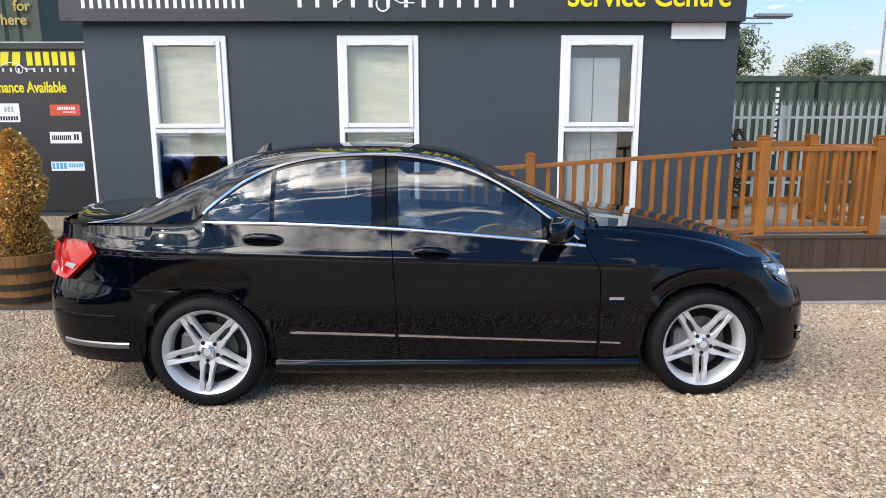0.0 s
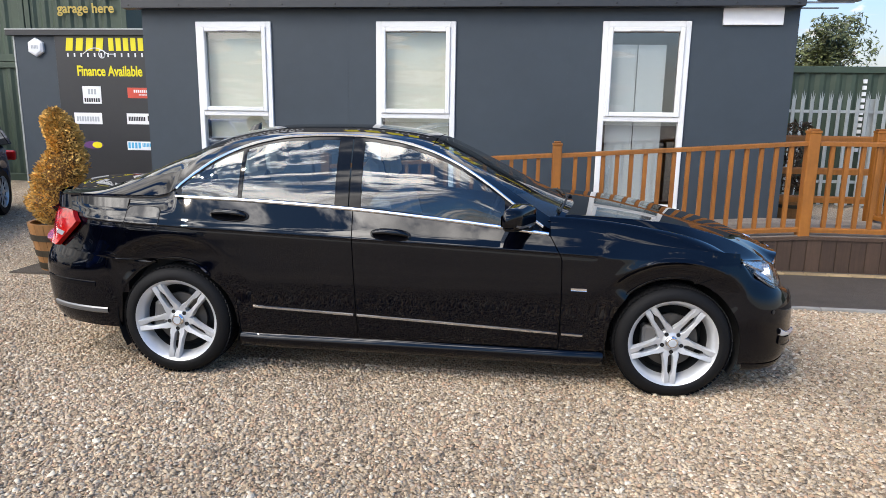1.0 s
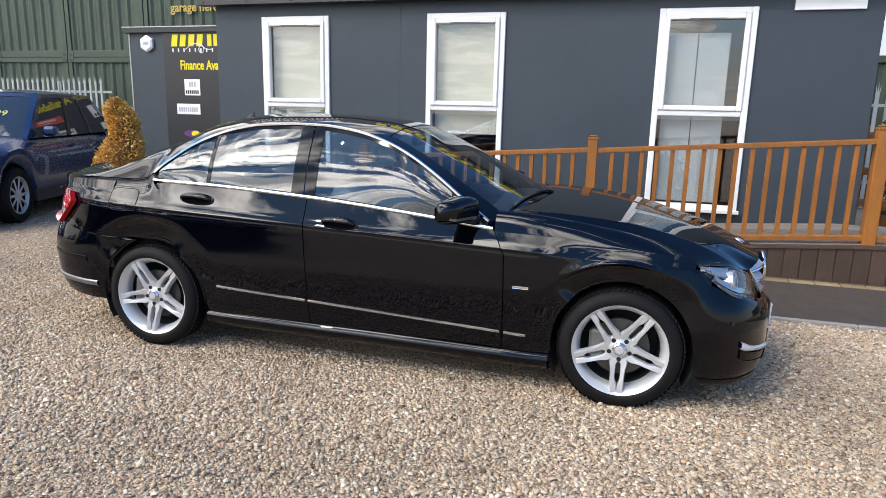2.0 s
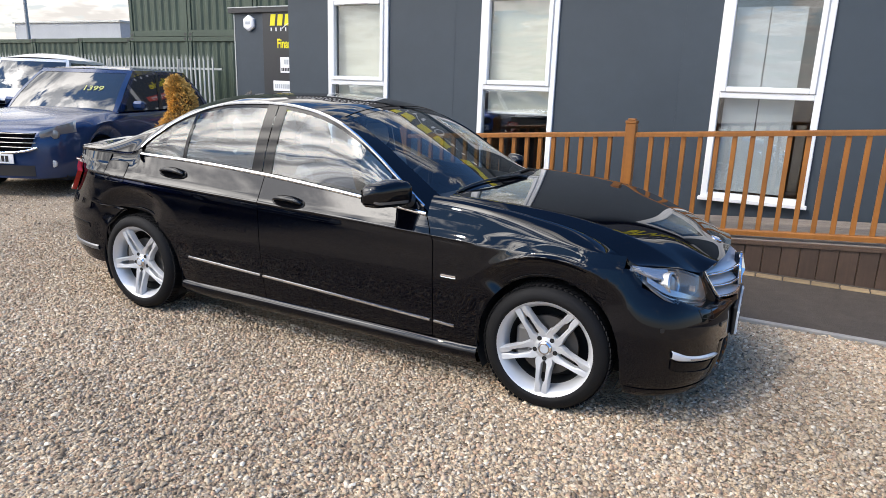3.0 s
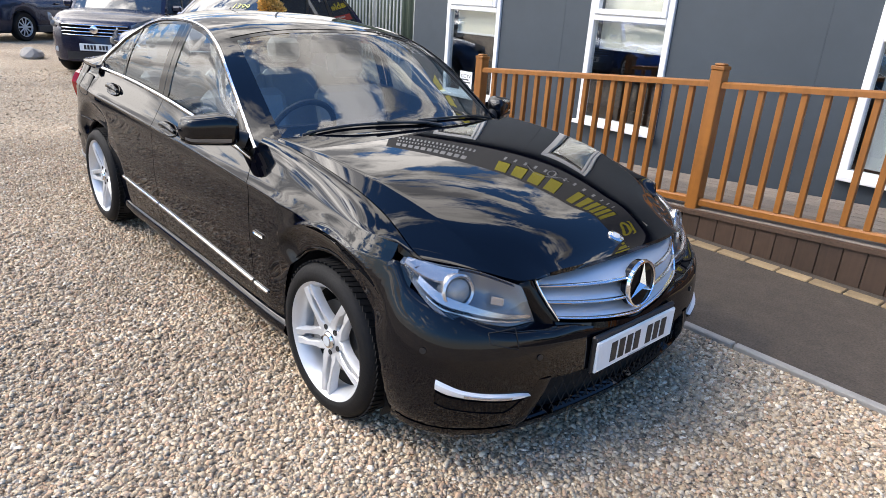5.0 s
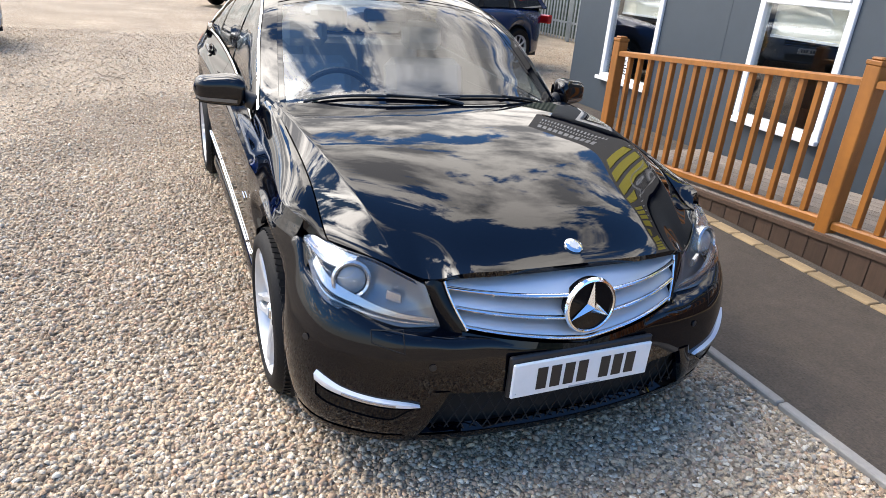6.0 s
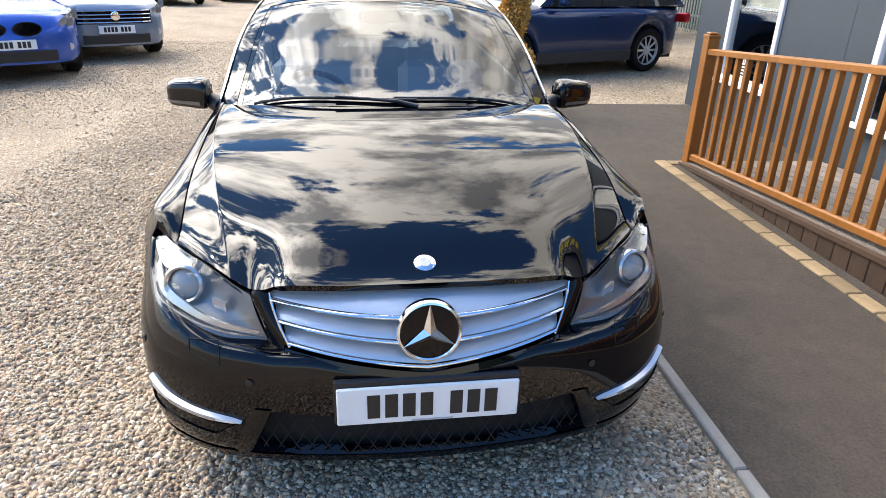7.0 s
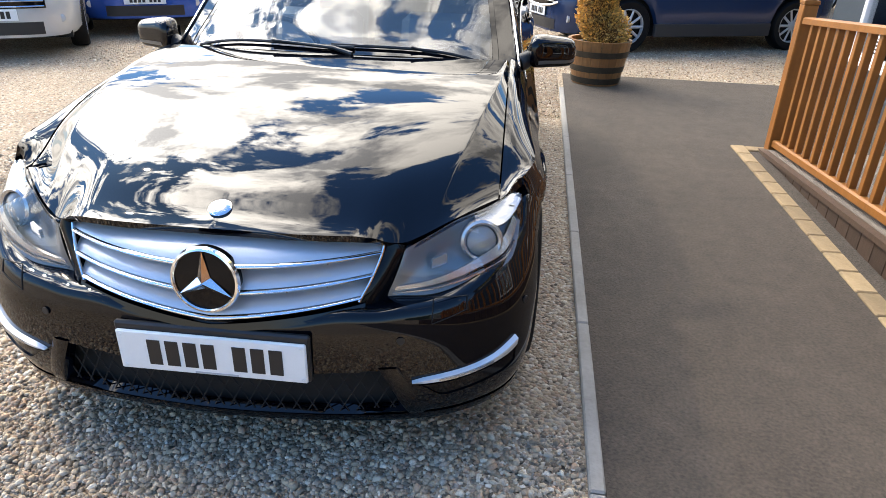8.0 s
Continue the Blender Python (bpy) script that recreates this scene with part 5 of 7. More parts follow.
        # --- door mirror: a boxy shell, flat below, highest near its foot
        def shell(u, a, grow=0.0):
            k = max(.0, 1 - abs(2 * u - 1) ** 8) ** .5 * .88 + .12
            y = .805 + .218 * u
            xm = .545 - .085 * u
            zlo, zhi = .906 + .004 * u, 1.042 - .022 * max(0, u - .35) / .65
            zm, hz, hx = (zlo + zhi) / 2, (zhi - zlo) / 2 * k + grow, (.098 - .030 * u) * k + grow
            ca_, sa_ = math.cos(a), math.sin(a)
            return (xm + hx * math.copysign(abs(ca_) ** .62, ca_) * (1.0 if ca_ > 0 else .42), y * sd, zm + hz * math.copysign(abs(sa_) ** .55, sa_))

        ring = np.linspace(0, 2 * math.pi, 33)[:-1]
        bmf = bmesh.new()
        vs = grid(bmf, [[shell(u, a) for a in ring] for u in np.linspace(0, 1, 17)], close=True, flip=sd > 0)
        bmf.faces.new(vs[0]); bmf.faces.new(vs[-1])
        bmesh.ops.recalc_face_normals(bmf, faces=bmf.faces)
        mr_ = part("door_mirror", bmf, M_paint, car, "black door mirror", 50)
        bmf = bmesh.new()
        grid(bmf, [[shell(u, a, .002) for u in np.linspace(.22, .96, 12)] for a in (-.50, -.36, -.22)], flip=sd > 0)
        part("indicator", bmf, M_bezel, mr_, "smoked indicator strip", True)
        bmf = bmesh.new()
        grid(bmf, [[shell(u, a, .0025) for u in np.linspace(.04, .97, 12)] for a in (-1.9, -1.3, -.95)], flip=sd > 0)
        part("lower_shell", bmf, M_black, mr_, "matt black lower shell", True)
        bmf = bmesh.new()
        grid(bmf, [[(.489 - .062 * (u - .1) , (.815 + .190 * u) * sd, .926 + .006 * u + (.080 - .02 * u) * t) for u in even(6)] for t in even(4)], flip=sd < 0)
        part("mirror_glass", bmf, M_chrome, mr_, "mirror glass")
        bmf = bmesh.new()
        tube(bmf, [(.585, .770 * sd, .925), (.570, .800 * sd, .938), (.545, .835 * sd, .955)], [.040, .036, .030], 12)
        part("stalk", bmf, M_black, mr_, "", True)

        # --- front bumper corner lamps
        bmf = bmesh.new()
        pts = [(.530, .338), (.60, .343), (.68, .351), (.74, .361), (.785, .376), (.808, .390)]
        zy = curve(pts)
        th = curve([(.530, .0015), (.56, .008), (.63, .0115), (.70, .0115), (.75, .0135), (.79, .019), (.808, .018)])
        ys = np.linspace(.530, .808, 20)
        grid(bmf, mirrored([[skin(s_of_y(y), zy(y) + th(y) * a, o) for y in ys] for a, o in ((-1, .000), (-.6, .012), (.6, .014), (1, .000))], sd), flip=sd < 0)
        dl = part("daytime_lamp", bmf, M_drl, car, "bright daytime running lamp strip", 60)
        bmf = bmesh.new()
        grid(bmf, mirrored([[skin(s_of_y(y), zy(y) + th(y) * a, .0165) for y in np.linspace(.60, .74, 10)] for a in (-.35, .35)], sd), flip=sd < 0)
        part("led_strip", bmf, M_reflector, dl)
        bmf = bmesh.new()                                                  # under the lamp no recess is cut: a raised patch painted as its shade
        grid(bmf, mirrored([[skin(s_of_y(y), zy(y) - th(y) - .006 - d * step(.545, .62, y), .003) for y in ys] for d in (0, .02, .045)], sd), flip=sd < 0)
        part("air_slot", lip(bmf, .004), M_black_gloss, car, "raised dark patch painted as the shade of the lower air slot", True)
        ring = [(.683, .572), (.590, .580), (.582, .512), (.676, .538), (.683, .572)]
        pts = [(a[0] + (b[0] - a[0]) * k / 6, a[1] + (b[1] - a[1]) * k / 6) for a, b in zip(ring, ring[1:]) for k in range(6)]
        bmf = bmesh.new()
        tube(bmf, [(q[0], q[1] * sd, q[2]) for q in (skin(s_of_y(y), z, .0004) for y, z in pts + pts[:1])], .0018, 5)
        part("washer_cover", bmf, M_dark, car, "thin gap round the washer cover")
        # parking sensor
        c = skin(s_of_x(1.90), .50, .001)
        part("parking_sensor", lathe(bmesh.new(), [(.011, 0), (.011, .003)], 16, facing(c, (.6, .8, 0))), M_black, car)
        c = skin(s_of_y(.50), .47, .001)
        part("parking_sensor", lathe(bmesh.new(), [(.011, 0), (.011, .003)], 16, facing(c, (.97, .25, 0))), M_black, car)
        # lower corner splitter
        bmf = bmesh.new()
        ss = np.linspace(0.0, s_of_x(1.76), 22)
        grid(bmf, mirrored([[skin(s, z, o) for s in ss] for z, o in ((.150, -.02), (.160, .012), (.182, .018), (.205, .004))], sd), flip=sd < 0)
        part("splitter", bmf, M_paint, car, "black lower splitter", 60)

    # --- front bumper, one piece from arch to arch
    yt = [(0, .506), (.2, .516), (.36, .540), (.43, .540), (.50, .548), (.585, .556), (.695, .582), (.775, .618)]
    keys = [(s_of_y(y), z) for y, z in yt] + [(s_of_x(1.80), .672), (s_of_x(1.715), .752), (s_of_x(1.69), .735), (s_of_x(1.60), .688), (s_of_x(1.50), .642)]
    ztf = curve(keys)
    s1 = s_of_x(1.50)
    ss = list(np.linspace(0, .62, 36)) + list(np.linspace(.64, s1, 46))
    rows = []
    fr = [0, .05, .10, .16, .22, .28, .34, .40, .46, .52, .58, .66, .74, .82, .88, .94, 1.0]
    for t in fr:
        row = []
        for s in ss:
            x = plan(s)[0]
            zb_ = arch(x, .200 if s > .4 else .190)
            zt_ = max(ztf(s), zb_ + .003)
            row.append(skin(s, zb_ + (zt_ - zb_) * t))
        rows.append([(p[0], -p[1], p[2]) for p in row[::-1]] + row[1:])
    for dep, dz in ((.012, .006), (.040, .010), (.080, .012)):               # ledge back to lamps and grille
        row = []
        for s in ss:
            f = step(1.70, 1.86, plan(s)[0])
            p = skin(s, max(ztf(s), arch(plan(s)[0], .2) + .003), -dep * f - .001)
            row.append((p[0], p[1], p[2] + dz * f))
        rows.append([(p[0], -p[1], p[2]) for p in row[::-1]] + row[1:])
    bm = bmesh.new()
    vs = grid(bm, rows, flip=False)
    high = {v for r_ in vs[1:10] for v in r_}
    kill = []
    for f in bm.faces:
        c = f.calc_center_median()
        if abs(c.y) < .545 - .45 * (c.z - .2) and c.x > 1.9 and all(v in high for v in f.verts):
            kill.append(f)
    bmesh.ops.delete(bm, geom=kill, context="FACES")
    bmesh.ops.recalc_face_normals(bm, faces=bm.faces)
    mid_f = max(bm.faces, key=lambda f: f.calc_center_median().x)
    if mid_f.normal.x < 0:
        bmesh.ops.reverse_faces(bm, faces=bm.faces)
    lip(bm, .03)
    fb = part("front_bumper", bm, M_paint, car, "black front bumper", 60)
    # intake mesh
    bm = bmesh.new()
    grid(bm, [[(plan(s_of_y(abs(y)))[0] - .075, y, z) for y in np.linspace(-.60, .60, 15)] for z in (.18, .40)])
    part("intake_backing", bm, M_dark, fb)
    for sd in (1, -1):                                                   # smooth cheek either side of the opening
        bm = bmesh.new()
        grid(bm, mirrored([[skin(s_of_y(.545 - .45 * (z - .2) + dy), z, o) for z in np.linspace(.196, .385, 10)] for dy, o in ((-.024, -.030), (-.020, .002), (-.012, .005), (.020, .005), (.034, .0005))], sd))
        outward(bm)
        part("intake_cheek", bm, M_paint, fb, "", 60)
    bm = bmesh.new()
    for k in range(-24, 24):
        for d in (1, -1):
            y0 = k * .045
            pts = [(plan(s_of_y(min(abs(y), .6)))[0] - .035, y, z) for y, z in ((y0, .195), (y0 + d * .10, .375)) if abs(y) < .58]
            if len(pts) == 2:
                tube(bm, pts, .0022, 5)
    tagged(part("intake_mesh", bm, M_dark, fb, "black diamond mesh"), kind="stuff")
    # number plate with bars
    px_ = 2.186
    pl = part("number_plate", boxed(px_ - .012, px_, -.26, .26, .352, .463 + .012, .004), M_plate, fb, "white number plate with dark bars")
    part("plate_holder", boxed(px_ - .03, px_ - .011, -.268, .268, .348, .495, .006), M_black, fb)
    bm = bmesh.new()
    yy = -.175
    for k in range(7):
        if k == 4:
            yy += .035
        part("plate_bar", boxed(px_, px_ + .002, yy, yy + .036, .374, .452), M_black, pl)
        yy += .050
    bm.free()
    for y in (-.245, .245):
        for z in (.365, .462):
            part("screw", lathe(bmesh.new(), [(.005, 0), (.005, .003)], 10, Matrix.Translation((px_, y, z)) @ Matrix.Rotation(radians(90), 4, "Y")), M_plate, pl)
    part("plate_mark", boxed(px_, px_ + .0015, -.05, .07, .357, .362), M_greytext, pl)

    # --- grille
    def G(y, z, o=0.0):
        """The grille's face: swept back to the sides and upwards."""
        k = (abs(y) / .43)
        return (2.150 - .105 * k ** 2.2 - (.12 + .28 * k * k) * (z - .62) + o, y, z)

    half = curve([(.50, .355), (.567, .385), (.621, .412), (.688, .434), (.722, .438)])
    gtop = lambda y: .727 - .005 * (abs(y) / .43) ** 2
    lowc = lambda y: .514 + .052 * (abs(y) / .385) ** 1.12
    gz = lambda y, f: gtop(y) + (lowc(y) - gtop(y)) * f
    wide = lambda f: half(gz(.40, f))
    bm = bmesh.new()
    grid(bm, [[G(y, z, -.11) for y in np.linspace(-.46, .46, 15)] for z in (.47, .60, .735)])
    gr = part("grille", bm, M_dark, car, "silver three-bar grille with a round star emblem")
    uu = [math.copysign(abs(u) ** .9, u) for u in np.linspace(-1, 1, 41)]
    for a, b in ((.03, .275), (.36, .625), (.71, .955)):
        bm = bmesh.new()
        rows = []
        for f, o in ((a - .05, -.100), (a + .02, -.072), (a + (b - a) * .35, -.040), (a + (b - a) * .65, -.018), (a + (b - a) * .9, -.006), (b, -.004)):
            rows.append([G(wide(f) * u, gz(wide(f) * u, f), o) for u in uu])
        grid(bm, rows, flip=False)
        part("louvre", lip(bm, .006), M_silver, gr, "silver louvre", 60)
        bm = bmesh.new()
        rows = []
        for df, o in ((-.018, -.004), (-.012, .004), (.010, .007), (.030, .005), (.040, -.004), (.036, -.022)):
            rows.append([G(wide(b) * u, gz(wide(b) * u, b + df), o) for u in uu])
        grid(bm, rows)
        part("chrome_edge", bm, M_chrome, gr, "thin chrome edge", 60)
        if a < .7:                                                        # small clips under each bar
            for y in (-.30, -.20, .20, .30):
                p = G(y, gz(y, b + .05), -.012)
                part("grille_clip", boxed(p[0] - .01, p[0], y - .002, y + .002, p[2] - .008, p[2] + .006), M_chrome, gr)
    for sd in (1, -1):                                                   # silver ends of the frame, rounded at the upper corner
        pts = [G(sd * (half(z) + .001), z, .001) for z in np.linspace(.562, .712, 12)] + [G(sd * (.434 - .03 * t), .712 + .013 * math.sin(t * math.pi / 2), .0) for t in (.3, .7, 1)]
        bm = bmesh.new()
        tube(bm, pts, [.0045] * len(pts), 8)
        part("frame_end", bm, M_chrome, gr, "chrome frame end", True)
        # gloss black cheek from the grille to the head lamp
        rows = []
        for t in even(10):
            zi = .538 + (.716 - .538) * t
            g = Vector(G(half(min(max(zi, .555), .722)) + .003, zi, -.006))
            o = Vector((2.026, .456, .540)).lerp(Vector((1.996, .494, .682)), min(1, t / .8))
            if t > .8:
                o = Vector((1.996, .494, .682)).lerp(Vector((1.998, .478, .698)), (t - .8) / .2)
            rows.append([g + Vector((-.05, 0, 0))] + [g.lerp(o, u) + Vector((.010, .002, 0)) * math.sin(math.pi * u) for u in even(5)] + [o + Vector((-.05, .004, 0))])
        panel("nose_cheek", rows, M_black_gloss, car, sd, "gloss black cheek beside the grille", 0)
    bm = bmesh.new()                                                      # black lip under the grille
    grid(bm, [[G(y, lowc(y) + dz, o) for y in np.linspace(-.40, .40, 33)] for dz, o in ((-.008, -.03), (-.010, .002), (-.030, .006), (-.044, -.02))])
    part("grille_surround", lip(bm, .004), M_paint, gr, "gloss black lower lip", True)
    # star emblem: ring, dark disc, three tapered arms
    em = Matrix.Translation((2.158, 0, .632)) @ Matrix.Rotation(radians(90 - 5), 4, "Y")
    part("emblem_disc", lathe(bmesh.new(), [(.088, -.03), (.086, .0), (.001, .003)], 40, em), M_black_gloss, gr, "black emblem disc", True)
    part("emblem_ring", lathe(bmesh.new(), [(.081, -.004), (.080, .004), (.083, .008), (.089, .006), (.0925, -.004), (.090, -.008)], 48, em, caps=False), M_chrome, gr, "chrome ring", True)
    bm = bmesh.new()
    for k in range(3):
        a = radians(180 + 120 * k)
        d, n = Vector((math.cos(a), math.sin(a), 0)), Vector((-math.sin(a), math.cos(a), 0))
        tip, c = bm.verts.new(em @ (d * .082 + Vector((0, 0, .006)))), bm.verts.new(em @ Vector((0, 0, .022)))
        l, r = bm.verts.new(em @ (d * .010 + n * .017 + Vector((0, 0, .005)))), bm.verts.new(em @ (d * .010 - n * .017 + Vector((0, 0, .005))))
        bm.faces.new((tip, l, c)); bm.faces.new((tip, c, r))
    part("emblem_star", bm, M_chrome, gr, "chrome three-armed emblem")

    # --- roof, screens, boot
    def crown_rows(x_of, qs, n, out=0.0):
        """Rows across; x_of(t, q) gives the place along."""
        return [[crown(x_of(k / n, q), q, out) for q in qs] for k in range(n + 1)]

    qs = lambda lim, n: [lim * (2 * k / n - 1) for k in range(n + 1)]
    front_base = lambda q: .885 - .13 * q * q
    ws = panel("windscreen", crown_rows(lambda t, q: front_base(q) + (.055 - .02 * q * q - front_base(q)) * t, qs(.885, 32), 20, -.004), M_screen, car, 1, "tinted windscreen reflecting clouds", 0)
    ws.visible_shadow = False
    bm = bmesh.new()
    lim = .885
    for q0, q1 in ((-lim, -lim + .035), (lim - .035, lim)):
        grid(bm, [[crown(front_base(q) + (.05 - front_base(q)) * t, q, -.0025) for q in (q0, q1)] for t in even(16)])
    grid(bm, [[crown(.055 - .02 * q * q + d, q, -.0025) for q in qs(lim, 24)] for d in (0, .035)])
    grid(bm, [[crown(front_base(q) - d, q, -.0025) for q in qs(lim, 24)] for d in (-.01, .055)])
    part("screen_border", bm, M_paint, ws, "black glass border", True)
    # price-free small sticker low on the driver's side, and a dark sensor block at the top
    c = crown(.77, -.70, 0.0)
    part("sticker", lathe(bmesh.new(), [(.03, 0), (.03, .001)], 20, Matrix.Translation((c[0], c[1], c[2])) @ Matrix.Rotation(radians(28), 4, "Y") @ Matrix.Diagonal((.5, 1.2, 1, 1))), M_green, ws, "small oval green sticker")
    panel("roof", crown_rows(lambda t, q: .050 - .02 * q * q + (-1.215 + .02 * q * q - .05 + .02 * q * q) * t, qs(1.0, 36), 26), M_paint, car, 1, "black roof panel", .02)
    rg = panel("rear_screen", crown_rows(lambda t, q: -1.222 + .04 * q * q + (-1.835 + 1.222 + .01 * q * q) * t, qs(.795, 24), 14, -.003), M_screen, car, 1, "tinted rear screen", 0)
    rg.visible_shadow = False
    bm = bmesh.new()
    rows = [[crown(-1.845 + .05 * q * q + (plan(s_of_y(abs(q) * .66, True))[0] + .122 + .09 * q * q + 1.845 - .05 * q * q) * t, q, .008 * step(.75, 1, t) * (1 - q * q)) for q in qs(.93, 26)] for t in even(12)]
    rows += [[(p[0] - dx, p[1], p[2] - dz) for p in rows[12]] for dx, dz in ((.008, .010), (.006, .030))]
    rows.append([(skin(s_of_y(abs(p[1]), True), .90)[0] - .003, p[1], .90) for p in rows[12]])
    grid(bm, rows)
    bmesh.ops.recalc_face_normals(bm, faces=bm.faces)
    if sum(f.normal.z for f in bm.faces) < 0:
        bmesh.ops.reverse_faces(bm, faces=bm.faces)
    bt = part("boot_lid", lip(bm, .03), M_paint, car, "black boot lid", 60)
    rows = [[(lambda p: (p[0], p[1] * sg, p[2]))(skin(s, z)) for sg, s in [(-1, s_) for s_ in np.linspace(s_of_y(.70, True), S_END, 12)] + [(1, s_) for s_ in np.linspace(S_END, s_of_y(.70, True), 12)[1:]]] for z in np.linspace(.702, 1.0, 11)]
    panel("boot_face", rows, M_paint, bt, 1, "", .01)
    part("rear_plate", boxed(-2.380, -2.366, -.26, .26, .74, .85, .003), M_plate_yellow, bt, "yellow rear number plate")
    for sd in (1, -1):
        rows = []
        for q in (.90, .93, .96, .985, 1.0):
            xe = -2.19 + .04 * step(.90, 1.0, q)
            row = [Vector(crown(x, q)) for x in np.linspace(-1.99, xe, 10)]
            row += [row[-1] + Vector(d_) for d_ in ((-.004, 0, -.004), (-.006, 0, -.012))]
            rows.append(row)
        panel("rear_deck_side", rows, M_paint, car, sd, "", .02)
    s0 = s_of_x(-1.50)
    seam = curve([(-1.50, .643), (-1.75, .660), (-2.0, .688), (-2.13, .698), (-2.5, .698)])
    ss = list(np.linspace(s0, S_END, 46))
    rows = []
    for t in even(12):
        row = []
        for s in ss:
            x = plan(s)[0]
            zb_ = arch(x, .245)
            row.append(skin(s, zb_ + (max(seam(x), zb_ + .003) - zb_) * t, -.003 * step(.8, 1, t)))
        rows.append([(p[0], -p[1], p[2]) for p in row] + row[::-1][1:])
    bm = bmesh.new()
    grid(bm, rows)
    bmesh.ops.recalc_face_normals(bm, faces=bm.faces)
    if min(bm.faces, key=lambda f: f.calc_center_median().x).normal.x > 0:
        bmesh.ops.reverse_faces(bm, faces=bm.faces)
    rb = part("rear_bumper", lip(bm, .02), M_paint, car, "black rear bumper", 60)
    for sd in (1, -1):
        for z, o, x0 in ((.50, .004, -1.86), (.345, .008, -1.80)):
            bm = bmesh.new()
            grid(bm, mirrored([[skin(s, z + d + .02 * (s - s_of_x(x0)), o2) for s in np.linspace(s_of_x(x0), s_of_x(x0) + .42, 12)] for d, o2 in ((-.018, .001), (-.01, o), (.01, o), (.018, .001))], sd), flip=sd > 0)
            part("bumper_strip", bm, M_black_gloss if z > .4 else M_bezel, rb, "", True)

    # --- wipers and cowl
    part("cowl", lip(grid_bm([[crown(front_base(q) + d, q, o) for q in qs(.90, 20)] for d, o in ((-.005, -.012), (.03, -.030), (.07, -.055))]), .01), M_black, car, "black cowl panel", True)
    for y0, y1, lift in ((.10, -.60, .009), (.66, .0, .007)):
        bm = bmesh.new()
        pts = []
        for t in even(12):
            y = y0 + (y1 - y0) * t
            q = y / .78
            x = front_base(q) - .022 - .020 * t
            pts.append(Vector(crown(x, q, lift)))
        tube(bm, pts, .0065, 6)
        w = part("wiper_blade", bm, M_black, car, "black wiper blade", True)
        bm = bmesh.new()
        base = Vector(crown(front_base(y0 / .78) + .02, y0 / .78, .005))
        tube(bm, [base, base + Vector((-.03, (y1 - y0) * .12, .016)), pts[6] + Vector((.004, 0, .007))], [.011, .008, .005], 8)
        part("wiper_arm", bm, M_black, w, "", True)

    # --- inside: floor, dashboard, wheel, seats
    bm = boxed(-1.9, .95, -.70, .70, .22, .30)
    box(bm, .80, 1.02, -.70, .70, .30, .78)
    box(bm, -1.92, -1.30, -.68, .68, .30, .80)
    box(bm, -1.92, -1.28, -.70, .70, .80, .97, .02)
    for sd in (1, -1):
        box(bm, -1.35, .80, min(.70 * sd, .755 * sd), max(.70 * sd, .755 * sd), .28, .87)
    part("cabin_tub", bm, M_dash, car, "dark cabin lining")
    for sd in (1, -1):
        rows = [[(x, skin(s_of_x(x), belt(x))[1] - .012 - o, z(x)) for x in np.linspace(.66, -1.36, 24)] for o, z in ((.080, lambda x: .70), (.055, lambda x: belt(x) - .03), (.045, lambda x: belt(x) + .026), (.030, lambda x: belt(x) + .028), (.026, lambda x: belt(x) + .002))]
        panel("door_card", rows, M_dash, car, sd, "dark inner door trim", 0)
    bm = bmesh.new()
    prof = [(.93, .915), (.80, .935), (.60, .925), (.50, .88), (.47, .80), (.52, .62), (.6, .5)]
    grid(bm, [[(x + .05 * (1 - (y / .7) ** 2) - .02, y, z) for y in np.linspace(-.70, .70, 15)] for x, z in prof])
    part("dashboard", bm, M_dash, car, "dark dashboard", True)
    sw = Matrix.Translation((.37, -.36, .885)) @ Matrix.Rotation(radians(-68), 4, "Y")
    bm = bmesh.new()
    tube(bm, [sw @ Vector((.18 * math.cos(a), .18 * math.sin(a), 0)) for a in np.linspace(0, 2 * math.pi, 37)], .015, 8, False)
    box(bm, -.05, .05, -.17, .17, -.012, .012, .004, sw)
    box(bm, -.17, 0, -.03, .03, -.012, .012, .004, sw)
    part("steering_wheel", bm, M_dash, car, "dark steering wheel", True)

    def seat(x, y, w, back=True):
        bm = bmesh.new()
        box(bm, x - .02, x + .50, y - w / 2, y + w / 2, .34, .50, .05)
        box(bm, -.07, .07, -w / 2, w / 2, 0, .58, .05, Matrix.Translation((x - .02, y, .46)) @ Matrix.Rotation(radians(-17), 4, "Y"))
        s = part("seat", bm, M_leather, car, "pale grey leather seat", True)
        bm = boxed(-.045, .045, -.13, .13, 0, .17, .04, m=Matrix.Translation((x - .22, y, 1.06)) @ Matrix.Rotation(radians(-10), 4, "Y"))
        part("headrest", bm, M_leather, s, "", True)

    for y in (-.36, .36):
        seat(-.10, y, .50)
    for y in (-.42, .0, .42):
        seat(-.98, y, .44)
    part("rear_view_mirror", boxed(.02, .05, -.12, .12, 1.245, 1.31, .012), M_black, car, "dark rear view mirror")
    bm = bmesh.new()
    grid(bm, [[crown(x, q, -.03) for q in qs(.93, 16)] for x in np.linspace(-.02, -1.2, 10)])
    part("headlining", bm, M_leather, car, "", True)

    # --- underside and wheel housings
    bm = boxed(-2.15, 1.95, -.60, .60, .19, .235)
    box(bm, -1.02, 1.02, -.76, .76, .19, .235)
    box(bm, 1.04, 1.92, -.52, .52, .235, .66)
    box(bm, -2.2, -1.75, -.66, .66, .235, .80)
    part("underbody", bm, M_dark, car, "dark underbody")
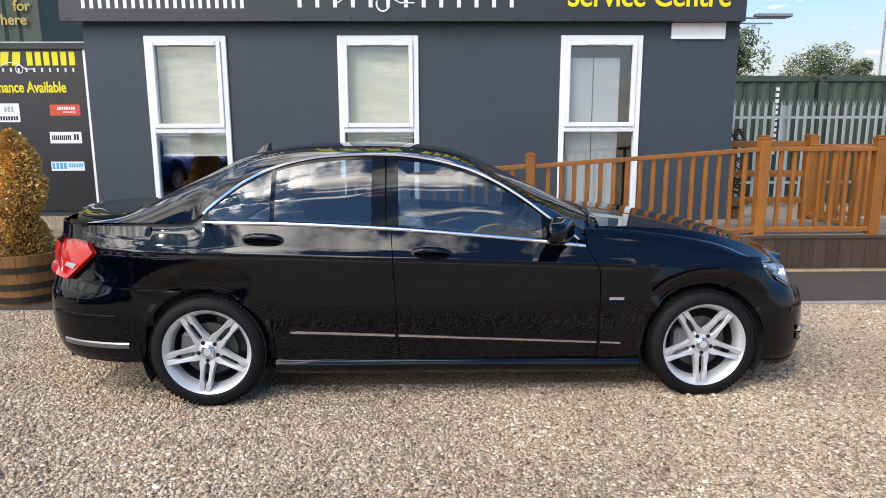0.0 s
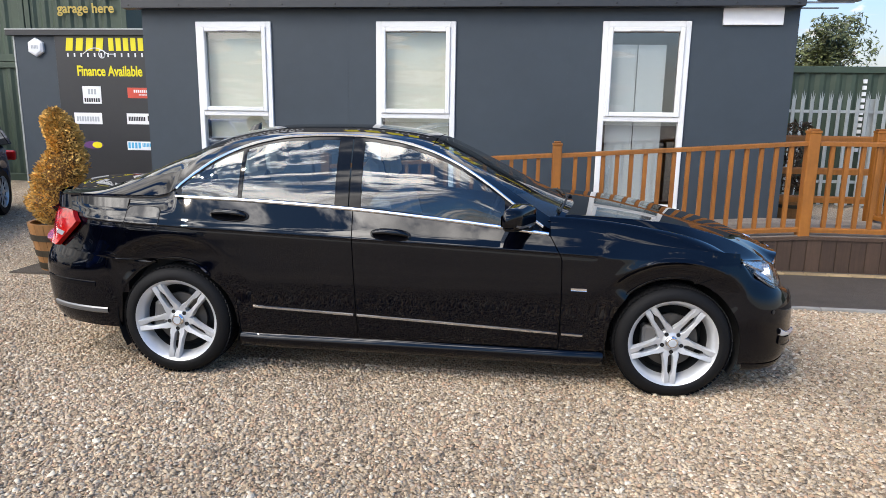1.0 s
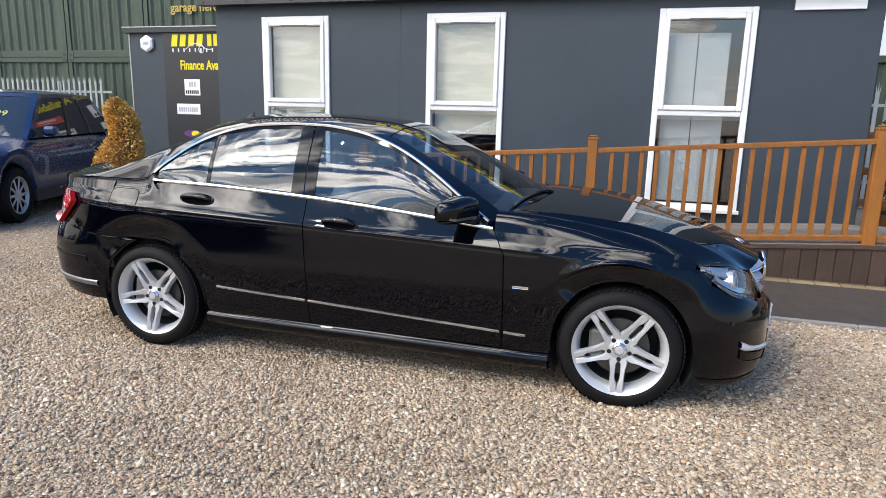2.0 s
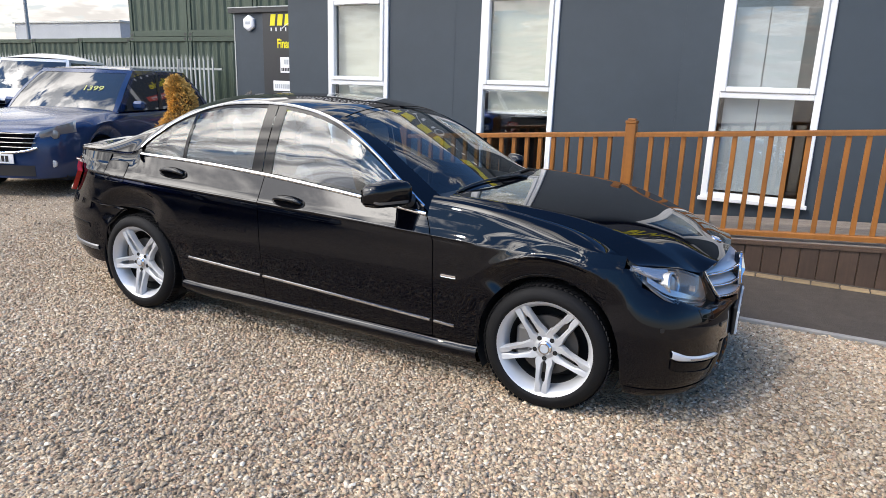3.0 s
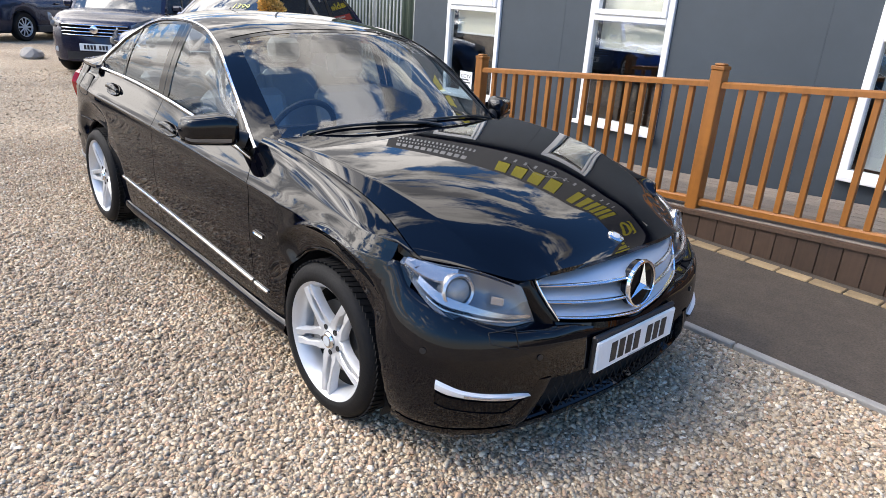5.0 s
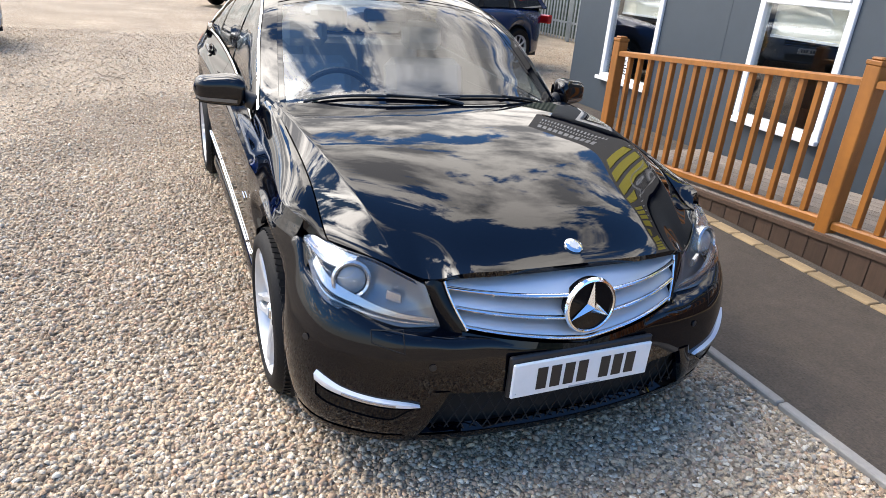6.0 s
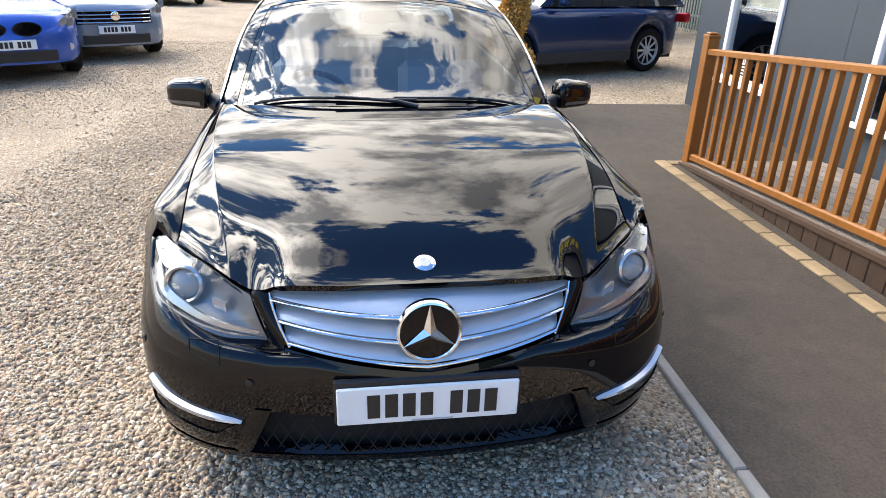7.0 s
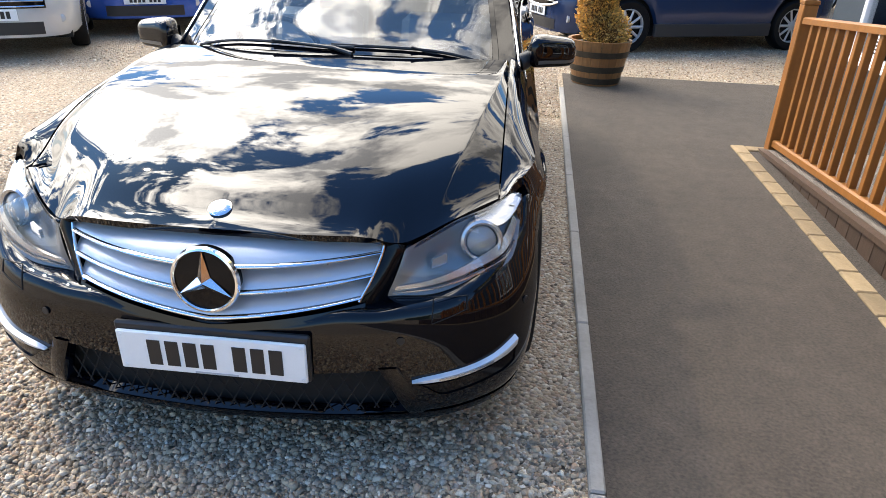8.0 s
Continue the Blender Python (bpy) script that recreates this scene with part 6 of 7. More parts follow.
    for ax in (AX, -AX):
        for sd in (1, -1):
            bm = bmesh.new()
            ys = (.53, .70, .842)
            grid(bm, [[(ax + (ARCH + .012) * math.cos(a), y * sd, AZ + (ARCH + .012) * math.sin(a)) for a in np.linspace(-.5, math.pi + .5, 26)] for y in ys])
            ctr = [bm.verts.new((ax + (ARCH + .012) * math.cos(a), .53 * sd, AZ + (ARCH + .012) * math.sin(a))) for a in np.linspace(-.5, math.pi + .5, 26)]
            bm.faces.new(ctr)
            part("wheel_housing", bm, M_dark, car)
    # --- wheels
    w0 = wheel(car, AX, -.775, -1)
    for ax, sd in ((-AX, -1), (AX, 1), (-AX, 1)):
        c = copy_thing(w0, pose(ax, .775 * sd, AZ, 0, 7 if ax < 0 else 0, 0 if sd < 0 else 180))
        c.parent = car
    # roof aerial fin
    bm = bmesh.new()
    grid(bm, [[(-1.16 - .10 * t * (1 - .4 * h), .012 * (1 - h) * s_ * math.sin(math.pi * (.1 + .8 * t)), top_z(-1.16 - .1 * t) + .045 * h) for t in even(6)] for s_, h in ((1, 0), (1, .5), (0, 1), (-1, .5), (-1, 0))])
    part("aerial_fin", bm, M_paint, car, "small roof aerial fin", True)


def grid_bm(rows, flip=False):
    bm = bmesh.new()
    grid(bm, rows, flip)
    return bm


spoke_out = curve([(.034, .036), (.070, .0455), (.085, .044), (.105, .038), (.14, .0355), (.19, .034), (.228, .034)])
spoke_in = curve([(.034, .001), (.066, .001), (.078, .0115), (.16, .0125), (.176, .006), (.192, .001), (.228, .001)])


def wheel(parent, x, y, sd):
    """A wheel whose outer face looks along -y: tyre, rim with five twin spokes, hub and brake."""
    R = Matrix.Rotation(radians(90), 4, "X")                             # lathe axis on to -y
    w = .098
    t_prof = [(.232, -w), (.258, -w - .010), (.286, -w - .004), (.304, -w + .018), (.310, -w + .045), (.311, 0), (.310, w - .045), (.304, w - .018), (.286, w + .004), (.258, w + .010), (.246, w + .008), (.237, w)]
    hub = new("wheel")
    hub.parent = parent
    hub.matrix_basis = pose(x, y, AZ, 0, 0, 0)
    tagged(hub, "silver five twin-spoke alloy wheel")
    part("tyre", lathe(bmesh.new(), t_prof, 64, R, caps=False), M_tyre, hub, "black rubber tyre", 50)
    bm = bmesh.new()                                                      # tread blocks
    for k in range(72):
        a = 2 * math.pi * k / 72
        for j in (-1, 1):
            box(bm, -.0095, .0095, j * .055 - .028, j * .055 + .028, .3085, .3140, 0, Matrix.Rotation(a + j * .02, 4, "Y") @ Matrix.Rotation(j * .3, 4, "Z"))
    tagged(part("tread", bm, M_tyre, hub), kind="stuff")
    # barrel is alloy like the rim; its shade is painted in as near-black
    part("rim_barrel", lathe(bmesh.new(), [(.196, -.09), (.198, -.02), (.199, .018)], 64, R, caps=False), M_dark, hub, "inner rim with its shade painted near-black", 50)
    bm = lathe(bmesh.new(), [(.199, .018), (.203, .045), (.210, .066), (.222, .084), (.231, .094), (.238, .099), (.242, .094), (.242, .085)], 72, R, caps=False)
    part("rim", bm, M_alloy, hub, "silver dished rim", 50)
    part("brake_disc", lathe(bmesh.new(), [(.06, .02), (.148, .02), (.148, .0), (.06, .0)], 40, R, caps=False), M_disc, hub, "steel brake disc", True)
    # near-black disc painted as the shade behind the spokes
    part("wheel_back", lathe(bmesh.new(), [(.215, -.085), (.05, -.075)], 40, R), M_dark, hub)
    part("brake_caliper", boxed(-.155, -.075, -.055, .025, -.075, .085, .015), M_bezel, hub)
    # twin spokes: a slot between the two, webs that join neighbouring pairs at the hub
    for k in range(5):
        base = 2 * math.pi * k / 5 - math.pi / 2
        d = Vector((math.cos(base), 0, math.sin(base)))
        n = Vector((-math.sin(base), 0, math.cos(base)))
        for j in (-1, 1):
            bm = bmesh.new()
            rows = []
            for f in even(12):
                r = .034 + (.228 - .034) * f
                o, i = spoke_out(r), spoke_in(r)
                dep = .066 + .026 * math.sin(math.pi * .5 * f)
                sec = ((i, .034), (i + .001, .007), (i + .004, .0035), (i + (o - i) * .62, .001), (o - .0045, 0), (o - .001, .006), (o + .002, .034))
                rows.append([d * r + n * (j * a) + Vector((0, -(dep - b), 0)) for a, b in sec])
            grid(bm, rows, flip=j > 0)
            part("spoke", bm, M_alloy, hub, "", 32)
    part("hub_plate", lathe(bmesh.new(), [(.074, .028), (.073, .058), (.066, .0655), (.042, .070), (.036, .074), (.036, .066)], 40, R), M_alloy, hub, "", True)
    part("hub_cap", lathe(bmesh.new(), [(.034, .060), (.034, .080), (.028, .086), (.012, .088)], 32, R), M_chrome, hub, "silver hub cap", True)
    part("cap_disc", lathe(bmesh.new(), [(.021, .0875), (.020, .0895)], 24, R), M_greytext, hub)
    for k in range(5):
        a = 2 * math.pi * k / 5 - math.pi / 2
        bm = lathe(bmesh.new(), [(.0115, .04), (.0115, .0715), (.0105, .0725), (.006, .0705)], 10, Matrix.Translation((.053 * math.cos(a), 0, .053 * math.sin(a))) @ R)
        part("wheel_bolt", bm, M_dark, hub)
    return hub


build_saloon(car)

# ---- other parked cars ----
def paint(name, color, metal=0.35):
    return material(name, color, 0.22, metal, coat=0.35, var=0.04, var_scale=2)


M_dimglass = material("dark_car_glass", (0.022, 0.028, 0.032), 0.03, 0.0, spec=0.9)
bsdf(M_dimglass).inputs["IOR"].default_value = 1.6
M_carlamp = material("smoked_headlamp", (0.20, 0.21, 0.22), 0.10, 0.3, coat=1.0)
M_trim = material("grey_plastic_trim", (0.03, 0.03, 0.032), 0.6)
M_pricetag = material("pale_yellow_figures", (0.62, 0.60, 0.20), 0.5)


def small_wheel(parent, x, y, r, sd, wheel_mat):
    R = Matrix.Rotation(radians(90 if sd < 0 else -90), 4, "X")
    h = part("wheel", lathe(bmesh.new(), [(r * .68, -.09), (r * .92, -.10), (r, -.07), (r, .07), (r * .92, .10), (r * .68, .09), (r * .66, .02)], 36, Matrix.Translation((x, y, r)) @ R), M_tyre, parent, "black tyre on a silver wheel", 50)
    bm = lathe(bmesh.new(), [(r * .68, .06), (r * .70, .088), (r * .66, .092), (r * .62, .05)], 32, Matrix.Translation((x, y, r)) @ R, caps=False)
    M = Matrix.Translation((x, y, r)) @ R
    for k in range(10):
        a = 2 * math.pi * k / 10
        d, n = Vector((math.cos(a), math.sin(a), 0)), Vector((-math.sin(a), math.cos(a), 0))
        grid(bm, [[M @ (d * f * r + n * s * .018 + Vector((0, 0, .080 - .01 * abs(s)))) for s in (-1, 0, 1)] for f in (.1, .66)])
    lathe(bm, [(r * .16, .05), (r * .16, .088), (r * .1, .092)], 16, M)
    part("rim", bm, wheel_mat, h, "silver spoked rim", True)


def parked_car(name, label, x, y, heading, L, W, H, paint_mat, shape, grille="bars", price=False, lower=None):
    """A car from its side profile: shape holds bonnet height, waist height, screen base, screen top, roof end, tail base (x from the middle, as shares of the length) and tail height."""
    hood_z, waist, xb, xt, xr, xe, tail_z = shape
    c = thing(name, label, "car", pose(x, y, 0, 0, 0, heading), "parked cars")
    hl, wb, r, z0 = L / 2, L * .59 / 2, .34 if H > 1.55 else .32, .24
    ax = (wb + .01, -wb + .01)
    top = curve([(-hl, tail_z - .12), (-hl + .06, tail_z), (xe * L, tail_z if xe > -.45 else waist), (xb * L - .25, waist), (xb * L, waist + .01), (xb * L + (hl - xb * L) * .45, hood_z + .06), (hl - .25, hood_z - .04), (hl - .08, hood_z - .14), (hl, hood_z - .25)] if xe > -.45 else [(-hl, waist - .25), (-hl + .08, waist), (xb * L - .2, waist), (xb * L, waist + .01), (xb * L + (hl - xb * L) * .45, hood_z + .06), (hl - .25, hood_z - .04), (hl - .08, hood_z - .14), (hl, hood_z - .25)])
    half = lambda xx: W / 2 * (1 - abs(xx / (hl + .012)) ** 7) ** .28
    xs = list(np.linspace(-hl, -hl + .3, 8)) + list(np.linspace(-hl + .36, hl - .36, 46)) + list(np.linspace(hl - .3, hl, 9))

    def bottom(xx):
        for a in ax:
            if abs(xx - a) < r + .05:
                return r + math.sqrt((r + .05) ** 2 - (xx - a) ** 2)
        return z0
    rows = []
    for xx in xs:
        w, t, b = half(xx), top(xx), bottom(xx)
        sec = [(w * .93, b), (w * .985, b + .06), (w, b + (t - b) * .35), (w * .995, b + (t - b) * .62), (w * .965, t - .10), (w * .90, t - .035), (w * .78, t - .010), (w * .5, t + .012), (0, t + .02)]
        rows.append([(xx, -yy, zz) for yy, zz in sec] + [(xx, yy, zz) for yy, zz in sec[::-1][1:]])
    bm = bmesh.new()
    grid(bm, rows, flip=False)
    bm.faces.new([v for v in list(bm.verts)[:17]])
    bm.verts.ensure_lookup_table()
    n = len(bm.verts)
    bm.faces.new([bm.verts[k] for k in range(n - 17, n)])
    bmesh.ops.recalc_face_normals(bm, faces=bm.faces)
    body = part("body", bm, paint_mat, c, "", 40)
    bm = bmesh.new()
    box(bm, -hl + .25, hl - .25, -W / 2 + .16, W / 2 - .16, .2, .8)
    part("underbody", bm, M_dark, c)
    # dark lower edge
    for sd in (1, -1):
        part("lower_trim", boxed(-wb + r + .07, wb - r - .05, min(sd * (W / 2 - .06), sd * (W / 2 + .004)), max(sd * (W / 2 - .06), sd * (W / 2 + .004)), z0 - .03, z0 + (.14 if H > 1.55 else .05), .01), lower or M_trim, c)
    # cabin: glass lower part, painted roof and pillars
    xbL, xtL, xrL, xeL = xb * L, xt * L, xr * L, xe * L
    wr, ww = W / 2 * .765, W / 2 * .915

    def cab(xx, yk, zk, o=0.0):
        """Cabin skin: xx between screens; zk 0 at the waist, 1 at the roof edge."""
        f0 = xbL + (xtL - xbL) * zk
        f1 = xeL + (xrL - xeL) * zk
        px_ = f1 + (f0 - f1) * xx
        return (px_, (ww + (wr - ww) * max(zk, 0) ** 1.2 + o) * yk, waist - .02 + (H - .06 - waist + .02) * zk)

    for sd in (1, -1):
        bm = bmesh.new()
        grid(bm, [[cab(u, sd, k) for u in np.linspace(0, 1, 16)] for k in np.linspace(0, 1, 8)])
        recalc_out(bm)
        part("side_glass", bm, M_dimglass, c, "dark side windows", True)
        for u0, u1 in ((-.01, .035), (.30, .34) if L > 4.2 else (.02, .05), (.57, .61), (.955, 1.01)):
            bm = bmesh.new()
            grid(bm, [[cab(u, sd, k, .006) for u in np.linspace(u0, u1, 3)] for k in np.linspace(0, 1, 8)])
            recalc_out(bm)
            part("pillar", bm, M_black if .2 < u0 < .9 else paint_mat, c, "", True)
        bm = bmesh.new()
        grid(bm, [[cab(u, sd, k, .007) for u in np.linspace(0, 1, 14)] for k in (.90, 1.0)])
        recalc_out(bm)
        part("roof_frame", bm, paint_mat, c, "", True)
    def screen_pt(u, v, k, o=0.0):
        """Bowed front or rear screen: v across, k up."""
        p = Vector(cab(u, v, k))
        s_ = 1 if u else -1
        p.x += s_ * ((.15 if u else .08) * (1 - abs(v) ** 2.2) + .045 * math.sin(math.pi * k) + o)
        p.z -= .012 * (1 - k)
        return p

    for nm, u in (("windscreen", 1), ("rear_screen", 0)):
        bm = bmesh.new()
        grid(bm, [[screen_pt(u, v, k) for v in np.linspace(-.94, .94, 17)] for k in np.linspace(.02, .95, 10)])
        recalc_out(bm)
        g = part(nm, bm, M_dimglass, c, "dark windscreen" if u else "", True)
        for v0, v1, k0, k1, nm2 in ((-1.01, -.925, 0, 1.0, "pillar"), (.925, 1.01, 0, 1.0, "pillar"), (-1.0, 1.0, .915, 1.0, "header")):
            bm = bmesh.new()
            grid(bm, [[screen_pt(u, v, k, .006) for v in np.linspace(v0, v1, 4 if nm2 == "pillar" else 17)] for k in np.linspace(k0, k1, 10 if nm2 == "pillar" else 3)])
            recalc_out(bm)
            part(nm2, bm, paint_mat, c, "", True)
        bm = bmesh.new()
        grid(bm, [[screen_pt(u, v, k, .004) for v in np.linspace(-.93, .93, 17)] for k in (-.02, .045)])
        recalc_out(bm)
        part("scuttle", bm, M_black, c, "", True)
        if price and u:
            q = Vector(cab(1, -.45, .45)); q.x += .06
            tb, t0_, t1_ = text_mesh("1399", .14, .001)
            slope = math.atan2(xbL - xtL, H - waist)
            mt = Matrix.Translation((q.x + .125, .22, q.z + .02)) @ Matrix.Rotation(-slope, 4, "Y") @ Matrix.Rotation(radians(90), 4, "Z")
            bmesh.ops.transform(tb, matrix=mt, verts=tb.verts)
            for v_ in tb.verts:                                            # figures follow the bowed glass
                k_ = (v_.co.z - waist + .02) / (H - .04 - waist)
                v_.co.x = screen_pt(1, v_.co.y / (ww + (wr - ww) * max(k_, 0) ** 1.2), k_, .004).x
            part("price", tb, M_pricetag, g, "pale yellow price figures")
    bm = bmesh.new()
    rows = []
    for u in np.linspace(1, 0, 18):
        row = []
        for v in np.linspace(-1, 1, 17):
            p = Vector(cab(u, v, 1.0, .008))
            p.z += (.055 if H < 1.8 else .14) * (1 - abs(v) ** 2.5) * (1 - .8 * abs(2 * u - 1) ** 3)
            p.x += (.15 * u - .08 * (1 - u)) * (1 - abs(v) ** 2.2)
            row.append(p)
        rows.append(row)
    grid(bm, rows)
    recalc_out(bm)
    part("roof", bm, paint_mat, c, "", True)
    if H > 1.71 and H < 1.8:
        for sd in (1, -1):
            bm = bmesh.new()
            tube(bm, [Vector(cab(u, .90 * sd, 1.0)) + Vector((0, 0, .055)) for u in np.linspace(.85, .1, 8)], .014, 6)
            part("roof_rail", bm, M_galv, c, "", True)
    # face: lamps, grille, intake, plate, mirrors
    zl = hood_z - .16
    face = lambda yy, zz, o=0.0: (lambda w: (hl - (hl - np.interp(abs(yy), [half(q) * .97 for q in xs[:-11:-1]], xs[:-11:-1])) + o, yy, zz))(0)
    gw = W * .30
    for sd in (1, -1):
        bm = bmesh.new()
        grid(bm, [[face(sd * yy, zl + t * (.034 + .034 * (yy - gw) / .3) + .36 * (yy - gw), .012 + .01 * math.sin(math.pi * (t + 1) / 2)) for yy in np.linspace(gw + .03, W / 2 - .045, 9)] for t in (-1, -.4, .4, 1)], flip=sd < 0)
        recalc_out(bm)
        h = part("headlamp", bm, M_carlamp, c, "clear headlamp", True)
        p = face(sd * (gw + .16), zl + .015, .03)
        part("lamp_bowl", lathe(bmesh.new(), [(.05, -.02), (.05, .006), (.03, .012)], 18, Matrix.Translation(p) @ Matrix.Rotation(radians(90), 4, "Y")), M_bezel, h, "", True)
        bm = bmesh.new()
        yy = W / 2 + .10
        box(bm, xbL - .40, xbL - .27, min(sd * (W / 2 - .03), sd * (W / 2 + .15)), max(sd * (W / 2 - .03), sd * (W / 2 + .15)), waist + .0, waist + .125, .035)
        part("door_mirror", bm, paint_mat, c, "", True)
        for a in ax:
            small_wheel(c, a, sd * (W / 2 - .115), r, sd, M_alloy)
        p = face(sd * (W / 2 - .24), .42, .012)
        part("fog_lamp", lathe(bmesh.new(), [(.045, -.02), (.045, .004), (.03, .008)], 18, Matrix.Translation(p) @ Matrix.Rotation(radians(90), 4, "Y")), M_lens, c, "", True)
        bm = bmesh.new()
        box(bm, -hl - .004, -hl + .10, min(sd * (W / 2 - .36), sd * (W / 2 - .06)), max(sd * (W / 2 - .36), sd * (W / 2 - .06)), tail_z - .28, tail_z - .13, .02)
        part("tail_lamp", bm, M_taillamp, c, "red tail lamp", True)
        for u in (.18, .5):
            q = cab(u + .1, sd, 0)
            part("door_handle", boxed(q[0] - .09, q[0] + .09, min(sd * (W / 2 - .02), sd * (W / 2 + .022)), max(sd * (W / 2 - .02), sd * (W / 2 + .022)), waist - .17, waist - .14, .006), paint_mat, c)
    gz0, gz1 = zl - .16, zl + .035
    if grille == "kidneys":
        for sd in (1, -1):
            bm = lathe(bmesh.new(), [(.16, -.02), (.16, .012), (.14, .016), (.135, .004), (.01, .004)], 24, Matrix.Translation(face(sd * .19, zl - .04, .012)) @ Matrix.Rotation(radians(90), 4, "Y") @ Matrix.Diagonal((.52, 1, 1, 1)))
            part("grille", bm, M_black_gloss, c, "dark twin grille", True)
    else:
        bm = bmesh.new()
        grid(bm, [[face(yy * (1 - .16 * t * (grille == "shield")), gz0 + (gz1 - gz0) * (1 - t) - (.06 * (1 - (yy / gw) ** 2) * t if grille == "shield" else 0), .012) for yy in np.linspace(-gw, gw, 13)] for t in (0, .5, 1)])
        recalc_out(bm)
        g = part("grille", bm, M_black_gloss, c, "dark grille with bright bars", True)
        for k in range(4):
            bm = bmesh.new()
            tube(bm, [face(yy, gz0 + .02 + (gz1 - gz0 - .03) * k / 3, .016) for yy in np.linspace(-gw * .97, gw * .97, 9)], .008 if grille == "bars" else .005, 5)
            part("grille_bar", bm, M_chrome if grille == "bars" else M_bezel, g)
        if grille == "shield":
            bm = bmesh.new()
            tube(bm, [face(yy, gz0 - .055 * (1 - (yy / gw) ** 2) + .10 * max(0, abs(yy) / gw - .8) * 5 * .2, .022) for yy in np.linspace(-gw, gw, 15)], .014, 6)
            part("chrome_wing", bm, M_chrome, g, "", True)
        part("badge", lathe(bmesh.new(), [(.065, -.01), (.065, .008), (.05, .012)], 20, Matrix.Translation(face(0, (gz0 + gz1) / 2 + .015, .028)) @ Matrix.Rotation(radians(90), 4, "Y")), M_chrome, g, "round silver badge", True)
    bm = bmesh.new()
    grid(bm, [[face(yy, zz, .010) for yy in np.linspace(-W * .27, W * .27, 11)] for zz in (.27, .40)])
    recalc_out(bm)
    part("air_intake", bm, M_black, c, "", True)
    pz = .42
    p = face(0, pz, .03)
    pl = part("number_plate", boxed(p[0] - .01, p[0], -.26, .26, pz, pz + .115, .003), M_plate, c, "white number plate with dark bars")
    yy = -.19
    for k in range(7):
        yy += .035 if k == 4 else 0
        part("plate_bar", boxed(p[0], p[0] + .003, yy, yy + .037, pz + .022, pz + .095), M_black, pl)
        yy += .052
    return c


def recalc_out(bm):
    """Faces of an open patch turned away from a point low in the car's middle."""
    bm.normal_update()
    if sum(f.normal.dot(f.calc_center_median() - Vector((0, 0, .6))) * f.calc_area() for f in bm.faces) < 0:
        bmesh.ops.reverse_faces(bm, faces=bm.faces)
    return bm


SUV = (.97, 1.06, .235, .060, -.36, -.465, 1.03)
CROSSOVER = (.92, 1.03, .20, .040, -.31, -.455, 1.03)
SALOON = (.86, .95, .19, .03, -.22, -.36, .98)
ESTATE = (.88, .96, .20, .04, -.42, -.47, .98)
HATCH = (.86, .95, .18, .02, -.38, -.47, .95)
VAN = (1.06, 1.14, .30, .150, -.45, -.475, 1.1)
parked_car("car", "metallic blue sport utility car with a price on the windscreen", -7.13, 7.25, -66, 4.5, 1.80, 1.64, paint("metallic_blue_paint", (0.009, 0.034, 0.10), 0.25), CROSSOVER, "shield", True)
parked_car("van", "small white van parked before the palisade fence", -13.2, 10.2, -50, 4.2, 1.78, 1.86, paint("white_van_paint", (0.72, 0.72, 0.71), 0.0), VAN, "shield")
parked_car("car", "dark navy sport utility car parked on gravel", -11.05, 6.60, -34, 4.4, 1.81, 1.715, paint("dark_navy_paint", (0.010, 0.012, 0.030)), SUV, "bars")
parked_car("car", "dark blue sport utility car seen from its side", -18.0, 6.0, 128, 4.5, 1.85, 1.68, paint("deep_blue_paint", (0.012, 0.020, 0.045)), SUV, "bars")
parked_car("car", "white hatchback car parked on gravel", -16.4, 9.8, 118, 4.2, 1.78, 1.55, paint("white_paint", (0.68, 0.68, 0.68), 0.0), HATCH, "bars")
parked_car("car", "pale blue sport utility car parked by the fence", -14.6, 9.3, -66, 4.5, 1.84, 1.72, paint("pale_blue_paint", (0.24, 0.32, 0.40)), SUV, "bars")
dx_, dy_ = math.cos(radians(34)), math.sin(radians(34))
for fx, fy, lab, pm, shp, gr, L_, H_ in ((-7.20, .50, "grey-blue estate car with bright grille bars", paint("grey_blue_paint", (0.17, 0.22, 0.29)), ESTATE, "bars", 4.75, 1.5),
                                         (-5.08, -.02, "bright blue hatchback with a dark twin grille", paint("bright_blue_paint", (0.012, 0.085, 0.38)), HATCH, "kidneys", 4.35, 1.43),
                                         (-2.98, -.55, "silver saloon car with a barred grille", paint("silver_paint", (0.52, 0.53, 0.53)), SALOON, "bars", 4.6, 1.46),
                                         (-20.0, -1.6, "black hatchback parked far across the gravel", paint("black_paint", (0.01, 0.01, 0.011)), HATCH, "bars", 4.2, 1.45),
                                         (-22.6, .2, "dark grey car parked far across the gravel", paint("dark_grey_paint", (0.05, 0.052, 0.055)), SALOON, "bars", 4.5, 1.45),
                                         (-18.6, -4.4, "silver hatchback parked far across the gravel", paint("pale_silver_paint", (0.45, 0.46, 0.47)), HATCH, "bars", 4.2, 1.46)):
    parked_car("car", lab, fx - dx_ * L_ / 2, fy - dy_ * L_ / 2, 34, L_, 1.80, H_, pm, shp, gr)

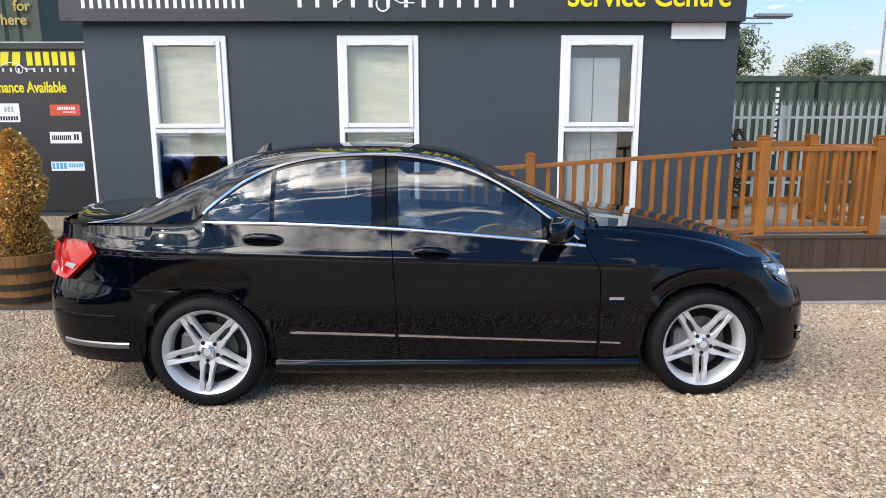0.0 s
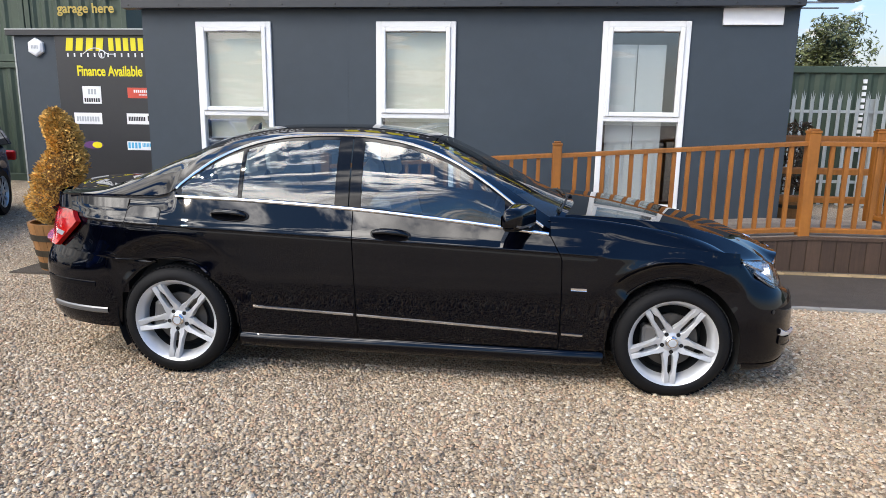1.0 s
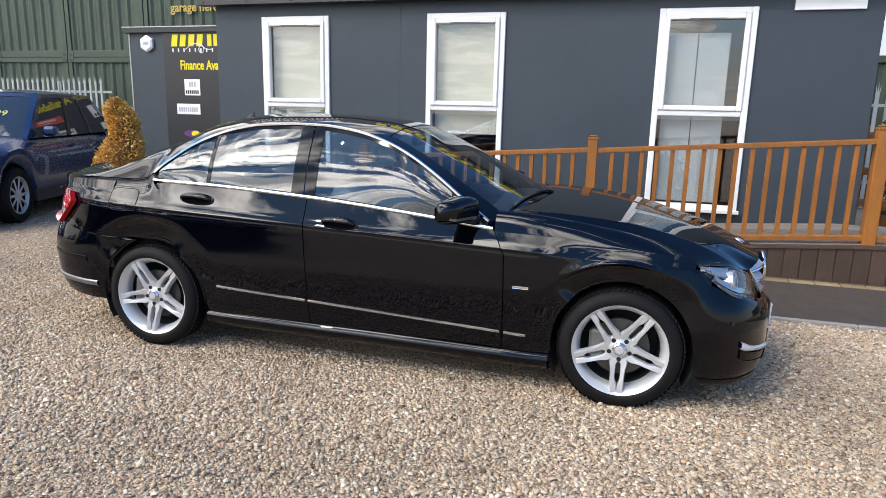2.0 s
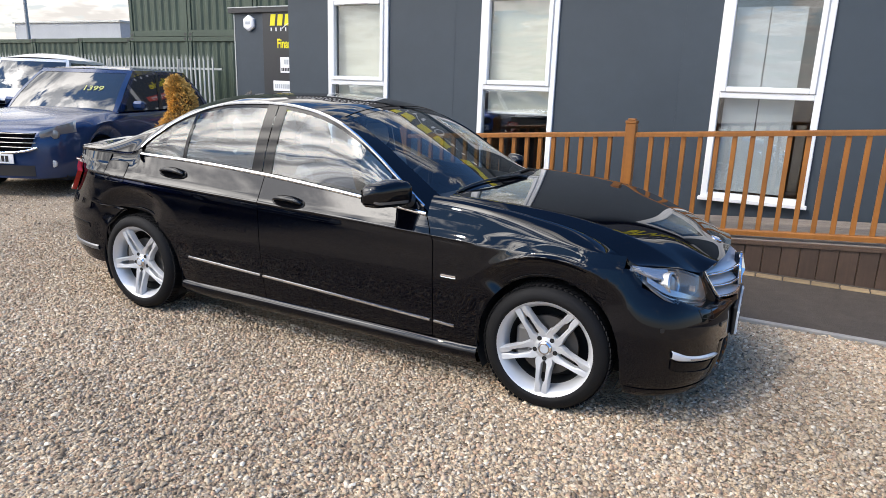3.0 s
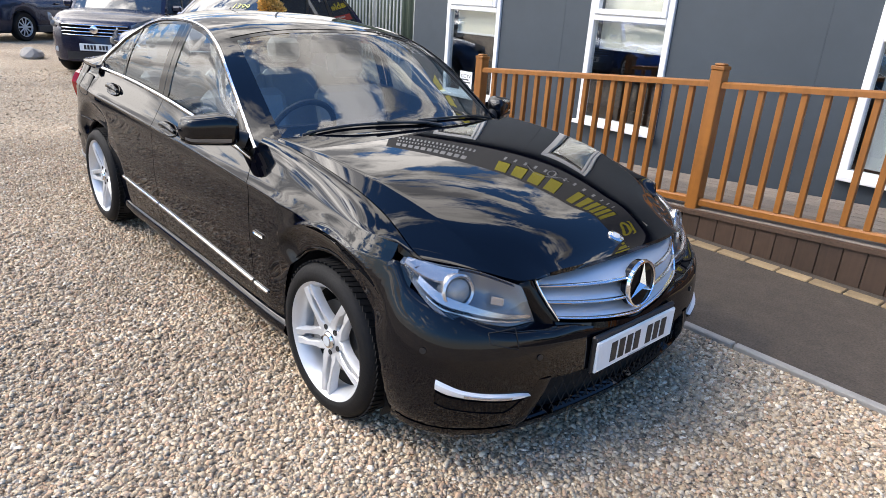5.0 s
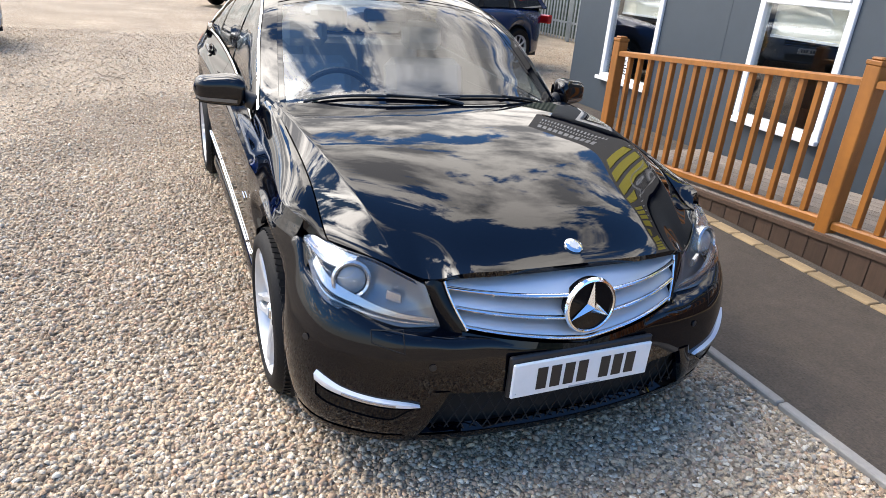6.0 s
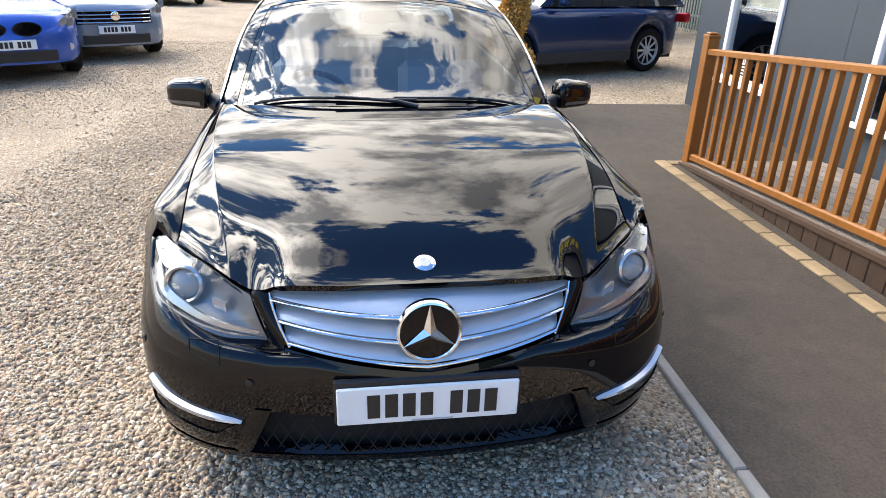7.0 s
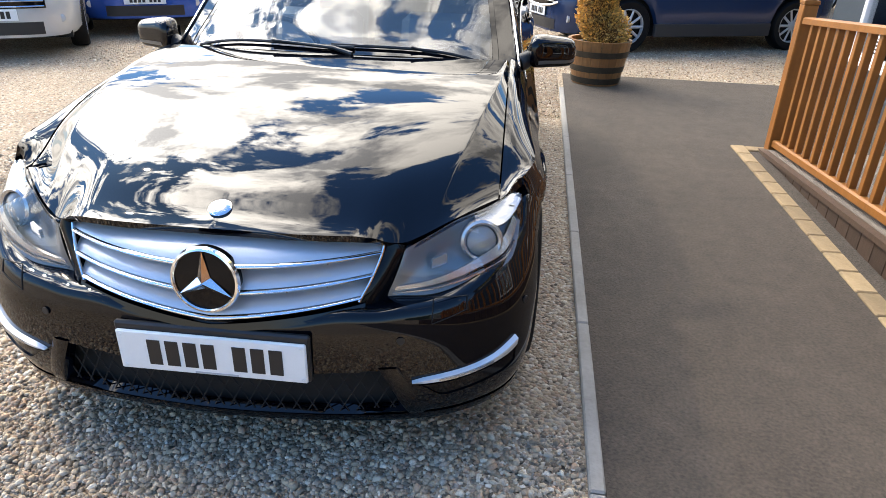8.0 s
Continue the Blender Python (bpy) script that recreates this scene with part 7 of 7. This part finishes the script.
# ---- barrel planter with a clipped golden conifer ----
PX, PY = -3.72, 5.86
planter = thing("barrel_planter", "half-barrel wooden planter with dark metal hoops", "planter", pose(PX, PY, 0))
rad = lambda z: .245 + .085 * (z / .46)
for k in range(20):
    a0, a1 = 2 * math.pi * k / 20 + .006, 2 * math.pi * (k + 1) / 20 - .006
    bm = bmesh.new()
    zs = np.linspace(0, .46, 5)
    outer = [[(rad(z) * math.cos(a), rad(z) * math.sin(a), z) for z in zs] for a in (a0, (a0 + a1) / 2, a1)]
    inner = [[((rad(z) - .03) * math.cos(a), (rad(z) - .03) * math.sin(a), z) for z in zs] for a in (a1, a0)]
    loop = outer + inner
    vs = grid(bm, loop + [loop[0]])
    bm.faces.new([r[-1] for r in vs[:-1]])
    bmesh.ops.remove_doubles(bm, verts=bm.verts, dist=1e-5)
    bmesh.ops.recalc_face_normals(bm, faces=bm.faces)
    part("stave", bm, M_barrel, planter)
for z in (.03, .15, .30):
    bm = lathe(bmesh.new(), [(rad(z) + .002, z), (rad(z) + .007, z), (rad(z + .06) + .007, z + .06), (rad(z + .06) + .002, z + .06)], 40, caps=False)
    part("hoop", bm, M_hoop, planter, "dark metal hoop", True)
part("soil", lathe(bmesh.new(), [(.29, .40), (.29, .415), (.15, .43), (.01, .435)], 30), M_soil, planter, "dark soil", True)

topiary = thing("conifer", "golden-brown clipped spiral conifer in the planter", "plant", pose(PX, PY, 0.41))
bm = bmesh.new()
tube(bm, [(.01 * math.sin(k), .01 * math.cos(2 * k), .16 * k) for k in range(7)], [.028, .026, .022, .02, .016, .012, .006], 8)
part("trunk", bm, M_bark, topiary, "", True)
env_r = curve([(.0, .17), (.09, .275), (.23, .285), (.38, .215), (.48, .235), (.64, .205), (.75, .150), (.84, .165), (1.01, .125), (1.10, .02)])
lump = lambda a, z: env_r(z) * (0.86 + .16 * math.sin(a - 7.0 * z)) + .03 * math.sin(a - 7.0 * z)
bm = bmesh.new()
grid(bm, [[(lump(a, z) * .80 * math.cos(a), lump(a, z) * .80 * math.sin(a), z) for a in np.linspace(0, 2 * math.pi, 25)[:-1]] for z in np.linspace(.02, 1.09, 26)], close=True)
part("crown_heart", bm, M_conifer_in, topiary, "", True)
rs = np.random.RandomState(11)
vv, ff = [], []
for k in range(11000):
    z = rs.uniform(.0, 1.1)
    a = rs.uniform(0, 2 * math.pi)
    r = lump(a, z) * (rs.uniform(.72, 1.08) ** .8)
    p = Vector((r * math.cos(a), r * math.sin(a), z + rs.normal(0, .012)))
    d = (Vector((math.cos(a), math.sin(a), .35)) + Vector(rs.normal(0, .45, 3))).normalized()
    n = d.orthogonal().normalized()
    n = Matrix.Rotation(rs.uniform(0, 6.3), 3, d) @ n
    s = rs.uniform(.012, .028)
    i = len(vv)
    vv += [p - n * s * .38, p + n * s * .38, p + d * s + n * s * .22, p + d * s * 1.25, p + d * s - n * s * .22]
    ff.append((i, i + 1, i + 2, i + 3, i + 4))
me = bpy.data.meshes.new("foliage")
me.from_pydata([tuple(v) for v in vv], [], ff)
me.materials.append(M_conifer)
fo = new("foliage", me)
fo.parent = topiary
tagged(fo, "dense golden needle sprays", kind="stuff")


# ---- withered shrub in a tub beyond the landing ----
tub = thing("plant_tub", "brown wooden tub beyond the timber landing", "planter", pose(4.62, 10.3, 0))
part("tub", lathe(bmesh.new(), [(.20, 0), (.25, .40), (.26, .44), (.23, .44), (.21, .38), (.01, .36)], 20), M_barrel, tub, "", True)
part("hoop", lathe(bmesh.new(), [(.238, .28), (.244, .28), (.251, .33), (.245, .33)], 20, caps=False), M_hoop, tub, "dark metal hoop", True)
shrub = thing("shrub", "withered dark brown shrub with curled leaves in a tub", "plant", pose(4.62, 10.3, .36))
rs = np.random.RandomState(23)
M_dead = material("withered_leaves", (0.085, 0.048, 0.024), 0.8, var=0.3, var_scale=9, island=0.5)
bm = bmesh.new()
for k in range(9):
    a = 2.4 * k
    tube(bm, [(0, 0, 0), (.05 * math.cos(a), .05 * math.sin(a), .5), (.13 * math.cos(a), .13 * math.sin(a), .85 + .03 * k)], [.012, .009, .004], 6)
part("stems", bm, M_bark, shrub, "", True)
vv, ff = [], []
for k in range(900):
    z = rs.uniform(.15, 1.16)
    a, r = rs.uniform(0, 6.3), (.07 + .13 * math.sin(min(z / 1.16, 1) * 2.6)) * rs.uniform(.3, 1.1)
    p = Vector((r * math.cos(a), r * math.sin(a), z))
    d = (Vector((math.cos(a), math.sin(a), -.3)) + Vector(rs.normal(0, .5, 3))).normalized()
    n = Matrix.Rotation(rs.uniform(0, 6.3), 3, d) @ d.orthogonal().normalized()
    l_ = rs.uniform(.04, .09)
    i = len(vv)
    vv += [p, p + d * l_ * .5 + n * l_ * .22, p + d * l_ + n.cross(d) * l_ * .3, p + d * l_ * .5 - n * l_ * .22]
    ff.append((i, i + 1, i + 2, i + 3))
me = bpy.data.meshes.new("leaves")
me.from_pydata([tuple(v) for v in vv], [], ff)
me.materials.append(M_dead)
o = new("leaves", me)
o.parent = shrub
tagged(o, "curled brown leaves", kind="stuff")


# ---- trees beyond the containers ----
def tree(x, y, h, crown_r, mat, seed, label):
    rs = np.random.RandomState(seed)
    t = thing("tree", label, "tree", pose(x, y, 0))
    bm = bmesh.new()
    tube(bm, [(0, 0, 0), (.05 * h * .1, 0, h * .3), (-.02 * h, .01 * h, h * .6), (0, 0, h * .86)], [h * .022, h * .017, h * .010, h * .003], 8)
    limbs = []
    for k in range(9):
        a, z0 = 2.4 * k, h * (.30 + .06 * k)
        e = Vector((crown_r * .75 * math.cos(a), crown_r * .75 * math.sin(a), z0 + h * .16))
        tube(bm, [(0, 0, z0), tuple(e * .5 + Vector((0, 0, z0 * .5 - .03 * h))), tuple(e)], [h * .008, h * .006, h * .002], 6)
        limbs.append(e)
    part("trunk", bm, M_bark, t, "", True)
    vv, ff = [], []
    lobes = [(e, crown_r * rs.uniform(.34, .55)) for e in limbs] + [(Vector((rs.normal(0, .3) * crown_r, rs.normal(0, .3) * crown_r, h * rs.uniform(.55, .93))), crown_r * rs.uniform(.3, .5)) for _ in range(10)]
    for c, r in lobes:
        for k in range(300):
            d = Vector(rs.normal(0, 1, 3)).normalized()
            p = c + d * r * rs.uniform(.45, 1.08)
            n1 = Vector(rs.normal(0, 1, 3)).normalized()
            n2 = n1.orthogonal().normalized()
            s = rs.uniform(.07, .16) * h / 7
            i = len(vv)
            vv += [p - n1 * s, p + n2 * s * .5, p + n1 * s, p - n2 * s * .5]
            ff.append((i, i + 1, i + 2, i + 3))
    me = bpy.data.meshes.new("crown")
    me.from_pydata([tuple(v) for v in vv], [], ff)
    me.materials.append(mat)
    o = new("crown", me)
    o.parent = t
    tagged(o, kind="stuff")


tree(12.2, 28, 5.6, 1.5, M_leaf, 3, "leafy green tree behind the green containers")
tree(23.2, 40, 6.3, 2.0, M_leaf, 4, "rounded green tree in the distance")
tree(25.6, 40.5, 5.6, 1.2, M_leaf, 5, "slim green tree in the distance")
tree(21.6, 44, 4.4, 1.7, M_leaf_autumn, 6, "small tree with browning autumn leaves")
tree(18.2, 46, 4.4, 1.8, M_leaf, 7, "small green tree in the distance")
tree(-74, 38, 3.6, 2.0, M_leaf, 8, "small far green tree beyond the fence")
tree(-80, 30, 3.4, 1.9, M_leaf, 9, "small far green tree beyond the fence")


def lamp_post(x, y, h, ang, label):
    p = thing("street_lamp", label, "lamp post", pose(x, y, 0, 0, 0, ang))
    bm = bmesh.new()
    tube(bm, [(0, 0, 0), (0, 0, h * .5), (0, 0, h), (.25, 0, h + .06), (.9, 0, h + .10)], [.075, .06, .045, .04, .035], 10)
    part("pole", bm, M_pole, p, "", True)
    part("lamp_head", boxed(.8, 1.45, -.13, .13, h + .05, h + .17, .04), M_pole, p, "grey lamp head")


lamp_post(22.5, 33.5, 7.3, 0, "tall grey street lamp beyond the containers")
lamp_post(24.5, 58, 7.0, 0, "far grey street lamp")
lamp_post(-23.5, 15.9, 8.5, 90, "tall grey lamp post behind the containers")
lamp_post(-43, 22, 8.0, 90, "far grey lamp post behind the containers")
rock = bmesh.new()
bmesh.ops.create_icosphere(rock, subdivisions=2, radius=.3)
for v in rock.verts:
    v.co = Vector((v.co.x * 1.3, v.co.y * .7, max(v.co.z, -.1) * .55 + .05)) * (1 + .18 * noise.noise(v.co * 5))
tagged(part("boulder", rock, M_concrete, m=pose(-12.4, 4.9, 0)), "pale grey boulder at the edge of the parking bay", "rock")


# ---- pale warehouse far beyond the containers ----
shed = thing("warehouse", "pale grey flat-roofed warehouse beyond the containers", "building", pose(-90, 60, 0, 0, 0, 3))
part("wall", boxed(-11, 11, 0, 14, 0, 8.3, 0.02), material("pale_sheet_cladding", (0.36, 0.38, 0.40), 0.7, var=0.1, var_scale=0.4), shed, "pale profiled sheet wall")
part("roof", boxed(-11.2, 11.2, -0.2, 14.2, 8.3, 8.55, 0.02), M_galv, shed, "grey roof edge")
for k in range(3):
    part("loading_door", boxed(-8 + 6.5 * k, -4.6 + 6.5 * k, -0.06, 0.0, 0.1, 4.0, 0.01), M_pole, shed, "grey roller door")
